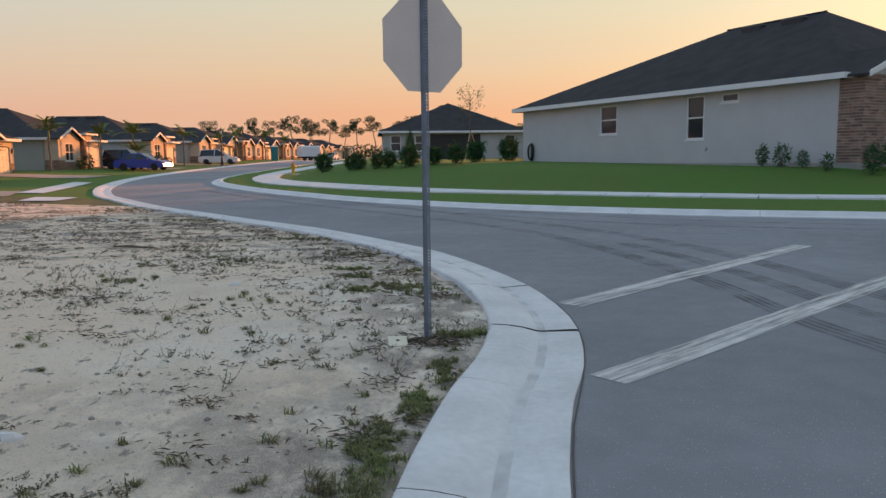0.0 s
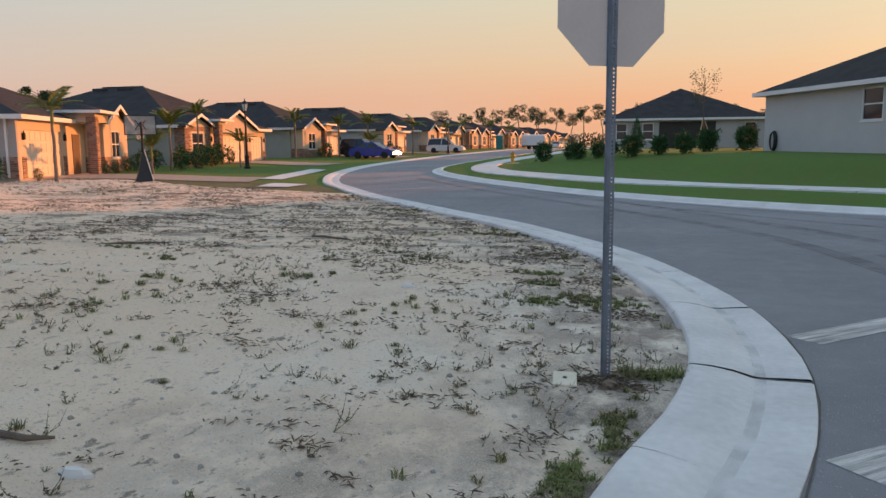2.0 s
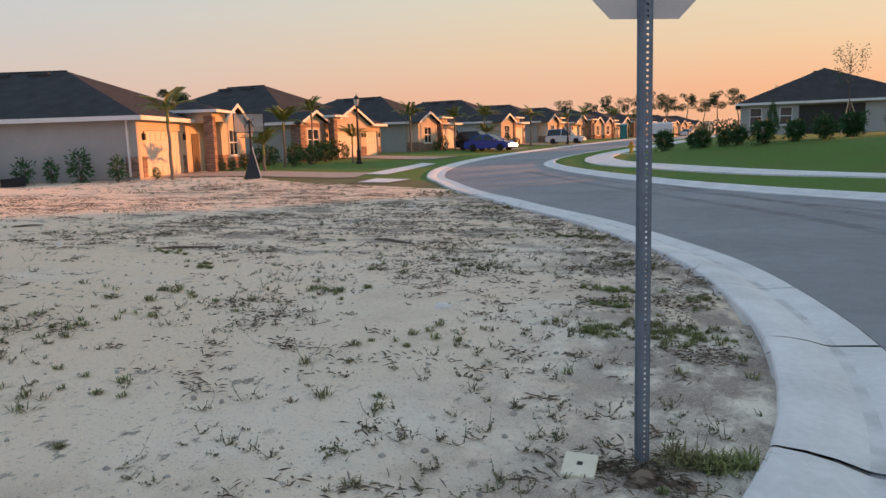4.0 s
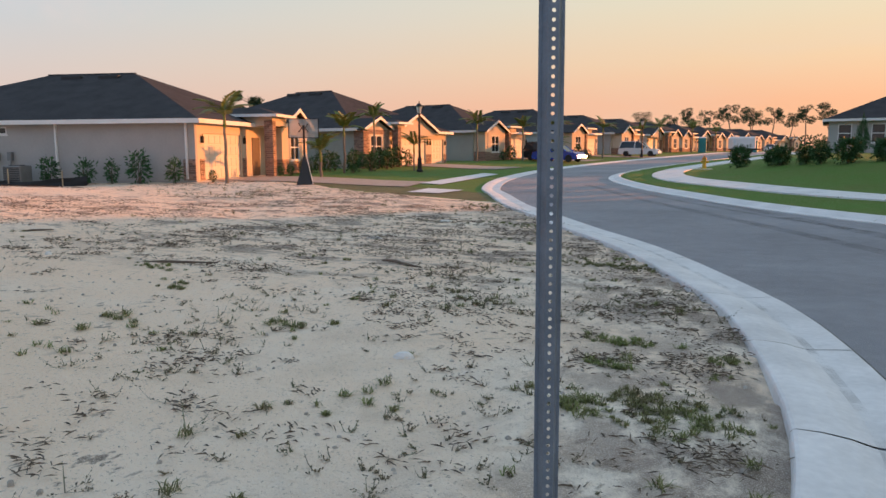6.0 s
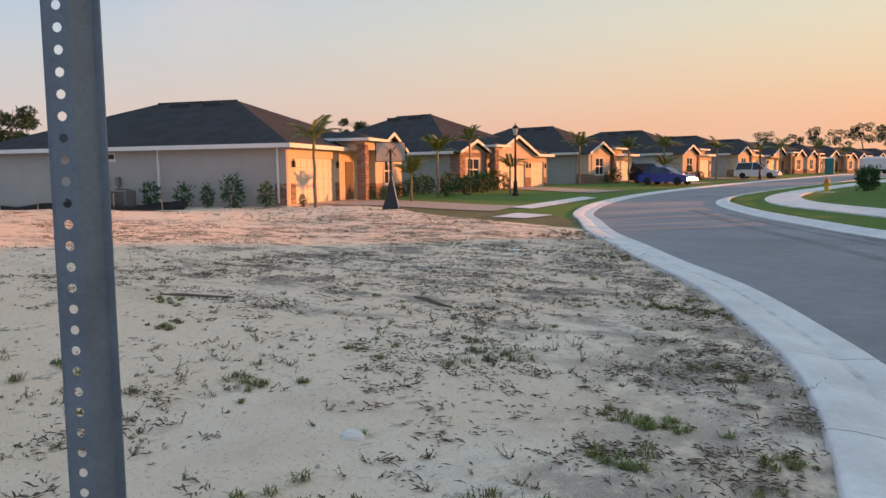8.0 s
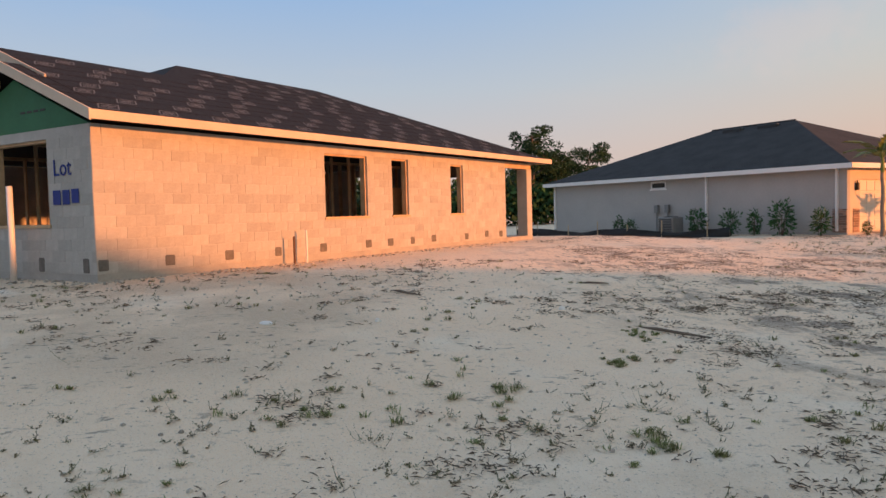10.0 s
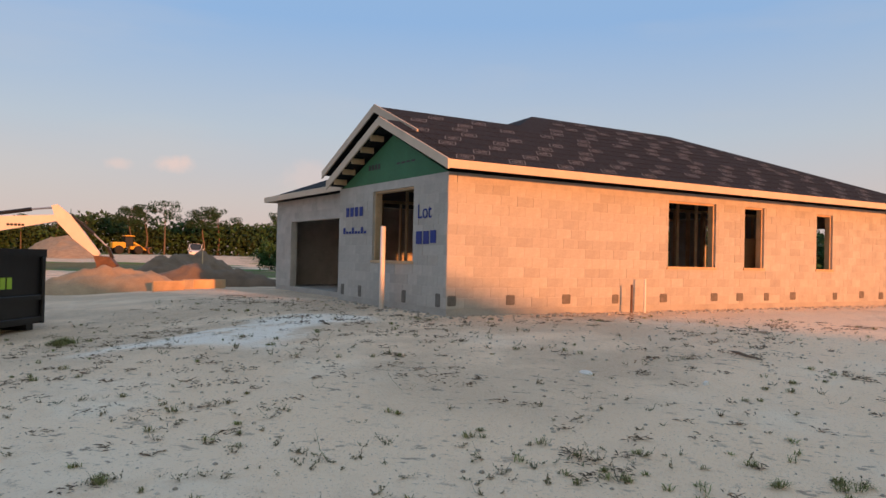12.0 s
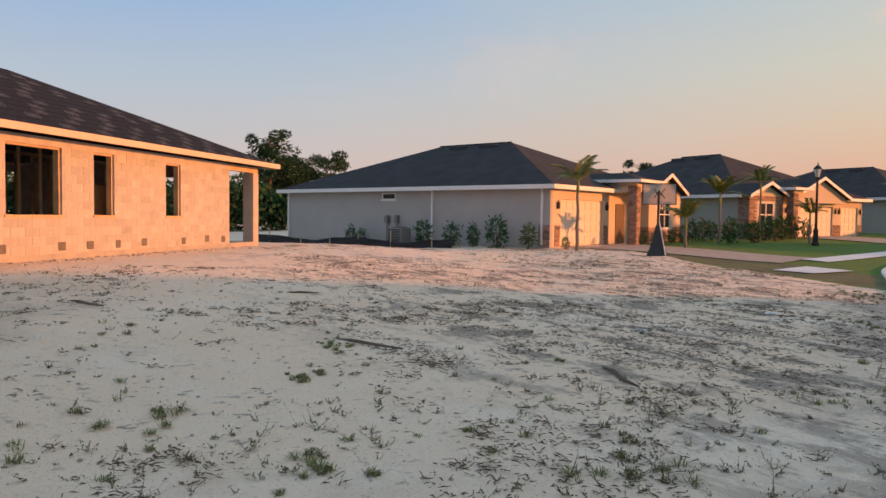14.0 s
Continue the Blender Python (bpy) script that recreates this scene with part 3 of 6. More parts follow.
left_s = along(LEFT)
near = int(np.argmin(np.linalg.norm(LEFT - np.array([-1.0, -0.6]), axis=1)))
joint_at = left_s[int(np.argmin(np.linalg.norm(LEFT - np.array([0.43, 6.69]), axis=1)))]
KERB = [(-0.02, -0.14), (0.0, 0.05), (0.01, 0.066), (0.03, 0.072), (0.16, 0.068), (0.3, 0.048), (0.41, 0.018), (0.445, 0.012), (0.48, 0.011), (0.54, 0.014), (0.66, 0.02), (0.775, 0.024), (0.79, 0.018), (0.8, -0.08)]
kerb("kerb_left", LEFT, KERB, [joint_at + d for d in (-6.6, -5.0, -3.35, -1.62, 0, 2.13, 4.2, 6.3)] + [joint_at + 6.3 + 3.05 * k for k in range(1, 11)],
     "pale cast concrete kerb and gutter beside the sandy lot", joint_at)
part("gutter_stain", strip(cut(LEFT, joint_at - 6.5, joint_at + 14, 140), [(0.43, 0.0185), (0.445, 0.0155), (0.48, 0.0145), (0.505, 0.0155)]), "gutter_dirt", bpy.data.objects["kerb_left"], "grey dirt dried in the gutter")
RK = [(-0.55, -0.05), (-0.54, 0.02), (-0.3, 0.03), (-0.16, 0.09), (-0.05, 0.13), (0.06, 0.13), (0.1, -0.1)]
kerb("kerb_right", RIGHT, RK, [60.0 + 3.05 * k for k in range(13)], "pale cast concrete kerb along the lawn")
walkway = tagged(new("pavement"), "pale concrete footpath through the lawn", "pavement", kind="structure")
ws = along(WALK)[-1]
s = 0.0
while s < ws - 1.6:
    part("slab", strip(cut(WALK, s + 0.008, s + 1.52 - 0.008, 4), [(-0.76, -0.06), (-0.75, 0.045), (0.75, 0.045), (0.76, -0.06)], base="land"), "concrete", walkway)
    s += 1.52


def flat_band(name, pts, width, mat, label, lift=0.005, category="marking"):
    line = smooth_line(pts, 0.4)
    d = np.gradient(line, axis=0)
    d /= np.linalg.norm(d, axis=1)[:, None]
    nrm = np.stack([d[:, 1], -d[:, 0]], 1)
    v, f = [], []
    for off in (-0.5, 0.5):
        p = line + nrm * off * width
        z = road_height(p[:, 0], p[:, 1], np.maximum(side_distance(p[:, 0], p[:, 1], LEFT), 0)) + lift
        v += np.column_stack([p, z]).tolist()
    n = len(line)
    f = [(i, i + 1, n + i + 1, n + i) for i in range(n - 1)]
    return tagged(part(name, Geo().add(v, f), mat), label, category, kind="structure")


for a, b in (((1.145, 5.185), (9.4, 12.585)), ((1.33, 7.8), (6.02, 12.4))):
    flat_band("crossing_line", [a, b], 0.31, "paint_line", "worn white painted crossing line on asphalt")

for pts, w in (([(3.9, 4.0), (3.38, 6.67), (3.31, 8.42), (3.16, 9.94), (2.84, 11.7), (2.3, 14.0), (1.3, 16.4), (-0.4, 19.2), (-3.05, 23.2), (-7.1, 29.2), (-11.5, 36.0)], 0.28),
               ([(5.3, 4.6), (4.75, 7.94), (4.61, 9.8), (4.3, 12.04), (3.54, 14.52), (2.24, 17.08), (0.37, 20.34), (-2.38, 25.0), (-6.0, 30.8)], 0.3),
               ([(4.6, 3.4), (4.05, 7.3), (3.95, 9.0), (3.7, 11.0), (3.2, 13.2)], 0.26), ([(9, 14.5), (5.5, 16.0), (2.5, 18.4), (-1.0, 22.4), (-4.4, 27.0), (-9.0, 33.5)], 0.2),
               ([(12, 14.6), (7.0, 16.6), (3.4, 19.4), (-0.2, 23.4), (-4.0, 28.4)], 0.16)):
    for shift in (-0.42, -0.14, 0.14, 0.42):
        flat_band("tyre_mark", [(x + shift * w, y + shift * w * 0.6) for x, y in pts], w * 0.2, "skid", "faint dark ribbed tyre mark on asphalt", 0.004)
seam = cut(LEFT, joint_at - 8, joint_at + 30, 160)
sd = np.gradient(seam, axis=0)
sd /= np.linalg.norm(sd, axis=1)[:, None]
seam = seam + np.stack([sd[:, 1], -sd[:, 0]], 1) * 0.806
flat_band("kerb_seam", [tuple(p) for p in seam[::4]], 0.012, "joint", "dark gritty seam between kerb and asphalt", 0.006)


# ---- houses ----
def wall_run(g, p0, p1, z0, z1, th, openings=()):
    """A straight wall from p0 to p1 (its outer face; thickness to the left of the way), with openings (from, to, bottom, top) cut through it."""
    a, b = Vector(p0), Vector(p1)
    length = (b - a).length
    d = (b - a) / length
    n = Vector((-d.y, d.x)) * th
    ops = [(max(o[0], 0), min(o[1], length), max(o[2], z0), min(o[3], z1)) for o in openings]
    ss = sorted({0.0, length, *[o[0] for o in ops], *[o[1] for o in ops]})
    zs = sorted({z0, z1, *[o[2] for o in ops], *[o[3] for o in ops]})
    ns, nz = len(ss), len(zs)
    v = []
    for off in (0, 1):
        for z in zs:
            for s in ss:
                p = a + d * s + n * off
                v.append((p.x, p.y, z))
    at = lambda off, i, j: (off * nz + j) * ns + i
    def solid(i, j):
        if not (0 <= i < ns - 1 and 0 <= j < nz - 1):
            return False
        s, z = (ss[i] + ss[i + 1]) / 2, (zs[j] + zs[j + 1]) / 2
        return not any(o[0] < s < o[1] and o[2] < z < o[3] for o in ops)
    f = []
    for j in range(nz - 1):
        for i in range(ns - 1):
            if not solid(i, j):
                continue
            f += [(at(0, i, j), at(0, i + 1, j), at(0, i + 1, j + 1), at(0, i, j + 1)), (at(1, i, j), at(1, i, j + 1), at(1, i + 1, j + 1), at(1, i + 1, j))]
            for di, dj, c0, c1 in ((-1, 0, (i, j), (i, j + 1)), (1, 0, (i + 1, j), (i + 1, j + 1)), (0, -1, (i, j), (i + 1, j)), (0, 1, (i, j + 1), (i + 1, j + 1))):
                if not solid(i + di, j + dj):
                    f.append((at(0, *c0), at(0, *c1), at(1, *c1), at(1, *c0)))
    return g.add(v, f)


def hip_roof(x0, x1, y0, y1, z, pitch, ridge_y=None):
    """A hipped roof over a rectangle longer in y; with its flat underside."""
    w = (x1 - x0) / 2
    c, h = (x0 + x1) / 2, w * pitch
    ya, yb = ridge_y or (y0 + w, y1 - w)
    if ya > yb:
        ya = yb = (y0 + y1) / 2
    t = 0.06
    v = [(x0, y0, z), (x1, y0, z), (x1, y1, z), (x0, y1, z), (x0, y0, z + t), (x1, y0, z + t), (x1, y1, z + t), (x0, y1, z + t), (c, ya, z + t + h), (c, yb, z + t + h)]
    return Geo().add(v, [(3, 2, 1, 0), (0, 1, 5, 4), (1, 2, 6, 5), (2, 3, 7, 6), (3, 0, 4, 7), (4, 5, 8), (5, 6, 9, 8), (6, 7, 9), (7, 4, 8, 9)])


def gable_roof(x0, x1, y0, y1, z, pitch, t=0.06, apex=None):
    """A roof with its ridge along y."""
    c = (x0 + x1) / 2 if apex is None else apex
    h = (x1 - c) * pitch
    zl = z + h - (c - x0) * pitch
    o = [(x0, zl), (c, z + h), (x1, z), (x1, z + t), (c, z + h + t), (x0, zl + t)]
    return Geo().prism(o, y0, y1)


def fascia_ring(x0, x1, y0, y1, z0, z1, t=0.03):
    v = []
    for z in (z0, z1):
        for o in (t, 0.0):
            v += [(x0 - o, y0 - o, z), (x1 + o, y0 - o, z), (x1 + o, y1 + o, z), (x0 - o, y1 + o, z)]
    f = []
    for k in range(4):
        q = (k + 1) % 4
        f += [(k, q, 8 + q, 8 + k), (4 + k, 12 + k, 12 + q, 4 + q), (k, 4 + k, 4 + q, q), (8 + k, 8 + q, 12 + q, 12 + k)]
    return Geo().add(v, f)


def rake_boards(x0, x1, y, z, pitch, deep=0.2, t=0.035, apex=None):
    c = (x0 + x1) / 2 if apex is None else apex
    h = (x1 - c) * pitch
    zl = z + h - (c - x0) * pitch
    up, lo = deep * 0.4, -deep * 0.6
    return Geo().prism([(x0, zl + lo), (c, z + h + lo), (x1, z + lo), (x1, z + up), (c, z + h + up), (x0, zl + up)], y - t, y)


def window(parent, m, w, h, double=False, frame_mat="trim", sash=True, blind=False):
    """A window in the plane y = 0 of m, its middle at x = 0 and its sill at z = 0."""
    f = 0.06
    g = Geo().box(-w / 2, w / 2, -0.02, 0.1, 0, f).box(-w / 2, w / 2, -0.02, 0.1, h - f, h)
    for x in ([-w / 2, w / 2 - f] + ([-f / 2] if double else [])):
        g.box(x, x + f, -0.02, 0.1, f, h - f)
    spans = [(-w / 2 + f, -f / 2), (f / 2, w / 2 - f)] if double else [(-w / 2 + f, w / 2 - f)]
    if sash:
        for a, b in spans:
            g.box(a, b, -0.01, 0.07, h * 0.5 - 0.03, h * 0.5 + 0.03)
    win = part("window", g.xform(m), frame_mat, parent)
    for a, b in spans:
        part("pane", Geo().box(a, b, 0.03, 0.045, f, h - f).xform(m), "glass", win)
    part("sill", Geo().box(-w / 2 - 0.06, w / 2 + 0.06, -0.06, 0.02, -0.07, 0.0).xform(m), frame_mat, win)
    if blind:
        part("blind", Geo().box(-w / 2 + f, w / 2 - f, 0.06, 0.075, h * 0.55, h - f).xform(m), "trim", win, "pale half-drawn blind")
    return win


def garage_door(parent, x0, x1, y, z, h):
    """A sectional door of raised panels."""
    door = part("garage_door", Geo().box(x0, x1, y, y + 0.04, z, z + h), "garage", parent, "pale sectional garage door")
    n = max(4, round((x1 - x0) / 0.62))
    for r in range(4):
        w = (x1 - x0) / n
        for i in range(n):
            g = Geo().chamfer(0.06, w - 0.06, 0, h / 4 - 0.14, 0, 0.02, 0.015)
            part("panel", g.xform(Matrix.Translation((x0 + w * i, y, z + h * r / 4 + 0.07)) @ pose(0, 0, 0, 90)), "garage", door)
    return door


def brick_skin(x0, x1, z0, z1, y, openings=(), long=0.3, tall=0.1):
    """Courses of brick proud of a wall in the plane y, facing -y."""
    g = Geo()
    z, r = z0, 0
    while z < z1 - 0.02:
        x = x0 - (r % 2) * long * 0.5
        while x < x1 - 0.02:
            a, b = max(x, x0), min(x + long - 0.012, x1)
            if b - a > 0.03 and not any(o0 < b and a < o1 and za < z + tall and z < zb for o0, o1, za, zb in openings):
                dep = 0.02 + 0.012 * random.random()
                g.box(a, b, y - dep, y, z, min(z + tall - 0.012, z1))
            x += long
        z += tall
        r += 1
    return g


def vents(parent, x, ys, z):
    for y in ys:
        part("roof_vent", Geo().chamfer(x - 0.35, x + 0.05, y - 0.6, y + 0.6, z - 0.25, z + 0.03, 0.05), "black_plastic", parent)


def suburban_house(at, rot, z, W, D, plan, wall="stucco_tan", side="stucco_grey", front_pitch=0.42, label="", H=2.75, group="", mirror=False, pitch=0.4, ridge=None, side_windows=(), front_windows=()):
    """A one-storey house: facade along local x at y = 0, facing -y. plan: pieces of the facade, from its first corner."""
    h = thing("house", pose(*at, z, 0, 0, rot), label, "house", group)
    mx = (lambda a: W - a) if mirror else (lambda a: a)
    part("foundation", Geo().box(-0.02, W + 0.02, -0.02, D + 0.02, -0.9, 0.04), "slab", h)
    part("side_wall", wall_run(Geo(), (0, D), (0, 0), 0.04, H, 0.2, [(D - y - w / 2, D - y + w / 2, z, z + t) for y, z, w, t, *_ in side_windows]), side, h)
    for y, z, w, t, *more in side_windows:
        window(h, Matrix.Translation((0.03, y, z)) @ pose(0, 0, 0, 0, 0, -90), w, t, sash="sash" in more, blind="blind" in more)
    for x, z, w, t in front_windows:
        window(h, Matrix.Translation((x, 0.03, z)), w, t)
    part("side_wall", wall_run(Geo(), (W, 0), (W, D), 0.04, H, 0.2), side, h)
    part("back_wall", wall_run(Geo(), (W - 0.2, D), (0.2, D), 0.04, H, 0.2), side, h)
    openings = []
    for p in plan:
        kind, a, b = p[0], *sorted((mx(p[1]), mx(p[2])))
        if kind == "garage":
            openings.append((a - 0.2, b - 0.2, 0.04, 2.2))
    openings += [(x - w / 2 - 0.2, x + w / 2 - 0.2, z, z + t) for x, z, w, t in front_windows]
    part("front_wall", wall_run(Geo(), (0.2, 0), (W - 0.2, 0), 0.04, H, 0.2, openings), wall, h)
    roof = part("roof", hip_roof(-0.45, W + 0.45, -0.45, D + 0.45, H, pitch, ridge), "shingle", h, "dark grey shingle roof")
    part("fascia", fascia_ring(-0.45, W + 0.45, -0.45, D + 0.45, H - 0.12, H + 0.08), "trim", roof, "white fascia and gutter")
    ra, rb = ridge or (W / 2, max(D - W / 2, W / 2 + 0.1))
    part("ridge_cap", Geo().tube([(W / 2, ra, H + (W / 2 + 0.45) * pitch + 0.06), (W / 2, rb, H + (W / 2 + 0.45) * pitch + 0.06)], 0.07, 6), "shingle", roof)
    vents(roof, W / 2 - 0.4, [ra + 1.2, ra + 3.4], H + (W / 2 + 0.3) * pitch)
    for p in plan:
        kind, a, b = p[0], *sorted((mx(p[1]), mx(p[2])))
        if kind == "garage":
            garage_door(h, a, b, 0.1, 0.05, 2.15)
            if len(p) > 3 and p[3] == "gable":
                part("gable_wall", Geo().prism([(a - 0.5, H), (b + 0.5, H), ((a + b) / 2, H + ((b - a) / 2 + 0.5) * front_pitch)], -0.56, -0.4), wall, h)
                part("gable_header", Geo().box(a - 0.5, b + 0.5, -0.56, 0.0, H - 0.32, H), wall, h)
                g = part("gable_roof", gable_roof(a - 0.8, b + 0.8, -0.9, (b - a) / 2 + 2.2, H - 0.1, front_pitch), "shingle", h)
                part("rake_board", rake_boards(a - 0.8, b + 0.8, -0.9, H - 0.05, front_pitch), "trim", g, "white rake board")
            for x0, x1 in ((a - 0.5, a - 0.06), (b + 0.06, b + 0.5)):
                tagged(part("brick_pier", brick_skin(x0, x1, 0.05, 1.0, 0.0), "brick", h), kind="stuff")
                part("wall_lantern", Geo().box((x0 + x1) / 2 - 0.06, (x0 + x1) / 2 + 0.06, -0.12, 0.0, 1.75, 2.05).tube([((x0 + x1) / 2, -0.06, 2.05), ((x0 + x1) / 2, -0.06, 2.15)], 0.03, 6), "black_metal", h)
        if kind == "bay":
            out, style = p[3], p[4]
            c, w = (a + b) / 2, b - a
            op = [(w / 2 - 0.75, w / 2 + 0.75, 0.85, 2.35)]
            part("bay_wall", wall_run(Geo(), (a, -out), (b, -out), 0.04, H, 0.2, op), wall, h)
            part("bay_side", Geo().box(a, a + 0.2, -out + 0.2, 0, 0.04, H), wall, h)
            part("bay_side", Geo().box(b - 0.2, b, -out + 0.2, 0, 0.04, H), wall, h)
            part("bay_floor", Geo().box(a, b, -out, 0, -0.9, 0.04), "slab", h)
            part("gable_wall", Geo().prism([(a, H), (b, H), (c, H + w / 2 * front_pitch)], -out, -out + 0.2), wall, h)
            g = part("gable_roof", gable_roof(a - 0.35, b + 0.35, -out - 0.35, w / 2 + 2.5, H - 0.08, front_pitch), "shingle", h)
            part("rake_board", rake_boards(a - 0.35, b + 0.35, -out - 0.35, H - 0.03, front_pitch), "trim", g, "white rake board")
            tagged(part("brick_face", brick_skin(a, b, 0.05, H if style == "brick" else 0.9, -out, [(c - 0.85, c + 0.85, 0.75, 2.45)]), "brick", h), kind="stuff")
            if out > 0:
                tagged(part("brick_side", brick_skin(0, out, 0.05, H if style == "brick" else 0.9, 0).xform(pose(a, 0, 0, 0, 0, -90)), "brick", h), kind="stuff")
            window(h, Matrix.Translation((c, -out + 0.03, 0.85)), 1.5, 1.5, double=True)
        if kind == "entry":
            part("front_door", Geo().box((a + b) / 2 - 0.5, (a + b) / 2 + 0.5, -0.03, 0.0, 0.05, 2.1), "door", h, "dark front door")
            part("porch_column", Geo().box(a, a + 0.45, -1.4, -0.95, 0.0, H + 0.25), wall, h)
            tagged(part("brick_column", brick_skin(a, a + 0.45, 0.0, H + 0.2, -1.4).add(*(lambda q: (q.v, q.f))(brick_skin(0.95, 1.4, 0.0, H + 0.2, 0).xform(pose(a, 0, 0, 0, 0, -90)))), "brick", h), kind="stuff")
            part("porch_slab", Geo().box(a, b, -1.5, 0, -0.9, 0.03), "slab", h)
            r = part("porch_roof", hip_roof(a - 0.45, b + 0.45, -1.8, b - a + 1.2, H + 0.45, 0.3), "shingle", h)
            part("porch_beam", Geo().box(a, b, -1.4, 0.3, H - 0.05, H + 0.45), wall, h)
            part("fascia", fascia_ring(a - 0.45, b + 0.45, -1.8, b - a + 1.2, H + 0.4, H + 0.55), "trim", r)
    return h


# the house beside the lot: tan in front, grey on its other walls
G_Z = 0.38
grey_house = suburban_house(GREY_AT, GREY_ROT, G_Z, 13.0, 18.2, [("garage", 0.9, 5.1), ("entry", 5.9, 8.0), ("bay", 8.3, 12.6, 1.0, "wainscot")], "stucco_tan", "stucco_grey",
                            label="one-storey stucco house, tan front and grey sides, dark hip roof and brick entry", side_windows=[(9.9, 2.2, 1.0, 0.36)])
for y in (0.35, 6.8, 18.0):
    part("downpipe", Geo().box(-0.1, 0, y, y + 0.09, 0.1, 2.7), "trim", grey_house)
tagged(part("brick_face", brick_skin(-0.6, 0, 0.05, 1.0, 0).xform(pose(0, 0, 0, 0, 0, -90)), "brick", grey_house), kind="stuff")

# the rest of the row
# every front is tan; side and back walls are grey, grey-green or white
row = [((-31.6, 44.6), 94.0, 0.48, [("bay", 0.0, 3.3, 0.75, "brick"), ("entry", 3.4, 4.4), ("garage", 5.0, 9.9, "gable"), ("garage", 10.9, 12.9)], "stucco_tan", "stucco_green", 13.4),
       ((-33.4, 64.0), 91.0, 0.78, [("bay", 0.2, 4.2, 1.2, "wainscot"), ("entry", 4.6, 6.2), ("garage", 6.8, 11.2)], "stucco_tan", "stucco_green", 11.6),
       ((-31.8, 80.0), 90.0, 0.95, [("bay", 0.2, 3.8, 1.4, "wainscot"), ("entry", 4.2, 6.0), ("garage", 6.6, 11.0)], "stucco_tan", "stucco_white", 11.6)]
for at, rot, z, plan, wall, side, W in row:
    suburban_house(at, rot, z, W, 17, plan, wall, side, pitch=0.45, label="one-storey tan-fronted stucco house with dark shingle hip roof", group="houses along the street")
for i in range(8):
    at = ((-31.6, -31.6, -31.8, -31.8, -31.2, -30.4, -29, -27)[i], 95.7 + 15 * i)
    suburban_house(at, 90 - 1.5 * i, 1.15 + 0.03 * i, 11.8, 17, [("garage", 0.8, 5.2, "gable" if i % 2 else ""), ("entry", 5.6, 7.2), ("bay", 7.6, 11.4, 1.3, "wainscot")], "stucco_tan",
                   ("stucco_grey", "stucco_white", "stucco_green")[i % 3], label="far one-storey tan-fronted stucco house with dark hip roof", group="houses along the street", mirror=i % 2 == 0)

# the pale house across the street
pale = suburban_house(PALE_AT, PALE_ROT, 1.2, 12.6, 19.4, [("bay", 0.0, 4.6, 0.9, "brick"), ("entry", 5.1, 6.6), ("garage", 7.2, 11.8)], "stucco_white", "stucco_white", H=2.98,
                      label="pale stucco house with dark hip roof and brick front", pitch=0.51, ridge=(5.2, 10.6),
                      side_windows=[(11.98, 1.4, 1.22, 1.36, "sash", "blind"), (6.46, 1.02, 0.97, 1.78, "sash", "blind"), (4.68, 2.44, 0.86, 0.34)])
part("hose_tap", Geo().tube([(0.0, 5.75, 0.6), (-0.09, 5.75, 0.6), (-0.13, 5.75, 0.52)], 0.022, 6).tube([(-0.08, 5.69, 0.66), (-0.08, 5.81, 0.66)], 0.015, 6), "steel", pale)
# houses beyond it
mid = suburban_house((-5.3, 74.0), 5.0, 1.35, 14.0, 12.0, [], "stucco_grey", "stucco_grey", label="grey stucco house with dark hip roof and screened porch", pitch=0.42, front_windows=[(1.2, 0.9, 1.0, 1.5), (3.6, 0.9, 1.0, 1.5), (12.6, 0.9, 1.0, 1.5)])
# no opening here: a flat panel carries the porch's inner shade as dark colour
part("porch_recess", Geo().box(4.6, 9.6, -0.03, 0.0, 0.05, 2.5), "dark", mid, "flat dark panel painted as the shade inside the screened porch")
for at, rot in (((40, 26), 27.0), ((-5, 110), 0.0), ((12, 132), -5.0), ((-4, 160), 0.0)):
    suburban_house(at, rot, 1.3, 13, 15, [], "stucco_grey", "stucco_grey", label="grey stucco house with dark hip roof", group="houses along the street")


# ---- the block house under construction ----
B_Z = 0.6
BH = thing("unfinished_house", pose(*BLOCK_AT, B_Z, 0, 0, BLOCK_ROT), "unfinished bare concrete-block house with felted roof", "house")
H0, HT = 0.14, 2.76          # slab top and wall top
part("foundation", Geo().box(-11.2, 0.0, 0.4, 15.3, -0.6, H0).box(-5.2, 0.0, 0.0, 0.4, -0.6, H0).box(-4.0, 0.0, 15.3, 17.4, -0.6, H0), "slab", BH)
WIN = [(5.98, 7.62, 1.03, 2.56), (8.70, 9.47, 1.03, 2.56), (11.71, 12.45, 1.03, 2.52)]
FWIN = (-3.28, -1.36, 1.03, 2.58)
core = 0.19
part("side_wall", wall_run(Geo(), (0.003, 0.2), (0.003, 15.3), H0, HT, core, [(a - 0.2, b - 0.2, c, d) for a, b, c, d in WIN]), "mortar", BH)
part("front_wall", wall_run(Geo(), (-5.2, -0.003), (0.003, -0.003), H0, HT, core, [(FWIN[0] + 5.2, FWIN[1] + 5.2, FWIN[2], FWIN[3])]), "mortar", BH)
part("return_wall", wall_run(Geo(), (-5.188, 0.4), (-5.188, 0.2), H0, HT, core), "mortar", BH)
part("garage_wall", wall_run(Geo(), (-11.2, 0.397), (-5.2, 0.397), H0, HT, core, [(1.35, 5.95, 0.14, 2.1)]), "mortar", BH)
part("far_side_wall", wall_run(Geo(), (-11.2, 15.3), (-11.2, 0.6), H0, HT, core, [(2.0, 3.2, 1.0, 2.5), (5.2, 6.6, 1.0, 2.5), (8.0, 9.6, 1.0, 2.5)]), "mortar", BH)
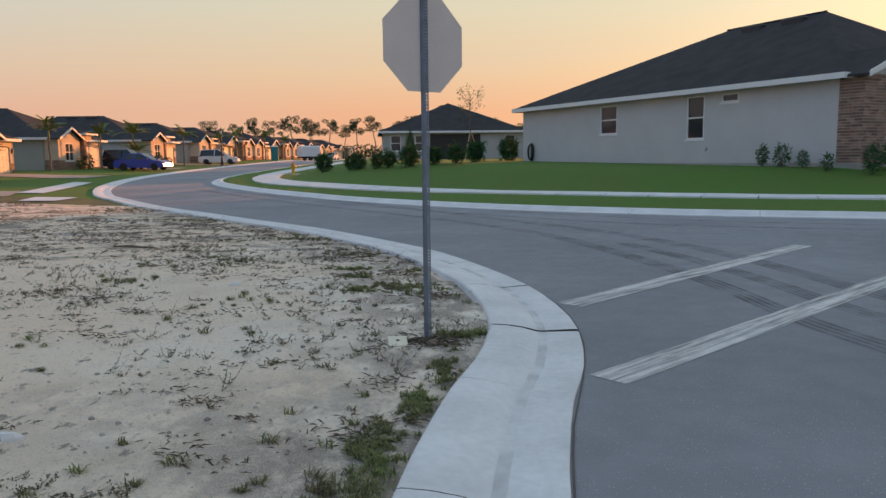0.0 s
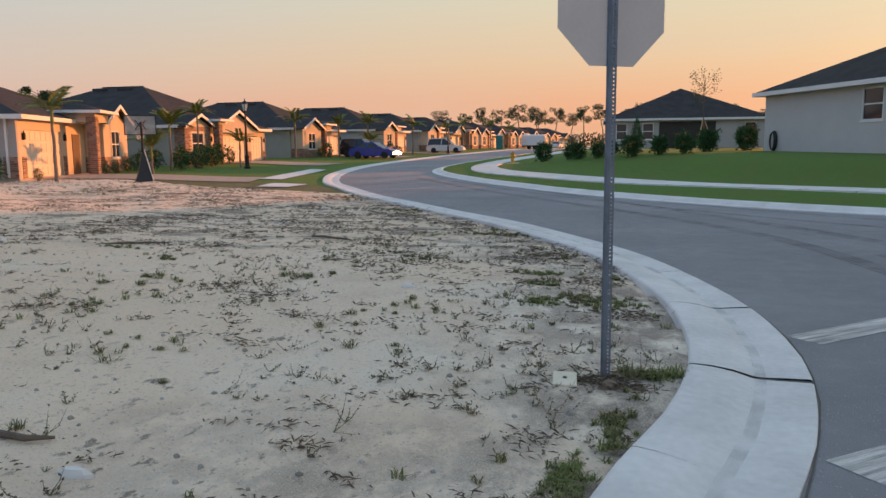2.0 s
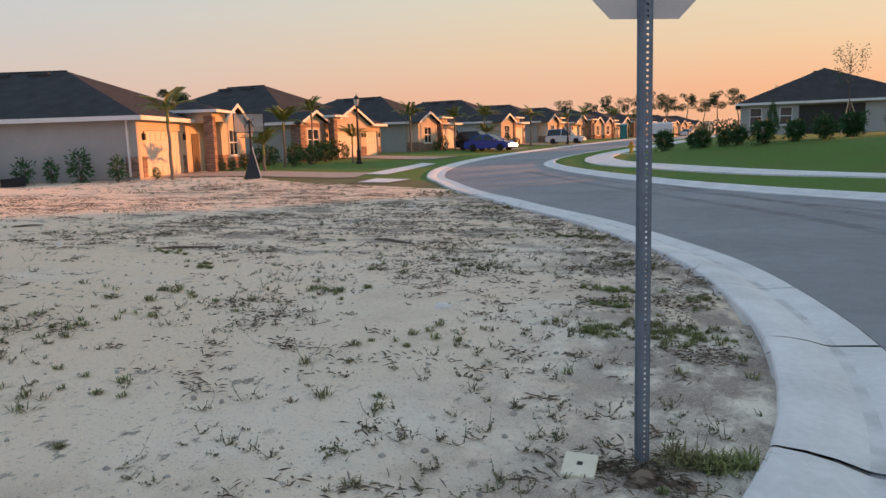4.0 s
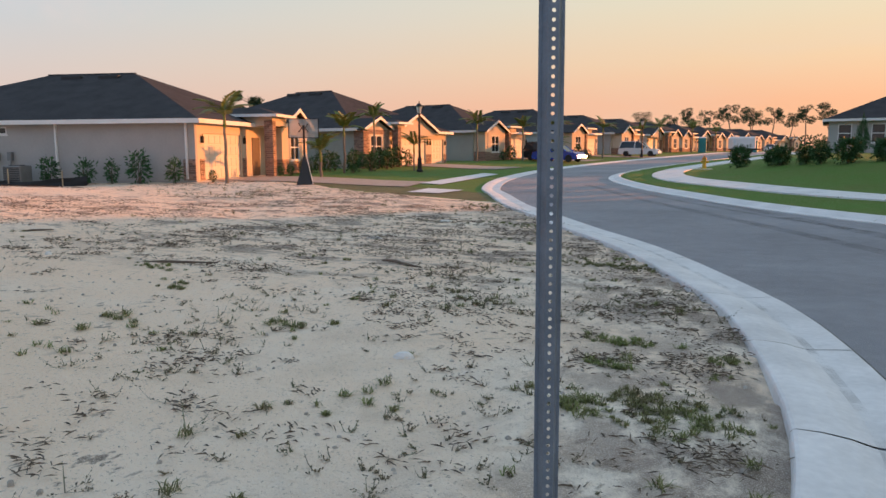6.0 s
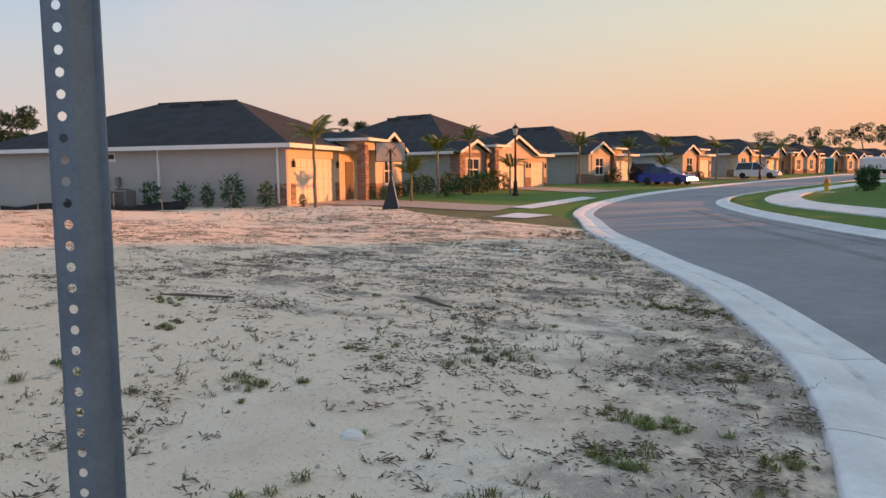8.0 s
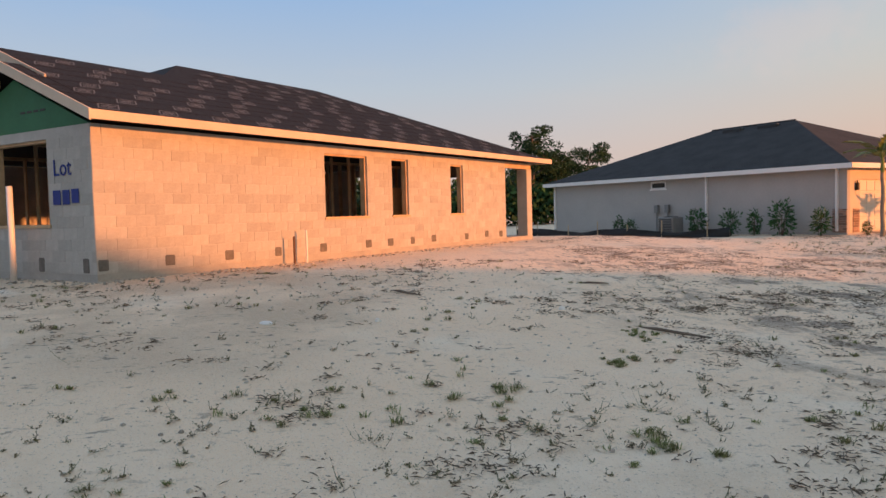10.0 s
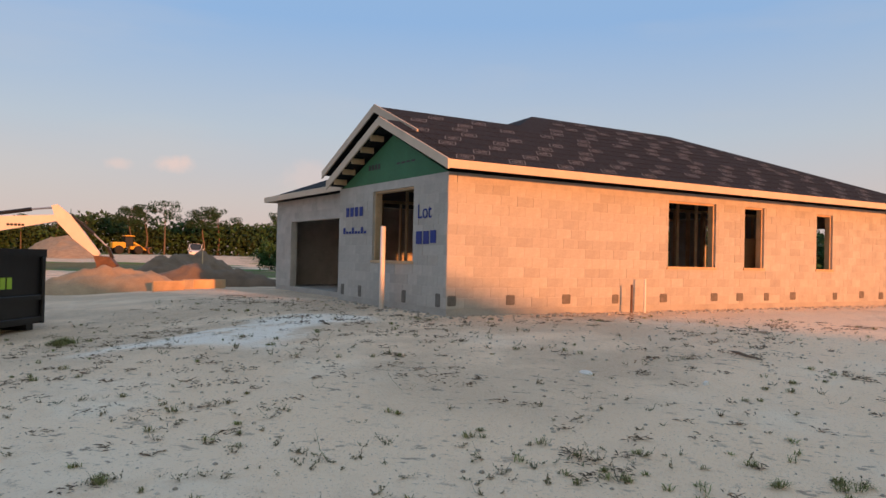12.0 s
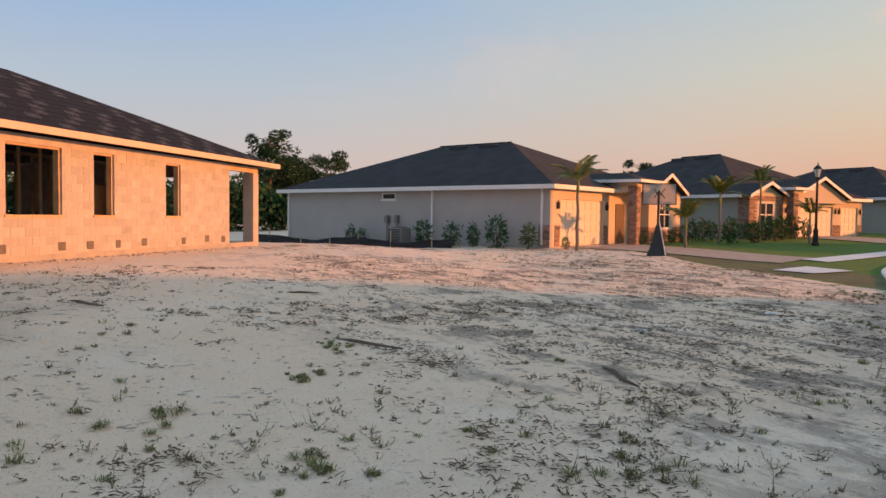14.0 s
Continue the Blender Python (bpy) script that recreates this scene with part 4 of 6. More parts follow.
part("back_wall", wall_run(Geo(), (-0.2, 15.3), (-11.0, 15.3), H0, HT, core, [(1.0, 3.2, 0.14, 2.3), (5.0, 6.4, 1.0, 2.5), (8, 9, 1.0, 2.5)]), "mortar", BH)
part("porch_column", Geo().chamfer(-0.4, 0.0, 17.0, 17.4, H0, HT - 0.2, 0.01), "block", BH)
part("porch_beam", Geo().box(-0.25, -0.03, 15.3, 17.4, HT - 0.2, HT), "lumber", BH)
# partitions of bare studs inside
for x in (-3.6, -7.4):
    stud = Geo()
    for y in np.arange(1.0, 14.6, 0.61):
        stud.box(x, x + 0.09, y, y + 0.04, H0, HT - 0.1)
    stud.box(x, x + 0.09, 1.0, 14.6, HT - 0.1, HT - 0.02).box(x, x + 0.09, 1.0, 14.6, H0, H0 + 0.04)
    part("stud_wall", stud, "lumber", BH)
for y in (4.2, 8.1, 10.6):
    stud = Geo()
    for x in np.arange(-3.5, -0.4, 0.61):
        stud.box(x, x + 0.04, y, y + 0.09, H0, HT - 0.1)
    part("stud_wall", stud, "lumber", BH)
part("board", Geo().box(-0.62, -0.6, 8.9, 10.2, H0, 1.8), "osb", BH)
# window bucks
for a, b, c, d in WIN:
    part("window_buck", Geo().box(-0.2, -0.05, a, a + 0.045, c, d).box(-0.2, -0.05, b - 0.045, b, c, d).box(-0.2, -0.05, a, b, d - 0.045, d).box(-0.2, 0.03, a - 0.04, b + 0.04, c - 0.06, c), "lumber", BH)
a, b, c, d = FWIN
part("window_buck", Geo().box(a, a + 0.045, 0.05, 0.2, c, d).box(b - 0.045, b, 0.05, 0.2, c, d).box(a, b, 0.05, 0.2, d - 0.045, d).box(a - 0.04, b + 0.04, -0.03, 0.2, c - 0.06, c), "lumber", BH)
# roof
E0, P = 2.83, 0.412
roof = part("roof", hip_roof(-11.5, 0.5, 0.1, 18.0, E0, P, (6.2, 12.0)), "underlay", BH, "black printed roofing felt")
part("front_gable_roof", gable_roof(-5.3, 0.5, -0.32, 4.0, E0, P), "underlay", BH)
part("rear_gable_roof", gable_roof(-6.9, 0.505, 0.2, 5.0, E0 + 0.004, P, apex=-3.72), "underlay", BH)
for x0, x1, y0, y1 in ((0.5, 0.54, -0.32, 18.0), (-11.54, 0.54, 18.0, 18.04), (-11.54, -11.5, 0.1, 18.0), (-11.54, -5.3, 0.06, 0.1)):
    part("eave_fascia", Geo().box(x0, x1, y0, y1, E0 - 0.07, E0 + 0.09), "fascia_wood", BH, "pale primed fascia board")
part("rake_board", rake_boards(-5.3, 0.54, -0.32, E0 + 0.02, P, 0.19), "fascia_wood", BH)
part("rake_board", rake_boards(-6.9, -1.6, 0.2, E0 + 0.02 + 2.14 * P, P, 0.19, apex=-3.72), "fascia_wood", BH)
part("gable_sheathing", Geo().prism([(-5.15, HT), (-0.05, HT), (-2.4, HT + 1.0)], 0.02, 0.08), "sheathing", BH, "green sheathing board")
for k in range(5):
    x = -4.9 + k * 0.5
    part("lookout", Geo().box(x, x + 0.045, -0.3, 0.02, E0 + (x + 5.3) * P - 0.15, E0 + (x + 5.3) * P - 0.02), "lumber", BH)


# ---- block house: blocks, stains, writing, pipes ----
def board_text(text, size, m, mat, name="lettering"):
    cu = bpy.data.curves.new(name, "FONT")
    cu.body, cu.size, cu.extrude = text, size, 0.003
    tmp = bpy.data.objects.new(name, cu)
    scene.collection.objects.link(tmp)
    me = bpy.data.meshes.new_from_object(tmp.evaluated_get(bpy.context.evaluated_depsgraph_get()))
    bpy.data.objects.remove(tmp)
    me.materials.clear()
    me.materials.append(M[mat])
    me.transform(m)
    ob = new(name, me)
    ob.parent = BH
    return ob


FRONT = pose(0, 0, 0, 90, 0, 0)
board_text("Lot", 0.42, Matrix.Translation((-1.17, -0.02, 1.9)) @ FRONT, "blue_paint", "painted_word")
for x0, z0, x1, z1 in ((-1.2, 1.35, -0.96, 1.67), (-0.9, 1.35, -0.68, 1.67), (-0.62, 1.37, -0.4, 1.68), (-4.75, 2.02, -4.58, 2.3), (-4.5, 2.02, -4.32, 2.3), (-4.24, 2.02, -4.06, 2.3), (-3.98, 2.02, -3.8, 2.3)):
    part("painted_bar", Geo().box(x0, x1, -0.024, -0.019, z0 + 0.03, z1 - 0.03), "blue_paint", BH)
for k in range(8):
    x = -4.9 + k * 0.17
    part("painted_bar", Geo().box(x, x + 0.12, -0.024, -0.019, 1.64, 1.7 + 0.09 * (k % 3 == 0)), "blue_paint", BH)
for k in range(4):
    part("sheathing_mark", Geo().box(-3.6 + 0.16 * k, -3.49 + 0.16 * k, 0.012, 0.018, 3.08, 3.2), "black_plastic", BH)
    part("sheathing_mark", Geo().box(-2.2 + 0.22 * k, -2.04 + 0.22 * k, 0.012, 0.018, 3.1, 3.14), "black_plastic", BH)

BL, BT = 0.4064, 0.2032
rng = random.Random(3)


def block_meshes():
    out = []
    for wide in (BL, BL / 2):
        g = Geo().chamfer(0.0025, wide - 0.0025, 0.0025, BT - 0.0025, -0.004, 0.008, 0.002)
        me = g.xform(pose(0, 0, 0, 90)).mesh("block", M["block"])
        out.append(me)
    return out


WHOLE, HALF = block_meshes()


def lay_blocks(wall, length, openings, m, singles, name="block"):
    """Courses of blocks on a wall's outer face; singles: how far along each block is an object of its own."""
    rest = Geo()
    rows = int((HT - H0) / BT)
    for r in range(rows):
        z = H0 + r * BT
        s = -BL / 2 if r % 2 else 0.0
        while s < length - 0.05:
            a, b = max(s, 0.0), min(s + BL, length)
            s += BL
            if b - a < 0.12:
                continue
            cuts = [(a, b)]
            for o0, o1, za, zb in openings:
                if za < z + BT - 0.05 and z + 0.05 < zb:
                    cuts = [(p, q) for c0, c1 in cuts for p, q in ((c0, min(c1, o0)), (max(c0, o1), c1)) if q - p > 0.05]
            for p, q in cuts:
                if p < singles:
                    ob = new(name, WHOLE if q - p > 0.3 else HALF)
                    ob.parent = wall
                    ob.matrix_basis = m @ Matrix.Translation((p, rng.uniform(-0.0025, 0.0025), z)) @ Matrix.Diagonal(((q - p) / (BL if q - p > 0.3 else BL / 2), 1, 1, 1))
                else:
                    g = Geo().chamfer(0.0025, q - p - 0.0025, 0.0025, BT - 0.0025, -0.004, 0.008, 0.002).xform(m @ Matrix.Translation((p, rng.uniform(-0.0025, 0.0025), z)) @ pose(0, 0, 0, 90))
                    rest.add(g.v, g.f)
    if rest.v:
        tagged(part("block_run", rest, "blockwall", wall), kind="stuff")


walls = {o.name: o for o in BH.children}
SIDE = pose(0, 0, 0, 0, 0, 90)
lay_blocks(walls["side_wall.%03d" % max([int(n.split(".")[1]) for n in walls if n.startswith("side_wall.")] or [0])] if "side_wall" not in walls else walls["side_wall"], 15.3, WIN, SIDE, 8.6)
lay_blocks([o for n, o in walls.items() if n.startswith("front_wall")][0], 5.2, [(a + 5.2, b + 5.2, c, d) for a, b, c, d in [FWIN]], Matrix.Translation((-5.2, 0, 0)), 5.2)
lay_blocks([o for n, o in walls.items() if n.startswith("garage_wall")][0], 6.0, [(1.35, 5.95, 0.0, 2.1)], Matrix.Translation((-11.2, 0.4, 0)), 0)
for y in (0.12, 1.5, 2.95, 4.35, 5.85, 7.6, 8.55, 9.6, 10.7, 12.6, 13.9, 14.9):
    w = rng.uniform(0.09, 0.13)
    part("grout_patch", Geo().add(*(lambda g: (g.v, g.f))(Geo().chamfer(-w, w, -0.1, 0.1, 0, 0.006, 0.02))).xform(pose(0.012, y, H0 + 0.17 + rng.uniform(-0.02, 0.02), 90, 0, 90)), "stain", BH)
for x in (-0.3, -1.7, -3.9, -4.9):
    part("grout_patch", Geo().chamfer(-0.09, 0.09, -0.13, 0.13, 0, 0.006, 0.02).xform(pose(x, -0.012, H0 + 0.15, 90, 0, 0)), "stain", BH)
# felt courses with pale printed marks on the slope that faces the street
slope = math.atan(P)
tilt = pose(0, 0, 0, 0, math.degrees(slope), 0)
for k in range(12):
    s = 0.1 + k * 0.52
    x, z = 0.5 - s * math.cos(slope), E0 + 0.066 + s * math.sin(slope)
    up = s + 0.5
    y0, y1 = (-0.28 if up < 2.95 else 0.3), 17.9 - up * 0.95
    if up > 4.3:
        y0 = 0.4 + up * 0.95
    if y1 - y0 < 0.8:
        continue
    part("felt_course", Geo().box(0, 0.012, y0, y1, -0.001, 0.005).xform(Matrix.Translation((x, 0, z)) @ tilt), "underlay", BH)
    y = y0 + 0.25 + (k % 2) * 0.62 + (k % 3) * 0.1
    while y < y1 - 0.7:
        lx = -0.12 - rng.uniform(0, 0.05)
        # a slanted badge with worn strokes inside it
        mark = Geo()
        for u0, u1, w0, w1 in [(1.6 * a, 1.6 * b, c, d) for a, b, c, d in ((0, 0.025, 0, 0.4), (0.2, 0.225, 0.02, 0.42), (0.025, 0.2, 0, 0.03), (0.025, 0.2, 0.39, 0.42), (0.06, 0.085, 0.08, 0.34), (0.1, 0.125, 0.06, 0.3), (0.14, 0.165, 0.12, 0.36))]:
            mark.add([(lx - u0, w0 + u0 * 0.55, 0.003), (lx - u1, w0 + u1 * 0.55, 0.003), (lx - u1, w1 + u1 * 0.55, 0.003), (lx - u0, w1 + u0 * 0.55, 0.003)], [(0, 1, 2, 3)])
        if rng.random() < 0.85:
            part("printed_mark", mark.xform(Matrix.Translation((x, y, z)) @ tilt), "felt_print", BH)
        y += 1.24
for y, h in ((4.55, 0.62), (4.95, 0.75)):
    tagged(part("stub_pipe", Geo().tube([(0.3, y, -0.3), (0.3, y, h)], 0.025, 8).xform(BH.matrix_world), "white_plastic" if h > 0.7 else "rust"), "thin stub pipe standing in the sand", "pipe")
px, py = -13.96, 1.07
tagged(part("vent_pipe", Geo().lathe([(0.055, -0.1), (0.055, 1.75), (0.045, 1.75), (0.045, 1.6)], 16, (px, py, height(px, py))), "white_plastic", None, "", True), "white plastic pipe standing upright in the sand", "pipe")


# ---- stop sign ----
def sign_post():
    base = (-0.117, 6.322)
    z = height(*base)
    m = pose(*base, z, 0, 0, 35)
    sign = thing("stop_sign", m, "back of an octagonal road sign on a perforated steel post", "road sign")
    cell, hole, rows = 0.0254, 0.0058, 121
    z0, z1 = -0.15, -0.15 + rows * cell
    ring = [(math.cos(math.pi * j / 4), math.sin(math.pi * j / 4)) for j in range(8)]
    web = Geo()
    for r in range(rows):
        zc = z0 + (r + 0.5) * cell
        outer = [(0.015, 0), (0.015, cell / 2), (0, cell / 2), (-0.015, cell / 2), (-0.015, 0), (-0.015, -cell / 2), (0, -cell / 2), (0.015, -cell / 2)]
        web.add([(x, -0.03, zc + y) for x, y in outer] + [(x * hole, -0.03, zc + y * hole) for x, y in ring], [(j, (j + 1) % 8, 8 + (j + 1) % 8, 8 + j) for j in range(8)])
    me = web.mesh("post_web", M["steel"])
    bm = bmesh.new()
    bm.from_mesh(me)
    bmesh.ops.remove_doubles(bm, verts=bm.verts, dist=0.0004)
    bm.to_mesh(me)
    bm.free()
    new("post_web", me).parent = sign
    for s in (-1, 1):
        part("post_side", Geo().prism([(s * 0.015, -0.03), (s * 0.028, -0.003), (s * 0.037, -0.003), (s * 0.037, 0.0), (s * 0.026, 0.0), (s * 0.0135, -0.028)], z0, z1, "z"), "steel", sign)
    r = 0.381 / math.cos(math.pi / 8)
    octagon = [(r * math.cos(math.pi / 8 + math.pi / 4 * j), 2.04 + 0.381 + r * math.sin(math.pi / 8 + math.pi / 4 * j)) for j in range(8)]
    part("plate", Geo().prism(octagon, 0.002, 0.006), "sign_back", sign, "bare grey aluminium back")
    part("red_face", Geo().prism([(x * 0.985, 2.421 + (zz - 2.421) * 0.985) for x, zz in octagon], 0.007, 0.009), "red_lens", sign)
    for zz in (2.15, 2.6):
        part("bolt", Geo().lathe([(0.009, 0), (0.009, 0.008), (0.004, 0.01)], 6).xform(pose(0, -0.03, zz, 90)), "steel", sign)
    return sign


sign_post()


# ---- street furniture ----
def street_lamp(at):
    z = height(*at)
    lamp = thing("street_lamp", pose(*at, z), "black lantern street lamp on a slim post", "street lamp", "street lamps")
    part("base", Geo().lathe([(0.2, -0.1), (0.2, 0.12), (0.14, 0.2), (0.12, 0.75), (0.15, 0.78), (0.09, 0.9)], 12), "black_metal", lamp)
    part("post", Geo().lathe([(0.075, 0.9), (0.055, 3.5), (0.09, 3.55), (0.06, 3.62)], 12), "black_metal", lamp)
    part("lantern", Geo().lathe([(0.09, 3.62), (0.12, 3.68), (0.19, 4.0), (0.2, 4.02)], 8), "frosted", lamp, "pale lantern glass")
    part("cap", Geo().lathe([(0.23, 4.02), (0.21, 4.06), (0.1, 4.2), (0.03, 4.24), (0.02, 4.36), (0.005, 4.4)], 8), "black_metal", lamp)
    for k in range(4):
        a = math.pi / 2 * k + 0.4
        part("bar", Geo().tube([(0.11 * math.cos(a), 0.11 * math.sin(a), 3.66), (0.2 * math.cos(a), 0.2 * math.sin(a), 4.03)], 0.012, 6), "black_metal", lamp)
    return lamp


for at in ((-25.3, 43.2), (-25.2, 88.0)):
    street_lamp(at)


def hydrant(at):
    z = height(*at)
    h = thing("hydrant", pose(*at, z), "yellow fire hydrant with a red top beside the path", "hydrant")
    part("barrel", Geo().lathe([(0.17, 0), (0.17, 0.04), (0.11, 0.06), (0.11, 0.5), (0.15, 0.52), (0.15, 0.56)], 14), "yellow", h)
    part("bonnet", Geo().lathe([(0.14, 0.56), (0.12, 0.66), (0.05, 0.72), (0.03, 0.78)], 14), "orange", h)
    for s in (-1, 1):
        part("nozzle", Geo().tube([(0, 0, 0.42), (s * 0.2, 0, 0.42)], 0.06, 10), "yellow", h)
    part("pad", Geo().box(-0.4, 0.4, -0.4, 0.4, -0.1, 0.02), "concrete", h)


hydrant((-9.4, 48.9))


def basketball_hoop(at, rot):
    h = thing("basketball_hoop", pose(*at, height(*at), 0, 0, rot) @ Matrix.Diagonal((0.92, 0.92, 0.92, 1)), "portable basketball hoop with clear backboard and covered base", "basketball hoop")
    part("base_cover", Geo().rings([[(x, y, 0.02) for x, y in ((-0.42, -0.36), (0.42, -0.34), (0.4, 0.36), (-0.4, 0.34))], [(x, y, 0.5) for x, y in ((-0.25, -0.22), (0.22, -0.22), (0.22, 0.2), (-0.24, 0.2))], [(x, y, 1.3) for x, y in ((-0.08, -0.08), (0.06, -0.08), (0.06, 0.06), (-0.08, 0.06))]]), "black_plastic", h, "black cloth cover")
    part("pole", Geo().tube([(0, 0, 0.1), (0, 0.0, 1.3), (0, 0.12, 2.2), (0, 0.2, 2.75)], 0.05, 8), "black_metal", h)
    part("brace_strap", Geo().tube([(0.35, -0.4, 0.05), (0.05, 0, 1.5)], 0.02, 6), "white_plastic", h)
    board = part("backboard", Geo().box(-0.68, 0.68, 0.62, 0.65, 2.2, 3.05), "clear_board", h, "pale translucent backboard")
    part("board_frame", Geo().box(-0.71, -0.67, 0.6, 0.67, 2.17, 3.08).box(0.67, 0.71, 0.6, 0.67, 2.17, 3.08).box(-0.67, 0.67, 0.6, 0.67, 2.17, 2.2).box(-0.67, 0.67, 0.6, 0.67, 3.05, 3.08), "black_metal", board)
    for x in (-0.22, 0.22):
        part("arm", Geo().tube([(0, 0.16, 2.5), (x, 0.62, 2.85)], 0.02, 6), "black_metal", h)
        part("arm", Geo().tube([(0, 0.2, 2.75), (x, 0.62, 2.45)], 0.02, 6), "black_metal", h)
    ring = [(0.23 * math.cos(a), 0.92 + 0.23 * math.sin(a), 2.38) for a in np.linspace(0, 2 * math.pi, 17)]
    part("rim", Geo().tube(ring, 0.012, 6), "orange", h)
    net = Geo()
    for k in range(12):
        a = 2 * math.pi * k / 12
        for s in (-1, 1):
            b = a + s * 0.5
            net.tube([(0.23 * math.cos(a), 0.92 + 0.23 * math.sin(a), 2.38), (0.13 * math.cos(b), 0.92 + 0.13 * math.sin(b), 1.98)], 0.004, 3)
    part("net", net, "white_plastic", h)


basketball_hoop((-21.2, 28.3), 44)


# ---- driveway, front walk ----
def patch(name, pts, mat, label, lift=0.03, thick=0.12, category="paving"):
    """A paved area that follows the land, cut into a fine grid between four corners."""
    a, b, c, d = [Vector(p) for p in pts]
    n = 14
    v, f = [], []
    for j in range(n + 1):
        for i in range(n + 1):
            p = (a.lerp(b, i / n)).lerp(d.lerp(c, i / n), j / n)
            v.append((p.x, p.y))
    z = land([p[0] for p in v], [p[1] for p in v])[0] + lift
    v = [(p[0], p[1], float(h)) for p, h in zip(v, z)]
    f = [(j * (n + 1) + i, j * (n + 1) + i + 1, (j + 1) * (n + 1) + i + 1, (j + 1) * (n + 1) + i) for j in range(n) for i in range(n)]
    return tagged(part(name, Geo().add(v, f), mat), label, category, kind="structure")


patch("driveway", [(-27.2, 28.3), (-29.0, 32.6), (-19.2, 34.8), (-17.6, 30.8)], "paver", "tan paver driveway in front of the garage")
patch("path_apron", [(-15.5, 27.7), (-14.2, 27.9), (-14.5, 30.3), (-16.2, 30.3)], "concrete", "pale concrete path end at the lot", 0.035)
patch("front_path", [(-18.6, 33.2), (-17.3, 33.0), (-20.2, 44.0), (-21.5, 44.6)], "concrete", "pale concrete footpath before the lawns", 0.036)
for at, rot in (((-31.9, 49.4), 94), ((-33.6, 71.0), 91), ((-31.8, 86.8), 90)):
    c, s = math.cos(radians(rot)), math.sin(radians(rot))
    q = lambda x, y: (at[0] + x * c - y * s, at[1] + x * s + y * c)
    patch("driveway", [q(0, 0), q(4.6, 0), q(4.9, -8.5), q(-0.3, -8.5)], "paver", "tan paver driveway before a garage", 0.04)


# ---- plants ----
def leaf_quad(g, p, d, length, width, up=Vector((0, 0, 1))):
    d = d.normalized()
    s = d.cross(up)
    s = (s.normalized() if s.length > 1e-3 else Vector((1, 0, 0))) * width / 2
    g.add([p, p + d * length * 0.5 + s, p + d * length, p + d * length * 0.5 - s], [(0, 1, 2, 3)])


def rand_dir(r, low=-1.0):
    while True:
        v = Vector((r.uniform(-1, 1), r.uniform(-1, 1), r.uniform(low, 1)))
        if 0.05 < v.length < 1:
            return v.normalized()


def shrub_meshes(r, wide, tall, leaves, leaf_len, leaf_wide, name="shrub", mat="leaf"):
    g = Geo()
    lump = r.uniform(0, 50)
    for _ in range(leaves):
        d = rand_dir(r, -0.95)
        k = r.uniform(0.2, 1.0) ** 0.45 * (0.82 + 0.75 * noise.noise(d * 2.4 + Vector((wide * 7, tall * 3, leaves + lump))))
        p = Vector((d.x * wide / 2 * k, d.y * wide / 2 * k, 0.5 * tall + d.z * 0.52 * tall * k))
        p.z = max(p.z, 0.04)
        leaf_quad(g, p, (d + rand_dir(r) * 0.8), leaf_len * r.uniform(0.6, 1.3), leaf_wide * r.uniform(0.7, 1.2), rand_dir(r))
    stems = Geo()
    for k in range(6):
        a = r.uniform(0, 6.28)
        stems.tube([(0.03 * math.cos(a), 0.03 * math.sin(a), -0.05), (wide * 0.12 * math.cos(a), wide * 0.12 * math.sin(a), tall * 0.35), (wide * 0.28 * math.cos(a), wide * 0.28 * math.sin(a), tall * 0.75)], [0.014, 0.01, 0.004], 4)
    return g.mesh("foliage", M[mat]), stems.mesh("stem", M["bark"])


def put_shrub(meshes, at, rot, size, label, group, z=None, name="shrub"):
    sh = thing(name, pose(*at, height(*at) if z is None else z, 0, 0, rot) @ Matrix.Diagonal((size, size, size, 1)), label, "shrub", group)
    for nm, me in zip(("foliage", "stem"), meshes):
        new(nm, me).parent = sh
    return sh


rp = random.Random(11)
hedge_kinds = [shrub_meshes(rp, 1.4, 1.5, 2200, 0.17, 0.07) for _ in range(3)]
for k, (x, y) in enumerate([(-7.0, 46.4), (-5.0, 43.6), (-4.5, 42.6), (-3.3, 41.4), (-2.6, 40.6), (-1.5, 39.4), (-0.2, 38.6), (0.9, 38.0), (2.1, 41.5), (4.2, 44.6)]):
    put_shrub(hedge_kinds[k % 3], (x, y), 77 * k, (0.8, 0.6, 0.66, 0.58, 0.62, 0.76, 0.64, 0.68, 0.8, 0.9)[k], "dense green shrub in a row on the lawn", "shrubs on the lawn")
cone = shrub_meshes(rp, 1.5, 3.0, 2600, 0.17, 0.06)
for v in cone[0].vertices:
    k = max(0.12, 1.15 - v.co.z / 2.9)
    v.co.x, v.co.y = v.co.x * k, v.co.y * k
put_shrub(cone, (-2.4, 66.0), 0, 1.0, "tall dark cone-shaped evergreen by the house", "evergreens", name="evergreen")
small_kinds = [shrub_meshes(rp, w, 0.8, 330, 0.12, 0.045) for w in (0.4, 0.55, 0.48, 0.62)]
for k, (lx, ly) in enumerate([(-0.7, 2.45), (-0.7, 1.6), (-0.7, 0.75), (-0.75, -0.2), (-0.5, -1.6), (0.4, -1.7), (1.3, -1.7), (2.2, -1.7)]):
    c, s = math.cos(radians(PALE_ROT)), math.sin(radians(PALE_ROT))
    put_shrub(small_kinds[k % 4], (PALE_AT[0] + lx * c - ly * s, PALE_AT[1] + lx * s + ly * c), 50 * k, (1.0, 1.05, 0.8, 0.75, 1.2, 1.3, 1.2, 1.3)[k], "small leafy shrub beside the pale wall", "shrubs by the pale house")
c, s = math.cos(radians(GREY_ROT)), math.sin(radians(GREY_ROT))
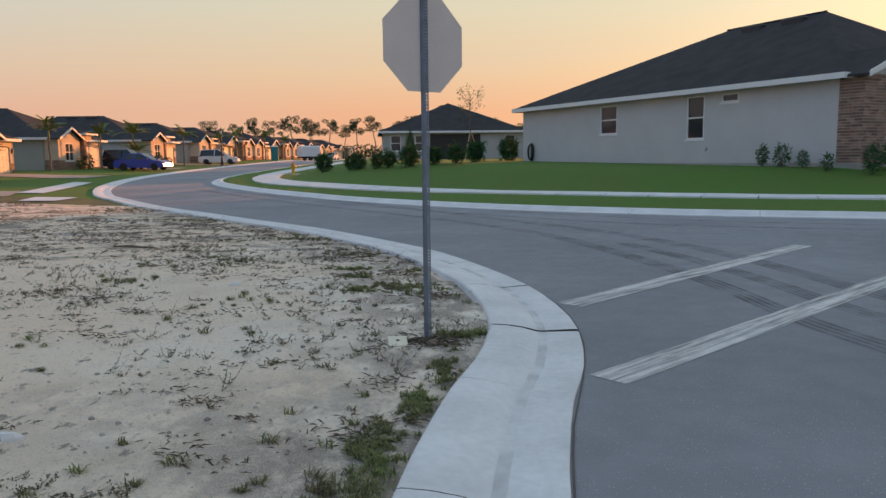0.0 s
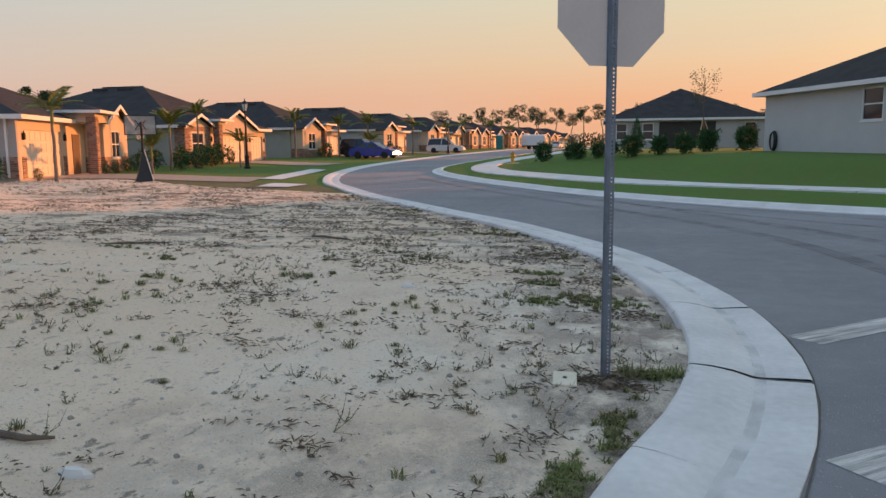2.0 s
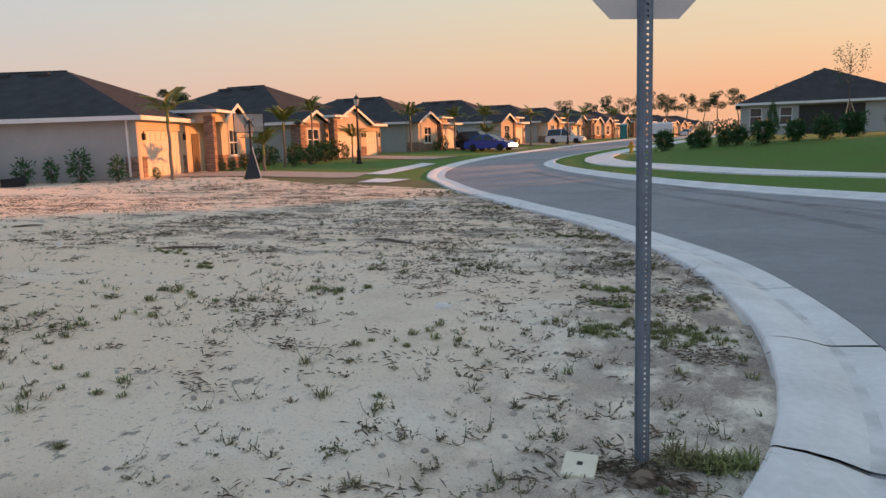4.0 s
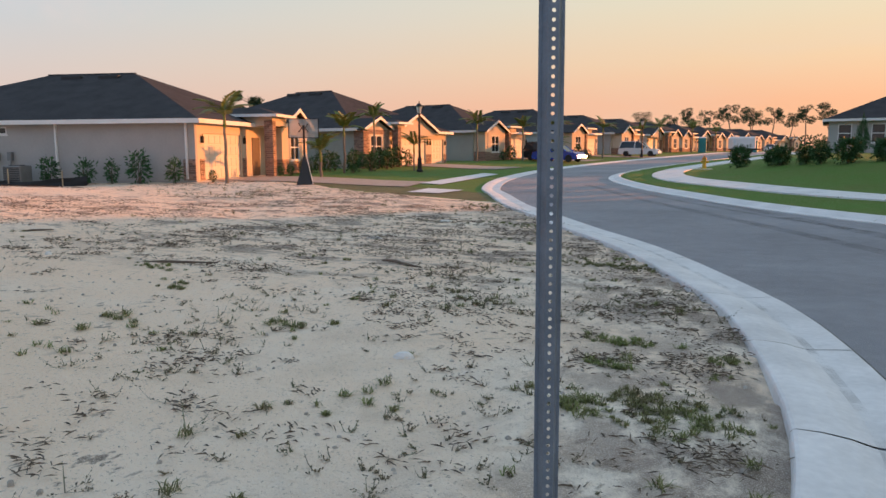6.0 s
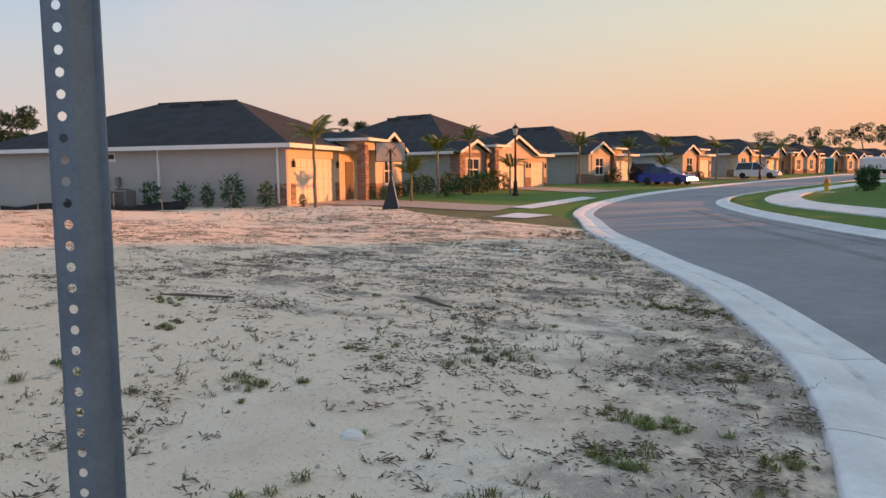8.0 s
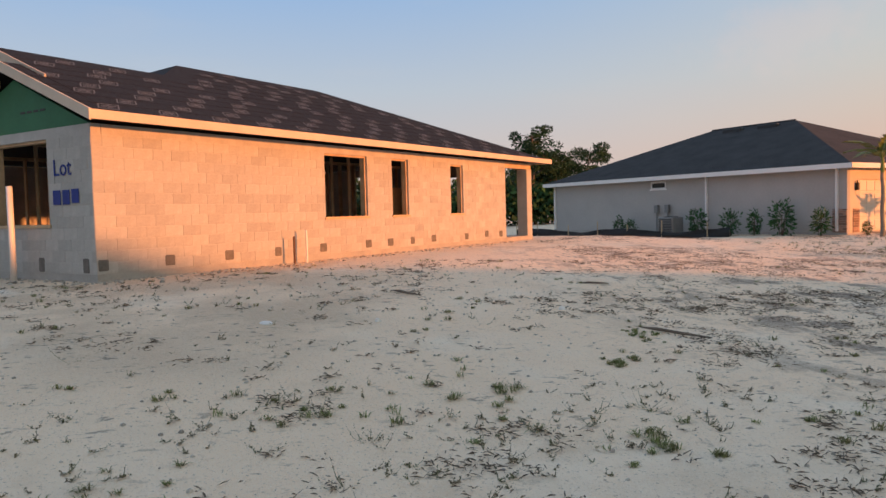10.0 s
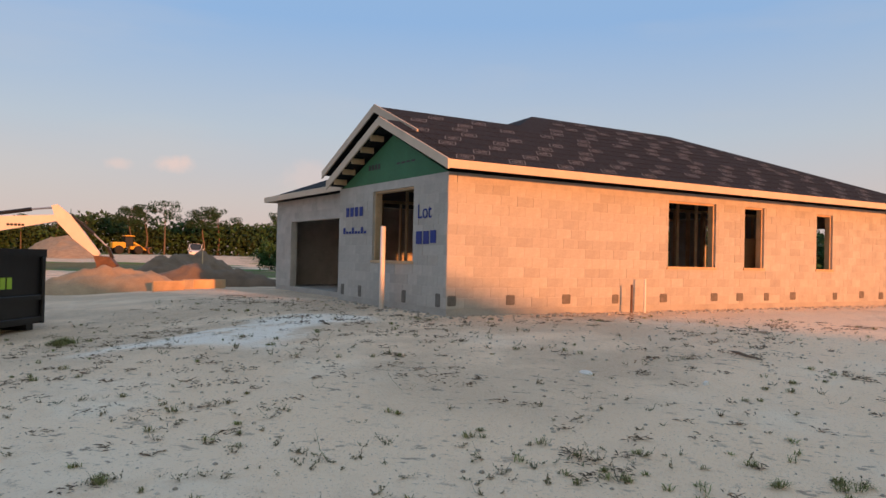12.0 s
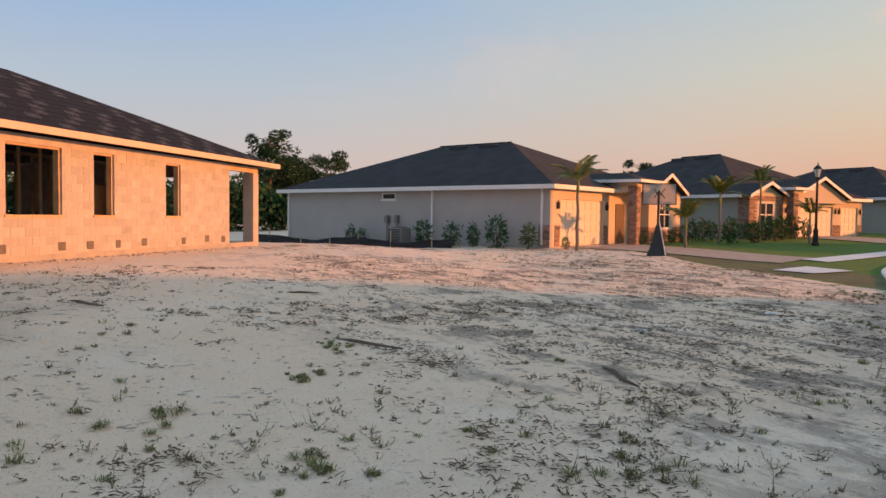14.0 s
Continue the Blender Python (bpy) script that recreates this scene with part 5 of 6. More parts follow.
grey_world = lambda x, y: (GREY_AT[0] + x * c - y * s, GREY_AT[1] + x * s + y * c)
for k, (lx, ly) in enumerate([(-0.9, 11.8), (-0.9, 11.0), (-0.9, 6.7), (-0.9, 4.9), (-0.9, 3.6), (-0.9, 2.3), (-0.7, 0.7), (0.2, -0.7), (5.6, -1.9), (6.8, -2.0), (9.0, -2.0), (10.4, -2.0), (11.8, -2.0), (12.6, -2.4), (13.8, -2.4)]):
    put_shrub(small_kinds[k % 4], grey_world(lx, ly), 61 * k, (1.3, 1.1, 1.7, 1.5, 1.4, 1.9, 1.5, 0.7, 0.8, 0.8, 1.0, 1.2, 1.5, 1.6, 1.5)[k], "young leafy shrub planted along the house wall", "shrubs by the grey house")
for k, (x, y) in enumerate([(-30.6, 44.2), (-30.5, 45.4), (-30.5, 46.6), (-30.3, 47.8), (-30.2, 49.0), (-29.4, 44.4), (-28.4, 44.0), (-27.6, 39.6), (-26.6, 38.2), (-27.4, 41.0), (-31.0, 65.4), (-31.0, 67.0), (-29.4, 79.5), (-29.2, 82), (-29.2, 45.6), (-28.2, 42.0)]):
    put_shrub(small_kinds[k % 4], (x, y), 37 * k, rp.uniform(1.2, 1.9), "bushy green planting before the house fronts", "shrubs by the houses")


def palm_frond(r, length):
    """An arching midrib with many narrow leaflets."""
    g = Geo()
    pts = [Vector((length * t, 0, length * (0.55 * t - 0.75 * t * t))) for t in np.linspace(0, 1, 9)]
    g.tube(pts, [0.018 - 0.0016 * i for i in range(9)], 4)
    for t in np.linspace(0.14, 1.0, 30):
        i = min(int(t * 8), 7)
        p = pts[i].lerp(pts[i + 1], t * 8 - i)
        tang = (pts[i + 1] - pts[i]).normalized()
        ll = length * 0.38 * (1 - 0.6 * abs(t - 0.45)) * r.uniform(0.85, 1.1)
        for sgn in (-1, 1):
            leaf_quad(g, p, tang * 0.6 + Vector((0, sgn, -0.25 + r.uniform(-0.15, 0.15))), ll, 0.05 * length / 1.4, Vector((0, 0, 1)))
    return g.mesh("frond", M["palm"])


FRONDS = [palm_frond(random.Random(k), L) for k, L in enumerate((1.2, 1.35))]


def palm_tree(at, tall, count, size=1.0, lean=0.0):
    z = height(*at)
    palm = thing("palm_tree", pose(*at, z, 0, lean, rp.uniform(0, 360)), "slender young palm tree with arching green fronds", "palm tree", "palm trees")
    part("trunk", Geo().tube([(0.02 * math.sin(i * 1.7), 0.02 * math.cos(i), tall * i / 8 - 0.1 * (i == 0)) for i in range(9)], [0.085 * size - 0.004 * i for i in range(9)], 8), "palm_bark", palm)
    part("crownshaft", Geo().lathe([(0.06 * size, tall - 0.5), (0.08 * size, tall - 0.35), (0.05 * size, tall + 0.05)], 8), "palm", palm)
    for k in range(count):
        f = new("frond", FRONDS[k % 2])
        f.parent = palm
        f.matrix_basis = pose(0, 0, tall - 0.02, 0, rp.uniform(-66, -10) if k else -75, 360 * k / count * 1.0 + rp.uniform(-15, 15)) @ Matrix.Diagonal((size, size, size, 1))
    return palm


for at, tall, n, sz in (((-24.8, 27.2), 2.9, 9, 1.0), ((-27.2, 38.2), 2.5, 10, 0.95), ((-28.6, 42.9), 3.3, 11, 0.85), ((-24.7, 33.3), 1.3, 12, 0.9), ((-26.4, 44.2), 1.6, 9, 0.8), ((-31.6, 61.6), 3.2, 11, 1.15), ((-30.2, 67.8), 3.0, 10, 1.0),
                        ((-29.0, 72.6), 1.5, 11, 1.1), ((-31.0, 77.0), 3.2, 10, 1.3), ((-27.4, 81.5), 3.2, 10, 1.2), ((-27.2, 94.0), 3.0, 9, 1.2), ((-27, 101), 3.4, 9, 1.2), ((-27, 118), 3.4, 9, 1.2), ((-26.5, 131), 3.2, 9, 1.2)):
    palm_tree(at, tall, n, sz)


def pine_meshes(seed, tall, spread, first, clumps, leaves=110, leaf=0.42):
    r = random.Random(seed)
    trunk = Geo().tube([(0.25 * math.sin(i * 0.8 + seed), 0.2 * math.cos(i * 0.9), tall * i / 10) for i in range(11)], [0.02 * tall * (1 - i / 12) for i in range(11)], 7)
    crown = Geo()
    for k in range(clumps):
        t = first + (1 - first) * (k + r.random()) / clumps
        a = r.uniform(0, 6.28)
        reach = spread * (0.35 + 0.65 * math.sin(min(1, (1.04 - t) / (1 - first) + 0.25) * 1.9)) * r.uniform(0.4, 1.0)
        base = Vector((0.25 * math.sin(t * 8 + seed), 0.2 * math.cos(t * 9), tall * (t - 0.06)))
        tip = base + Vector((reach * math.cos(a), reach * math.sin(a), reach * r.uniform(0.1, 0.5)))
        trunk.tube([base, base.lerp(tip, 0.5) + Vector((0, 0, 0.1 * reach)), tip], [0.006 * tall, 0.004 * tall, 0.002 * tall], 4)
        size = spread * r.uniform(0.2, 0.42)
        for _ in range(leaves):
            d = rand_dir(r)
            p = tip + Vector((d.x, d.y, d.z * 0.55)) * size * r.random() ** 0.4
            leaf_quad(crown, p, d + rand_dir(r) * 0.7, leaf * r.uniform(0.6, 1.3), leaf * 0.35, rand_dir(r))
    return trunk.mesh("trunk", M["bark"], True), crown.mesh("crown", M["pine"])


PINES = [pine_meshes(5, 11, 2.6, 0.55, 30, 170, 0.4), pine_meshes(9, 9, 2.4, 0.45, 28, 170, 0.4), pine_meshes(13, 10, 3.0, 0.6, 24, 170, 0.4), pine_meshes(21, 11, 2.5, 0.66, 13, 110, 0.42), pine_meshes(27, 10.5, 2.9, 0.7, 11, 120, 0.42)]


def pine_tree(at, k, size, label, z=None, kinds=(0, 1, 2)):
    t = thing("pine_tree", pose(*at, height(*at) - 0.2 if z is None else z, 0, 0, 71 * k) @ Matrix.Diagonal((size, size, size, 1)), label, "pine tree", "pine trees")
    for nm, me in zip(("trunk", "crown"), PINES[kinds[k % len(kinds)]]):
        new(nm, me).parent = t


for k, (x, y, sz) in enumerate([(-67.5, 25.0, 0.82), (-69.5, 27.6, 0.8), (-71, 31.6, 0.76), (-62, 64, 0.66), (-80, 22, 0.7)]):
    pine_tree((x, y), k, sz, "tall pine with clumped dark crown behind the houses")
for k, (px_, d) in enumerate([(0.0, 150), (0.06, 152), (0.11, 148), (0.19, 140), (0.22, 143), (0.255, 139), (0.29, 150), (0.33, 141), (0.36, 146), (0.4, 150), (0.47, 150), (0.62, 140), (0.75, 140), (0.9, 135), (1.05, 130)]):
    a = radians(228.5) - px_ * 0.62
    pine_tree((0.5 + d * math.cos(a), 7.4 + d * math.sin(a)), k, (0.62, 0.66, 0.6, 0.85, 0.82, 0.88, 0.66, 0.86, 0.8, 0.7, 0.8, 0.9, 0.8, 0.9, 0.9)[k], "tall slim pine standing over the scrub", None, (3, 4, 3, 2))
far_pines = [(-70, 262), (-58, 268), (-52, 270), (-44, 265), (-40, 280), (-33, 270), (-28, 262), (-23, 275), (-14, 268), (-9, 260), (-3, 275), (3, 266), (10, 270), (-75, 250), (20, 280), (30, 270), (-62, 255), (-48, 285)]
for k, (x, y) in enumerate(far_pines):
    pine_tree((x, y), k, 1.15 + 0.35 * ((k * 7) % 5) / 5, "distant tall pine against the dusk sky", 1.0, (3, 4))


def woods(name, line, tall, depth_, n, leaf, label, seed):
    """A far belt of scrub: many leaf clumps of uneven height."""
    r = random.Random(seed)
    ln = smooth_line(line, 4.0)
    s = along(ln)
    zs = land(ln[:, 0], ln[:, 1])[0]
    g = Geo()
    for k in range(n):
        t = r.uniform(0, s[-1])
        x, y = np.interp(t, s, ln[:, 0]), np.interp(t, s, ln[:, 1])
        top = tall * (0.72 + 0.42 * noise.noise((t * 0.09, seed, 0)) + 0.25 * noise.noise((t * 0.35, seed, 3)))
        h = top * r.random() ** 0.7
        o = r.uniform(-1, 1) * depth_
        d = rand_dir(r)
        leaf_quad(g, Vector((x + o, y + r.uniform(-1, 1) * depth_, float(np.interp(t, s, zs)) + h)), d, leaf * r.uniform(0.6, 1.6), leaf * 0.6, rand_dir(r))
    return tagged(part(name, g, "scrub", None, "", False, False), label, "woods", kind="stuff")


woods("woods", [(-60, -130), (-100, -112), (-118, -88), (-128, -60), (-130, -30), (-118, 0), (-104, 20), (-98, 40)], 7.4, 5.0, 80000, 0.7, "belt of dark scrub and low trees behind the site", 4)
woods("woods", [(-74, 8), (-70, 18), (-67, 28), (-66, 38)], 4.6, 2.5, 9000, 0.6, "dark green thicket between the houses", 9)
woods("woods", [(-90, 290), (-60, 285), (-20, 290), (20, 290), (60, 280), (110, 250)], 5.0, 5.0, 9000, 0.9, "distant dark tree belt behind the houses", 6)


def young_tree(at, tall):
    t = thing("young_tree", pose(*at, height(*at)), "slender staked young tree with a thin crown", "tree")
    r = random.Random(41)
    stem = Geo().tube([(0.05 * math.sin(i), 0, tall * i / 7 - 0.1 * (i == 0)) for i in range(8)], [0.05 - 0.005 * i for i in range(8)], 6)
    crown = Geo()
    for k in range(16):
        z = tall * r.uniform(0.55, 0.98)
        a = r.uniform(0, 6.28)
        tip = Vector((0.7 * math.cos(a), 0.7 * math.sin(a), z + 0.5)) * 1.0
        stem.tube([(0, 0, z - 0.2), tip], [0.014, 0.005], 4)
        for _ in range(26):
            d = rand_dir(r)
            leaf_quad(crown, tip + d * 0.35 * r.random(), d, 0.13, 0.05, rand_dir(r))
    part("trunk", stem, "bark", t)
    part("crown", crown, "leaf", t, "", False, False)
    for k in range(3):
        a = 2.1 * k
        part("stake", Geo().tube([(0.75 * math.cos(a), 0.75 * math.sin(a), -0.1), (0.06 * math.cos(a), 0.06 * math.sin(a), tall * 0.42)], 0.03, 6), "lumber", t)


young_tree((2.3, 53.0), 4.4)


# ---- building site ----
def heap(name, at, length, wide, tall, rot, mat, label, seed, lumps=0.35):
    """A heap of soil with an uneven top."""
    n, k = 40, 18
    c, s = math.cos(radians(rot)), math.sin(radians(rot))
    v, f = [], []
    for j in range(k + 1):
        for i in range(n + 1):
            u, w = -1 + 2 * i / n, -1 + 2 * j / k
            d = max(0.0, 1 - (abs(u) ** 2.6 + abs(w) ** 2) ** 0.62)
            x, y = u * length / 2, w * wide / 2
            h = tall * d ** 0.8 * (1 + lumps * noise.noise((x * 0.9 + seed, y * 0.9, seed)) + lumps * 0.6 * noise.noise((x * 2.8, y * 2.8, seed))) + 0.05 * noise.noise((x * 7, y * 7, seed)) * min(1, d * 4)
            wx, wy = at[0] + x * c - y * s, at[1] + x * s + y * c
            v.append((wx, wy, h - 0.06))
    z = land([p[0] for p in v], [p[1] for p in v])[0]
    v = [(p[0], p[1], p[2] + float(q)) for p, q in zip(v, z)]
    f = [(j * (n + 1) + i, j * (n + 1) + i + 1, (j + 1) * (n + 1) + i + 1, (j + 1) * (n + 1) + i) for j in range(k) for i in range(n)]
    return tagged(part(name, Geo().add(v, f), mat, None, "", True), label, "soil mound")


heap("soil_mound", (-0.02, 6.2), 0.7, 0.5, 0.06, 30, "soil_dark", "small mound of dark dug soil at the post foot", 31, 0.6)
heap("soil_mound", (-16.9, -8.9), 4.4, 2.2, 0.78, 149, "soil", "heap of freshly dug orange sandy soil", 2)
heap("soil_mound", (-20.4, -8.0), 5.6, 1.8, 0.72, 136, "soil_dark", "low berm of dark dug soil beside the house", 7, 0.5)
heap("soil_mound", (-29.8, -17.4), 3.4, 2.6, 0.95, 150, "soil_dark", "heap of dark soil on the site", 12, 0.5)
heap("soil_mound", (-40.0, -23.4), 5.6, 3.4, 1.25, 165, "soil_dark", "larger heap of brown soil and roots", 15, 0.5)
heap("soil_mound", (-72, -68), 30, 9.0, 2.4, 50, "soil", "long bank of pale sand far across the site", 19)


def dumpster(at, rot):
    z = height(*at)
    d = thing("roll_off_container", pose(*at, z, 0, 0, rot), "black steel rubbish container on timber blocks", "container")
    L, W, T = 4.6, 2.2, 1.52
    body = Geo()
    for x0, x1, y0, y1 in ((-L, 0, 0, 0.06), (-L, 0, W - 0.06, W), (-0.06, 0, 0.06, W - 0.06), (-L, -L + 0.06, 0.06, W - 0.06)):
        body.box(x0, x1, y0, y1, 0.16, T - 0.12)
    part("shell", body, "black_metal", d)
    part("floor", Geo().box(-L + 0.06, -0.06, 0.06, W - 0.06, 0.16, 0.24), "black_metal", d)
    part("top_rail", Geo().box(-L - 0.04, 0.04, -0.05, 0.08, T - 0.14, T).box(-L - 0.04, 0.04, W - 0.08, W + 0.05, T - 0.14, T).box(-0.09, 0.04, 0.08, W - 0.08, T - 0.14, T), "black_metal", d)
    for k in range(7):
        x = -0.16 - k * 0.72
        part("rib", Geo().chamfer(x - 0.06, x + 0.06, -0.09, 0.0, 0.2, T - 0.14, 0.015), "black_metal", d)
    for zz in (0.3, 0.62, 1.05):
        part("hinge", Geo().chamfer(0.0, 0.09, 0.02, 0.16, zz, zz + 0.2, 0.02), "black_metal", d)
    for y0 in (0.0, 0.68, W - 0.09):
        part("end_post", Geo().chamfer(0.0, 0.06, y0, y0 + 0.09, 0.16, T - 0.14, 0.012), "black_metal", d)
    for zz in (0.2, 0.6):
        part("end_rail", Geo().chamfer(0.0, 0.05, 0.09, W - 0.09, zz, zz + 0.09, 0.012), "black_metal", d)
    part("skid", Geo().box(-L, 0.02, 0.3, 0.5, 0.06, 0.16).box(-L, 0.02, W - 0.5, W - 0.3, 0.06, 0.16), "black_metal", d)
    part("rail", Geo().box(-L, 0.05, -0.07, 0.0, 0.16, 0.34), "black_metal", d)
    for k in range(3):
        part("number_bar", Geo().box(0.004, 0.012, W - 1.42 + k * 0.18, W - 1.29 + k * 0.18, 0.82, 1.02), "lime_paint", d)
    for k, x in enumerate((-0.5, -2.2, -4.0)):
        part("timber_block", Geo().chamfer(x - 0.15, x + 0.15, -0.1, W + 0.1, -0.12, 0.06, 0.01), "lumber", d, "pale timber block")
    r = random.Random(8)
    for k in range(7):
        g = Geo()
        for _ in range(1):
            s = r.uniform(0.12, 0.24)
            g.lathe([(s * 0.3, 0), (s, s * 0.5), (s * 0.8, s), (s * 0.2, s * 1.25)], 7)
        g.xform(pose(-0.7 - 0.42 * k, r.uniform(0.3, 0.9), T - 0.25, r.uniform(-30, 30), r.uniform(-30, 30), 0))
        part("rubbish", g, ("red_lens", "osb", "white_plastic")[k % 3], d)
    return d


dumpster((-8.04, -3.53), 106)


def excavator(at, rot):
    m = pose(*at, height(*at), 0, 0, rot)
    e = thing("excavator", m, "off-white mini excavator with its arm over the soil heap", "excavator")
    for y in (-0.75, 0.75):
        prof = [(-1.0, 0.1), (-0.8, 0.0), (0.8, 0.0), (1.0, 0.1), (1.08, 0.28), (0.95, 0.46), (-0.95, 0.46), (-1.08, 0.28)]
        part("track", Geo().prism(prof, y - 0.18, y + 0.18), "tyre", e)
    part("blade", Geo().prism([(1.35, 0.02), (1.42, 0.02), (1.5, 0.4), (1.4, 0.4)], -0.95, 0.95), "bone", e)
    part("turntable", Geo().lathe([(0.5, 0.44), (0.5, 0.62)], 16), "black_metal", e)
    part("house_body", Geo().chamfer(-1.2, 0.6, -0.8, 0.8, 0.62, 1.25, 0.12), "bone", e)
    cab = part("cab", Geo().chamfer(-0.6, 0.5, 0.0, 0.78, 1.25, 2.35, 0.08), "glass", e)
    part("cab_roof", Geo().chamfer(-0.68, 0.58, -0.05, 0.82, 2.35, 2.45, 0.04), "bone", cab)
    for x, y in ((-0.6, 0.0), (0.46, 0.0), (-0.6, 0.74), (0.46, 0.74)):
        part("pillar", Geo().box(x - 0.01, x + 0.06, y - 0.01, y + 0.06, 1.25, 2.36), "bone", cab)
    part("swing_post", Geo().box(0.6, 0.95, -0.35, -0.05, 0.62, 1.0), "black_metal", e)
    # boom: rises from the swing post, then runs level to the elbow
    boom = [(0.8, 0.85), (1.0, 0.8), (1.95, 1.72), (3.75, 2.12), (3.72, 2.3), (2.0, 2.2), (1.7, 2.08)]
    part("boom", Geo().prism(boom, -0.28, -0.1), "bone", e, "off-white boom")
    part("boom_cylinder", Geo().tube([(1.9, -0.19, 2.26), (3.0, -0.19, 2.45)], 0.06, 8), "black_metal", e)
    part("cylinder_rod", Geo().tube([(3.0, -0.19, 2.45), (3.6, -0.19, 2.52)], 0.03, 8), "rim", e)
    part("lift_cylinder", Geo().tube([(1.05, -0.19, 0.75), (2.1, -0.19, 1.75)], 0.06, 8), "black_metal", e)
    arm = [(3.55, 2.58), (3.72, 2.62), (4.1, 2.3), (4.95, 1.15), (4.85, 1.02), (4.15, 1.6), (3.7, 2.1)]
    part("arm", Geo().prism(arm, -0.27, -0.11), "bone", e, "off-white dipper arm")
    part("bucket_cylinder", Geo().tube([(4.1, -0.19, 2.3), (4.75, -0.19, 1.75)], 0.05, 8), "black_metal", e)
    part("cylinder_rod", Geo().tube([(4.75, -0.19, 1.75), (5.15, -0.19, 1.35)], 0.025, 8), "rim", e)
    part("linkage", Geo().prism([(5.1, 1.4), (5.2, 1.35), (5.35, 1.02), (5.25, 0.98)], -0.25, -0.13), "black_metal", e)
    bucket = [(4.8, 1.05), (5.3, 1.0), (5.42, 0.75), (5.3, 0.5), (5.0, 0.42), (4.55, 0.72), (4.75, 0.62), (5.0, 0.55), (5.2, 0.68)]
    part("bucket", Geo().prism([(4.8, 1.08), (5.25, 1.05), (5.45, 0.8), (5.35, 0.5), (5.05, 0.38), (4.6, 0.55), (4.9, 0.75)], -0.5, 0.12), "rust", e)
    for k in range(4):
        part("tooth", Geo().prism([(4.6, 0.56), (4.66, 0.62), (4.45, 0.58)], -0.48 + k * 0.17, -0.4 + k * 0.17), "rust", e)
    for k in range(5):
        part("label_bar", Geo().box(2.35 + k * 0.1, 2.43 + k * 0.1, -0.285, -0.281, 1.93, 2.0), "black_plastic", e)
    return e


excavator((-15.2, -14.3), 124)


def wheel(parent, x, y, r, w, z=None):
    t = part("wheel", Geo().lathe([(r * 0.6, -w / 2), (r * 0.92, -w / 2), (r, -w * 0.3), (r, w * 0.3), (r * 0.92, w / 2), (r * 0.6, w / 2)], 20).xform(pose(x, y, r if z is None else z, 90)), "tyre", parent)
    part("rim", Geo().lathe([(r * 0.62, -w * 0.45), (r * 0.3, -w * 0.35), (r * 0.3, w * 0.35), (r * 0.62, w * 0.45)], 14).xform(pose(x, y, r if z is None else z, 90)), "rim", t)


def wheel_loader(at, rot):
    e = thing("wheel_loader", pose(*at, height(*at), 0, 0, rot), "yellow wheel loader parked on the sand", "wheel loader")
    part("engine_hood", Geo().chamfer(-2.6, -0.5, -0.7, 0.7, 1.0, 1.95, 0.12), "yellow", e)
    part("front_frame", Geo().chamfer(0.2, 2.0, -0.6, 0.6, 0.8, 1.4, 0.1), "yellow", e)
    cab = part("cab", Geo().chamfer(-0.6, 0.7, -0.65, 0.65, 1.3, 2.9, 0.1), "glass", e)
    part("cab_roof", Geo().chamfer(-0.75, 0.85, -0.75, 0.75, 2.9, 3.05, 0.05), "yellow", cab)
    for y in (-0.45, 0.45):
        part("lift_arm", Geo().prism([(0.6, 1.9), (0.9, 2.0), (3.0, 0.7), (2.9, 0.5)], y - 0.1, y + 0.1), "yellow", e)
    part("bucket", Geo().prism([(2.9, 0.15), (4.0, 0.1), (3.1, 0.3), (3.0, 0.9), (3.5, 1.2), (2.9, 1.15), (2.75, 0.6)], -1.25, 1.25), "rust", e)
    for x in (-1.7, 1.4):
        for y in (-0.95, 0.95):
            wheel(e, x, y, 0.7, 0.5)


wheel_loader((-97, -80), 152)


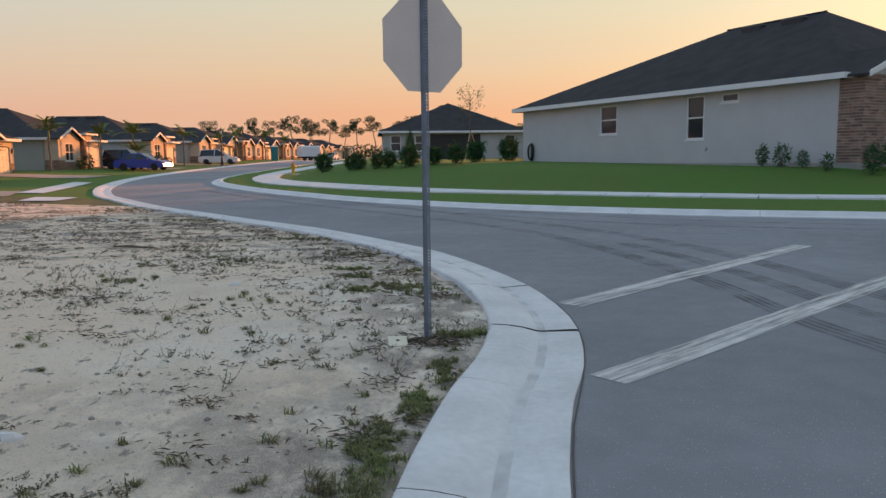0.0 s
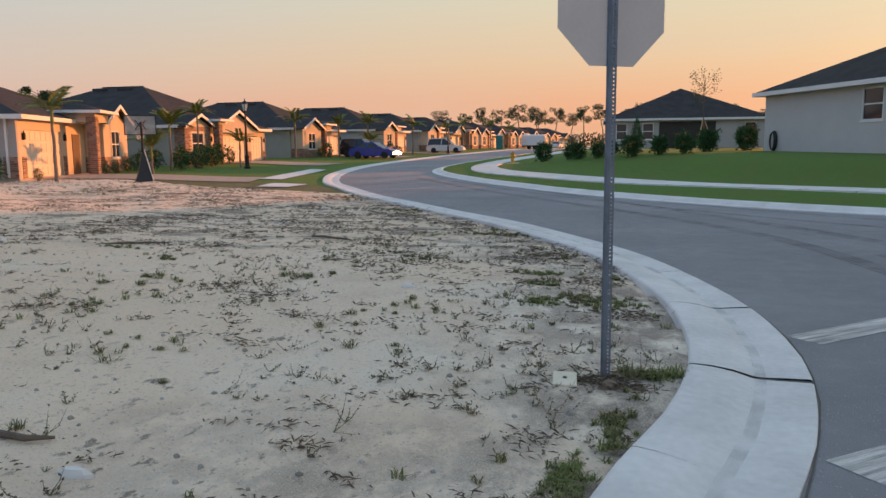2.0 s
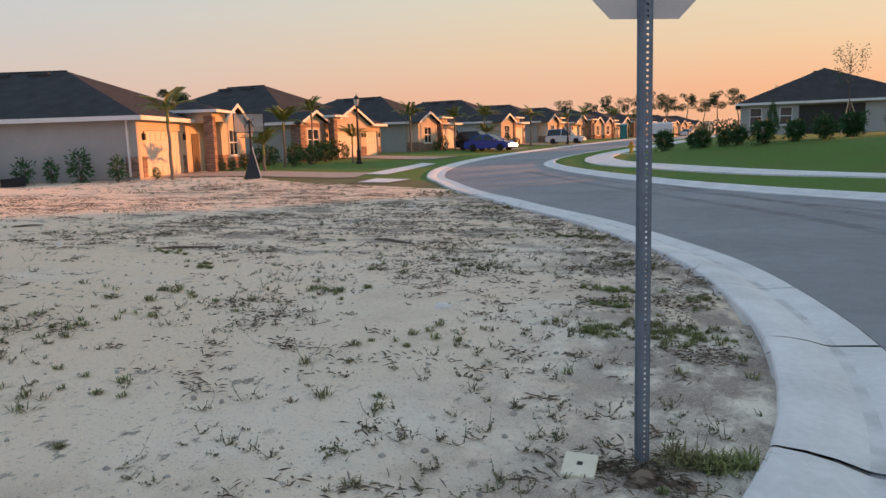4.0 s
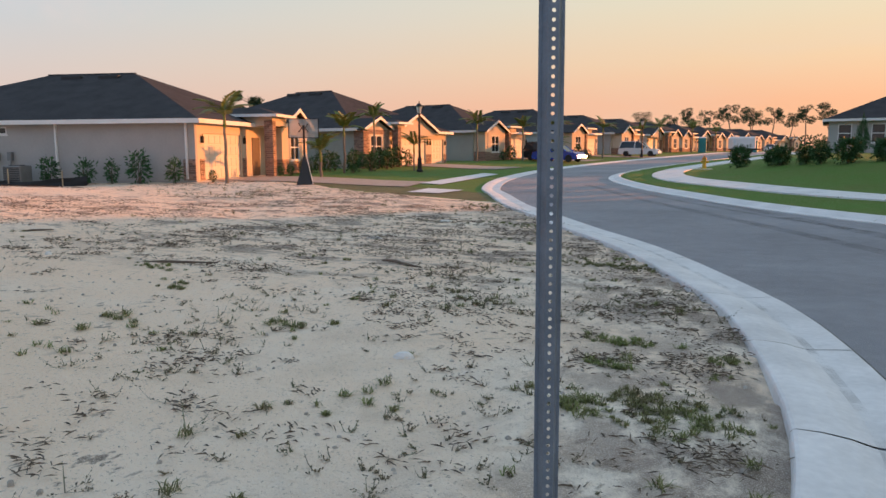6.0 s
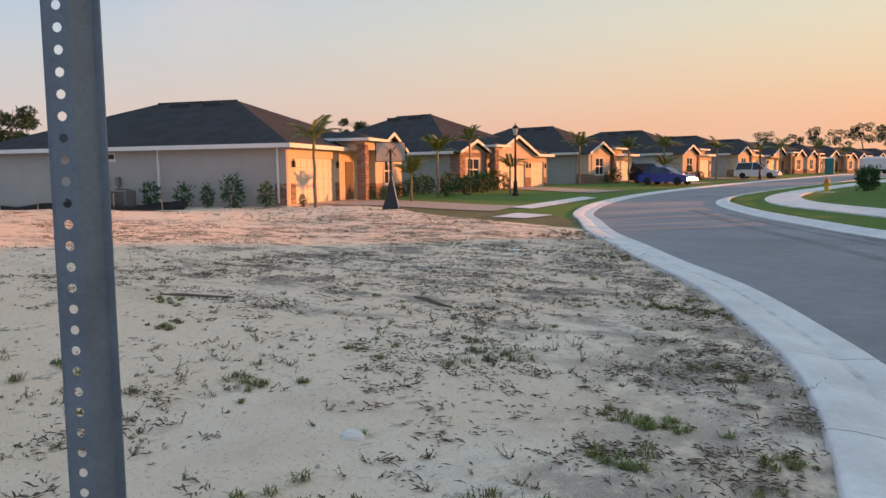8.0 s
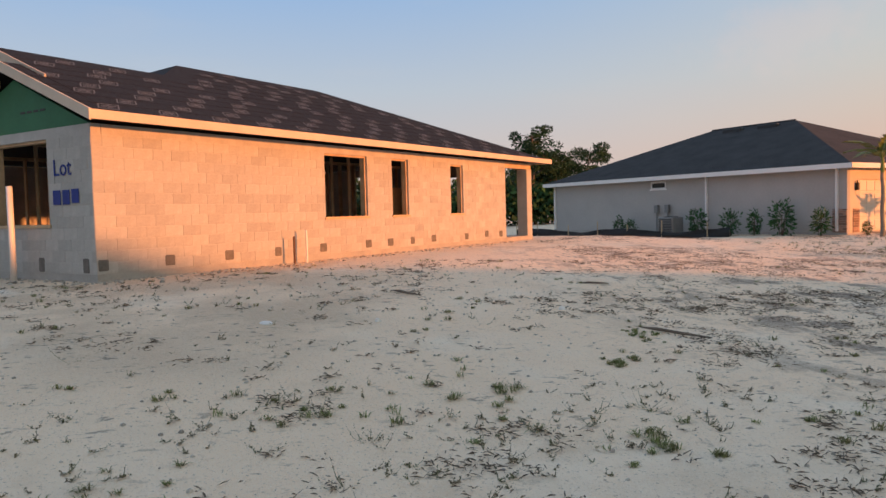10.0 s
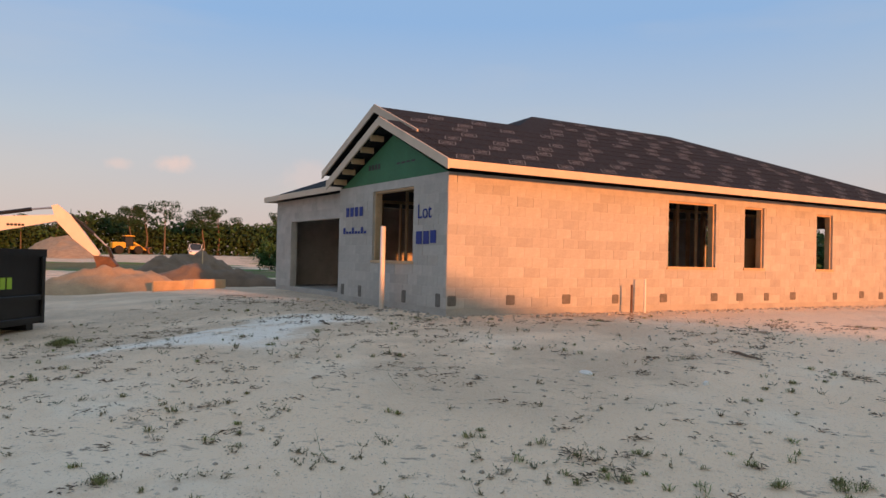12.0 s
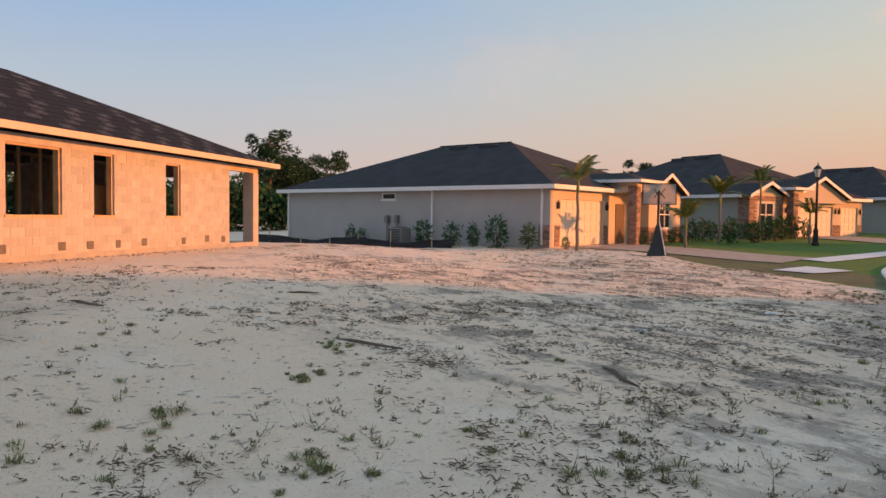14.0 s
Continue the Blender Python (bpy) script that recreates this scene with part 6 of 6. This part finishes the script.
def car(at, rot, paint, label, kind="sedan", group="parked cars"):
    """A car, its nose towards local +x."""
    c = thing("car", pose(*at, height(*at) + 0.05, 0, 0, rot), label, "car", group)
    top = 1.45 if kind == "sedan" else 1.72
    L = 2.3
    prof = [(-L, 0.32), (-L - 0.03, 0.6), (-L + 0.05, 0.92), (-1.5, 1.0), (0.95, 0.95), (1.9, 0.84), (L - 0.05, 0.68), (L, 0.35), (1.9, 0.24), (-1.9, 0.24)]
    rings = []
    for y, k, lift in ((-0.88, 0.985, 0.03), (-0.9, 1.0, 0), (0.9, 1.0, 0), (0.88, 0.985, 0.03)):
        rings.append([(x * k, y, z) for x, z in prof])
    part("body", Geo().rings(rings), paint, c)
    cab_prof = [(-1.75, 0.97), (-1.1, top), (0.15, top + 0.02), (1.05, 0.95)] if kind == "sedan" else [(-2.2, 0.97), (-2.0, top - 0.05), (0.1, top + 0.02), (1.05, 0.95)]
    gh = [[(x, s * (0.86 if z < 1 else 0.62), z) for x, z in cab_prof] for s in (-1, 1)]
    part("glazing", Geo().rings(gh), "glass", c)
    part("roof_panel", Geo().chamfer(cab_prof[1][0] + 0.03, cab_prof[2][0] - 0.03, -0.62, 0.62, top - 0.02, top + 0.05, 0.03), paint, c)
    for s in (-1, 1):
        for xa, za, xb, zb in ((cab_prof[0][0], 0.97, cab_prof[1][0], top), (cab_prof[2][0], top, 1.05, 0.95), (-0.45, 0.97, -0.4, top)):
            part("pillar", Geo().tube([(xa, s * 0.87, za), (xb, s * 0.635, zb)], 0.045, 5), paint, c)
        part("headlight", Geo().chamfer(L - 0.22, L - 0.02, s * 0.7 - 0.15, s * 0.7 + 0.15, 0.6, 0.74, 0.03), "glass", c)
        part("tail_light", Geo().chamfer(-L - 0.03, -L + 0.12, s * 0.7 - 0.15, s * 0.7 + 0.15, 0.7, 0.9, 0.03), "red_lens", c)
        part("mirror", Geo().chamfer(0.72, 0.9, s * 0.98 - 0.08, s * 0.98 + 0.08, 0.95, 1.1, 0.03), paint, c)
        for x in (-1.4, 1.4):
            wheel(c, x, s * 0.82, 0.33, 0.22)
    return c


car((-26.0, 66.6), -6, "blue_car", "blue four-door car parked in a driveway")
car((-28.4, 69.6), -4, "dark_car", "dark car parked by the house", "suv")
car((-26.2, 90.5), 4, "white_car", "white sport utility car parked in a driveway", "suv")
car((-22.3, 160), 84, "white_car", "white car parked far down the street")
car((-84, -57), 40, "white_car", "white pickup parked behind the soil heaps", "suv")


def white_trailer(at, rot):
    t = thing("trailer", pose(*at, height(*at) + 0.05, 0, 0, rot), "white box trailer parked by the kerb", "trailer")
    part("box", Geo().chamfer(-2.2, 1.5, -1.0, 1.0, 0.7, 2.5, 0.25), "white_car", t)
    part("chassis", Geo().box(-2.1, 2.1, -0.85, 0.85, 0.45, 0.7), "dark_car", t)
    part("tow_bar", Geo().tube([(2.1, 0, 0.55), (3.1, 0, 0.5)], 0.05, 6), "dark_car", t)
    for x in (-0.6, 0.5):
        for y in (-1.0, 1.0):
            wheel(t, x, y, 0.36, 0.25)


white_trailer((-21.4, 127.0), 40)


def portable_toilet(at, rot):
    p = thing("portable_toilet", pose(*at, height(*at), 0, 0, rot), "teal plastic portable toilet by the kerb", "portable toilet", "portable toilets")
    part("cabin", Geo().chamfer(-0.55, 0.55, -0.55, 0.55, 0.05, 2.15, 0.05), "teal", p)
    part("roof", Geo().rings([[(x, y, 2.15) for x, y in ((-0.58, -0.58), (0.58, -0.58), (0.58, 0.58), (-0.58, 0.58))], [(x, y, 2.32) for x, y in ((-0.4, -0.45), (0.4, -0.45), (0.4, 0.45), (-0.4, 0.45))]]), "white_plastic", p)
    part("door", Geo().chamfer(-0.38, 0.38, -0.585, -0.55, 0.15, 2.0, 0.02), "teal", p)


portable_toilet((-25.2, 116.5), 10)
portable_toilet((-22.6, 143), 0)
# timber form boards by the heap
for k, (x, y, r, l) in enumerate([(-17.3, -7.1, 168, 1.1), (-18.2, -7.1, 100, 0.35), (-18.8, -6.9, 150, 1.2)]):
    tagged(part("form_board", Geo().chamfer(-l / 2, l / 2, -0.04, 0.04, 0, 0.3, 0.008).xform(pose(x, y, height(x, y) - 0.02, 0, 0, r)), "lumber"), "raw timber form board on the sand", "board", "form boards")
x, y = -31.0, -16.2
tagged(part("survey_stake", Geo().chamfer(-0.03, 0.03, -0.02, 0.02, -0.1, 1.3, 0.008).xform(pose(x, y, height(x, y))), "lumber"), "pale survey stake in the sand", "stake")
put_shrub(hedge_kinds[1], (-45, -21), 20, 1.4, "yellow-green bush by the house corner", "site bushes")
put_shrub(hedge_kinds[2], (-47, -20.5), 140, 1.3, "yellow-green bush by the house corner", "site bushes")


# ---- beside the grey house ----
def silt_fence():
    f = thing("silt_fence", Matrix.Identity(4), "sagging black silt fence along the house side", "silt fence")
    pts = smooth_line([grey_world(-1.9, 19.5), grey_world(-1.6, 14), grey_world(-1.7, 9), grey_world(-1.5, 4.4)], 0.25)
    v, q = [], []
    for i, (x, y) in enumerate(pts):
        z = height(x, y)
        top = 0.36 + 0.1 * math.sin(i * 0.23) + 0.08 * noise.noise((i * 0.2, 3, 1))
        o = 0.05 * math.sin(i * 0.5)
        v += [(x + o, y, z - 0.05), (x - o * 0.5, y + o, z + top * 0.5), (x + o * 0.4, y, z + top)]
    q = [(3 * i + j, 3 * i + 3 + j, 3 * i + 4 + j, 3 * i + 1 + j) for i in range(len(pts) - 1) for j in (0, 1)]
    part("cloth", Geo().add(v, q), "silt", f)
    for i in range(0, len(pts), 9):
        x, y = pts[i]
        part("stake", Geo().box(x - 0.02, x + 0.02, y - 0.02, y + 0.02, height(x, y) - 0.1, height(x, y) + 0.75 + 0.1 * math.sin(i)), "lumber", f)


silt_fence()
x, y = grey_world(-1.0, 8.2)
ac = thing("air_conditioner", pose(x, y, height(x, y) + 0.05, 0, 0, GREY_ROT), "grey outdoor air conditioning unit by the wall", "air conditioner")
part("pad", Geo().box(-0.5, 0.5, -0.55, 0.55, -0.1, 0.06), "concrete", ac)
part("case", Geo().chamfer(-0.4, 0.4, -0.45, 0.45, 0.06, 0.9, 0.04), "ac_grey", ac)
part("grille", Geo().lathe([(0.34, 0.9), (0.34, 0.93), (0.05, 0.94)], 16), "black_metal", ac)
for k in range(9):
    part("louvre", Geo().box(-0.42, -0.4, -0.4, 0.4, 0.14 + k * 0.08, 0.17 + k * 0.08), "black_metal", ac)
for ly, t in ((9.9, 1.45), (9.2, 1.45)):
    x, y = grey_world(-0.12, ly)
    tagged(part("meter_box", Geo().chamfer(-0.1, 0.1, -0.12, 0.12, t - 0.3, t + 0.1, 0.02).tube([(0, 0, -0.1), (0, 0, t - 0.3)], 0.035, 8).xform(pose(x, y, height(x, y), 0, 0, GREY_ROT)), "ac_grey"), "grey electric meter box on a conduit", "meter box", "meter boxes")
x, y = PALE_AT[0] - 0.454 * 18.45 - 0.14 * 0.891, PALE_AT[1] + 0.891 * 18.45 - 0.14 * 0.454
hose = Geo()
for k in range(5):
    hose.tube([(0.03 * k - 0.06, (0.19 + 0.02 * k) * math.cos(a), 0.62 + (0.42 + 0.02 * k) * math.sin(a)) for a in np.linspace(0, 2 * math.pi, 19)], 0.02, 5)
tagged(part("garden_hose", hose.xform(pose(x, y, 1.2, 0, 0, PALE_ROT)), "black_plastic"), "black garden hose coiled on the wall", "hose")


# ---- litter and plants of the sandy lot ----
def on_lot(x, y, lift=0.0, rot=0.0, rx=0.0, ry=0.0):
    return pose(x, y, height(x, y) + lift, rx, ry, rot)


plate = thing("sign_base_plate", on_lot(-0.36, 6.12, 0.02, 8, 14, 2), "cream square plate with a dark hole lying in the sand", "plate")
part("sheet", Geo().chamfer(-0.078, 0.078, -0.085, 0.085, 0, 0.014, 0.004), "cream", plate)
part("hole", Geo().chamfer(-0.014, 0.014, -0.008, 0.02, 0.01, 0.0165, 0.003), "black_plastic", plate)
for x, y, sx, sy, r in ((-2.4, 8.82, 0.16, 0.09, 20), (-2.33, 4.0, 0.2, 0.07, 5), (-7.3, 14.9, 0.3, 0.12, 30), (-8.0, 18.4, 0.35, 0.14, 60), (-8.05, 6.2, 0.22, 0.13, 50), (-8.25, 7.5, 0.1, 0.07, 10), (-0.25, 5.55, 0.06, 0.05, 0), (-9.3, 10.1, 0.12, 0.09, 0)):
    g = Geo()
    ring = 9
    rr = random.Random(int(x * 100))
    g.rings([[(sx / 2 * k * math.cos(6.283 * j / ring) * rr.uniform(0.8, 1.15), sy / 2 * k * math.sin(6.283 * j / ring) * rr.uniform(0.8, 1.15), z) for j in range(ring)] for k, z in ((1, -0.01), (0.95, 0.018), (0.6, 0.04), (0.2, 0.035))])
    tagged(part("scrap", g.xform(on_lot(x, y, 0, r)), "white_plastic" if sx != 0.06 else "stone"), "small pale scrap lying on the sand", "litter", "litter")
for x, y, l, r in ((-2.9, 4.2, 0.42, 12), (-10.4, 1.6, 0.65, 40), (-7.6, 10.9, 1.1, 28), (-5.1, 12.6, 0.9, -20), (-12.0, 11.5, 0.5, 70), (-10.5, 8.0, 0.9, 25)):
    g = Geo().tube([(-l / 2, 0, 0.015), (-l / 5, 0.02, 0.03), (l / 5, -0.02, 0.025), (l / 2, 0.03, 0.012)], [0.012, 0.02, 0.018, 0.008], 6)
    tagged(part("stick", g.xform(on_lot(x, y, 0, r)), "bark"), "dead dry stick lying on the sand", "stick", "sticks")


def scatter(n, seed, box, density):
    r = random.Random(seed)
    x0, x1, y0, y1 = box
    pts = []
    while len(pts) < n:
        x, y = r.uniform(x0, x1), r.uniform(y0, y1)
        if r.random() < density(x, y):
            pts.append((x, y))
    xs, ys = np.array([p[0] for p in pts]), np.array([p[1] for p in pts])
    z, kind, dl, dr = land(xs, ys)
    inside = box_distance(xs, ys, *BLOCK_AT, BLOCK_ROT, -11.4, 0.3, -0.3, 17.8) > 0.3
    return [(x, y, h, r) for x, y, h, k, d, i in zip(xs, ys, z, kind, dl, inside) if k == 0 and d < -0.05 and i]


def forb(g, r, p, size):
    """A small straggling weed: thin stems that spread low and rise at the tip, set with tiny leaves."""
    lead = r.uniform(0, 6.28)
    for _ in range(r.randint(3, 6)):
        a = lead + r.gauss(0, 1.1)
        reach = size * r.uniform(0.5, 1.3)
        d = Vector((math.cos(a), math.sin(a), 0))
        mid = p + d * reach * 0.55 + Vector((0, 0, reach * r.uniform(0.05, 0.3)))
        tip = mid + d * reach * 0.4 + Vector((0, 0, reach * r.uniform(0.1, 0.7)))
        s = Vector((-d.y, d.x, 0)) * 0.0028
        g.add([p - s, p + s, mid + s, mid - s, tip], [(0, 1, 2, 3), (3, 2, 4)])
        for k in range(r.randint(5, 9)):
            t = r.uniform(0.15, 1.0)
            q = p.lerp(mid, t * 2) if t < 0.5 else mid.lerp(tip, t * 2 - 1)
            ll = min(0.017, size * 0.24) * r.uniform(0.6, 1.3)
            leaf_quad(g, q, rand_dir(r, -0.2), ll, ll * r.uniform(0.4, 0.65), rand_dir(r))


def tuft(g, r, p, size, blades):
    for _ in range(blades):
        d = Vector((r.uniform(-1, 1), r.uniform(-1, 1), r.uniform(0.25, 1.3))).normalized()
        b = p + Vector((r.uniform(-1, 1), r.uniform(-1, 1), 0)) * size * 0.5
        s = d.cross(Vector((0, 0, 1))).normalized() * 0.0035
        mid = b + d * size * 0.6
        tip = mid + (d + Vector((d.x, d.y, -0.7))) * size * 0.35
        g.add([b - s, b + s, mid + s * 0.8, tip, mid - s * 0.8], [(0, 1, 2, 4), (4, 2, 3)])


def litter_patch(g, r, p, size):
    """A flat crumbly mat of dead roots and bark."""
    for _ in range(r.randint(10, 22)):
        a = r.uniform(0, 6.28)
        q = p + Vector((r.gauss(0, 0.45) * size, r.gauss(0, 0.28) * size, 0.004 + 0.012 * r.random()))
        l, w = r.uniform(0.02, 0.09), r.uniform(0.0016, 0.005)
        d, s = Vector((math.cos(a), math.sin(a), r.uniform(-0.15, 0.3))) * l, Vector((-math.sin(a), math.cos(a), 0)) * w
        g.add([q - s, q + d * 0.5 - s * 1.2 + Vector((0, 0, 0.008)), q + d, q + s], [(0, 1, 2, 3)])


def patchy(x, y, k, s, cut_):
    return 1.0 if noise.noise((x * s, y * s, k)) > cut_ else 0.12


BOX = (-16, 0.5, -4, 20.5)
near_fade = lambda x, y: 1.0 if y < 13 else 0.5
green, tufts, dead = Geo(), Geo(), Geo()
for x, y, z, r in scatter(2000, 21, BOX, lambda x, y: patchy(x, y, 2, 0.55, 0.0) * (0.2 if x < -5.5 else 0.5 if y < 6 and x < -2.5 else 1.0) * near_fade(x, y)):
    forb(green, r, Vector((x, y, z)), r.uniform(0.03, 0.1) if r.random() < 0.9 else r.uniform(0.12, 0.26))
for x, y, z, r in scatter(560, 22, BOX, lambda x, y: patchy(x, y, 7, 0.7, 0.1) * (0.3 if x < -6 else 1.0)):
    tuft(tufts, r, Vector((x, y, z)), r.uniform(0.04, 0.09), r.randint(12, 34))
# thick grass by the post and along the kerb, and green patches beside it
for cx, cy, rx_, ry_, n, h in ((0.14, 6.4, 0.2, 0.16, 26, 0.09), (-0.46, 8.75, 0.55, 0.35, 90, 0.055), (-0.95, 8.6, 0.15, 0.2, 14, 0.07), (-1.18, 10.27, 0.4, 0.15, 26, 0.06), (-1.0, 9.5, 0.2, 0.12, 12, 0.06), (-0.3, 10.1, 0.3, 0.2, 16, 0.05),
                             (-2.62, 14.25, 0.9, 0.4, 70, 0.05), (-6.1, 18.9, 1.4, 0.5, 80, 0.05), (-9.2, 23.8, 1.6, 1.2, 120, 0.05), (0.02, 5.4, 0.13, 0.4, 34, 0.05), (-0.18, 4.6, 0.13, 0.4, 46, 0.05), (-0.36, 3.9, 0.13, 0.35, 46, 0.06),
                             (-0.5, 3.35, 0.2, 0.2, 26, 0.07), (-1.2, 2.95, 0.7, 0.12, 40, 0.06), (-6.2, 9.65, 0.2, 0.15, 10, 0.06), (-7.5, 10.5, 0.45, 0.2, 22, 0.05), (-6.35, 9.9, 0.12, 0.1, 5, 0.05), (-8.6, -2.0, 0.35, 0.3, 26, 0.14), (-3.9, 9.1, 0.2, 0.15, 7, 0.08)):
    r = random.Random(int(cx * 31 + cy * 17))
    for _ in range(n):
        x, y = cx + r.gauss(0, 0.5) * rx_, cy + r.gauss(0, 0.5) * ry_
        if land(x, y)[2][0] > -0.03:
            continue
        tuft(tufts, r, Vector((x, y, height(x, y))), h * r.uniform(0.6, 1.3), 26)
for x, y, z, r in scatter(1500, 23, BOX, lambda x, y: patchy(x, y, 11, 0.45, 0.02) * (1.0 if 9 < y < 19 and x > -11 else 0.35)):
    litter_patch(dead, r, Vector((x, y, z)), r.uniform(0.1, 0.3))
for cx, cy, n, s in ((-7.0, 11.3, 26, 0.9), (-4.6, 14.2, 26, 1.1), (-6.2, 14.9, 22, 1.2), (-8.5, 16.5, 26, 1.5), (-5.8, 17.4, 22, 1.2), (-11, 19, 30, 2.0), (-13.5, 21.5, 30, 2.2), (0.12, 6.1, 14, 0.25), (-0.14, 6.2, 16, 0.16), (-0.1, 9.9, 34, 0.45), (-0.9, 12.0, 34, 0.6), (-1.8, 13.6, 30, 0.7), (0.1, 8.2, 24, 0.3), (-0.05, 5.0, 30, 0.35), (-0.25, 4.1, 26, 0.35), (-3.6, 7.9, 10, 0.3), (-3.1, 15.6, 26, 0.9), (-8.2, 13.2, 24, 1.1), (-10.5, 15.2, 24, 1.2)):
    r = random.Random(int(cx * 13 + cy * 7))
    for _ in range(n):
        x, y = cx + r.gauss(0, 0.6) * s, cy + r.gauss(0, 0.35) * s
        if land(x, y)[2][0] < -0.3:
            litter_patch(dead, r, Vector((x, y, height(x, y) + 0.004)), r.uniform(0.15, 0.4))
far_box = (-27, -5, 13, 29)
for x, y, z, r in scatter(1500, 27, far_box, lambda x, y: patchy(x, y, 14, 0.3, 0.0) * (1.0 if x > -20 else 0.5)):
    litter_patch(dead, r, Vector((x, y, z + 0.03)), r.uniform(0.25, 0.6))
for x, y, z, r in scatter(260, 28, (-24, -8, 21, 29), lambda x, y: patchy(x, y, 17, 0.3, 0.0)):
    tuft(tufts, r, Vector((x, y, z)), r.uniform(0.06, 0.14), 18)
blades = Geo()
rl = random.Random(77)
lx, ly = [], []
while len(lx) < 30000:
    lx.append(rl.uniform(-12, 22))
    ly.append(rl.uniform(12, 50))
lz, lk, ldl, ldr = land(lx, ly)
wd = np.abs(side_distance(np.array(lx), np.array(ly), WALK))
for x, y, z, k, d, w in zip(lx, ly, lz, lk, ldr, wd):
    if k == 1 and 0.15 < d < 11 and w > 0.84:
        tuft(blades, rl, Vector((x, y, z - 0.01)), rl.uniform(0.025, 0.05), 5)
tagged(part("lawn_blades", blades, "lawn_blade", None, "", False, False), "short green blades over the mown lawn", "grass", kind="stuff")
tagged(part("weeds", green, "weed", None, "", False, False), "sparse small weeds over the sandy lot", "weeds", kind="stuff")
tagged(part("grass_tufts", tufts, "grass_tuft", None, "", False, False), "short grass tufts on sand and along the kerb", "grass", kind="stuff")
tagged(part("dead_litter", dead, "dry", None, "", False, False), "dark dead roots and bark on the sand", "plant litter", kind="stuff")
pebbles = Geo()
for x, y, z, r in scatter(2200, 25, BOX, lambda x, y: 1.0 if y < 12 else 0.3):
    s = r.uniform(0.006, 0.022)
    pebbles.rings([[(x + s * k * math.cos(1.571 * j + s * 90), y + s * k * math.sin(1.571 * j + s * 90), z + h * s) for j in range(4)] for k, h in ((1, -0.3), (0.9, 0.4), (0.4, 0.8))])
rb = random.Random(55)
for k in range(420):
    ly = rb.uniform(-0.3, 15.2)
    q = BH.matrix_world @ Vector((0.05 + abs(rb.gauss(0, 0.35)), ly, 0)) if k % 4 else BH.matrix_world @ Vector((rb.uniform(-5.2, 0.2), -0.05 - abs(rb.gauss(0, 0.3)), 0))
    s = rb.uniform(0.012, 0.05)
    z = height(q.x, q.y)
    pebbles.rings([[(q.x + s * c_ * math.cos(1.571 * j + k), q.y + s * c_ * math.sin(1.571 * j + k), z + h * s) for j in range(4)] for c_, h in ((1, -0.3), (0.9, 0.4), (0.4, 0.8))])
tagged(part("pebbles", pebbles, "stone", None, "", False, False), "scattered small pale stones on sand", "pebbles", kind="stuff")
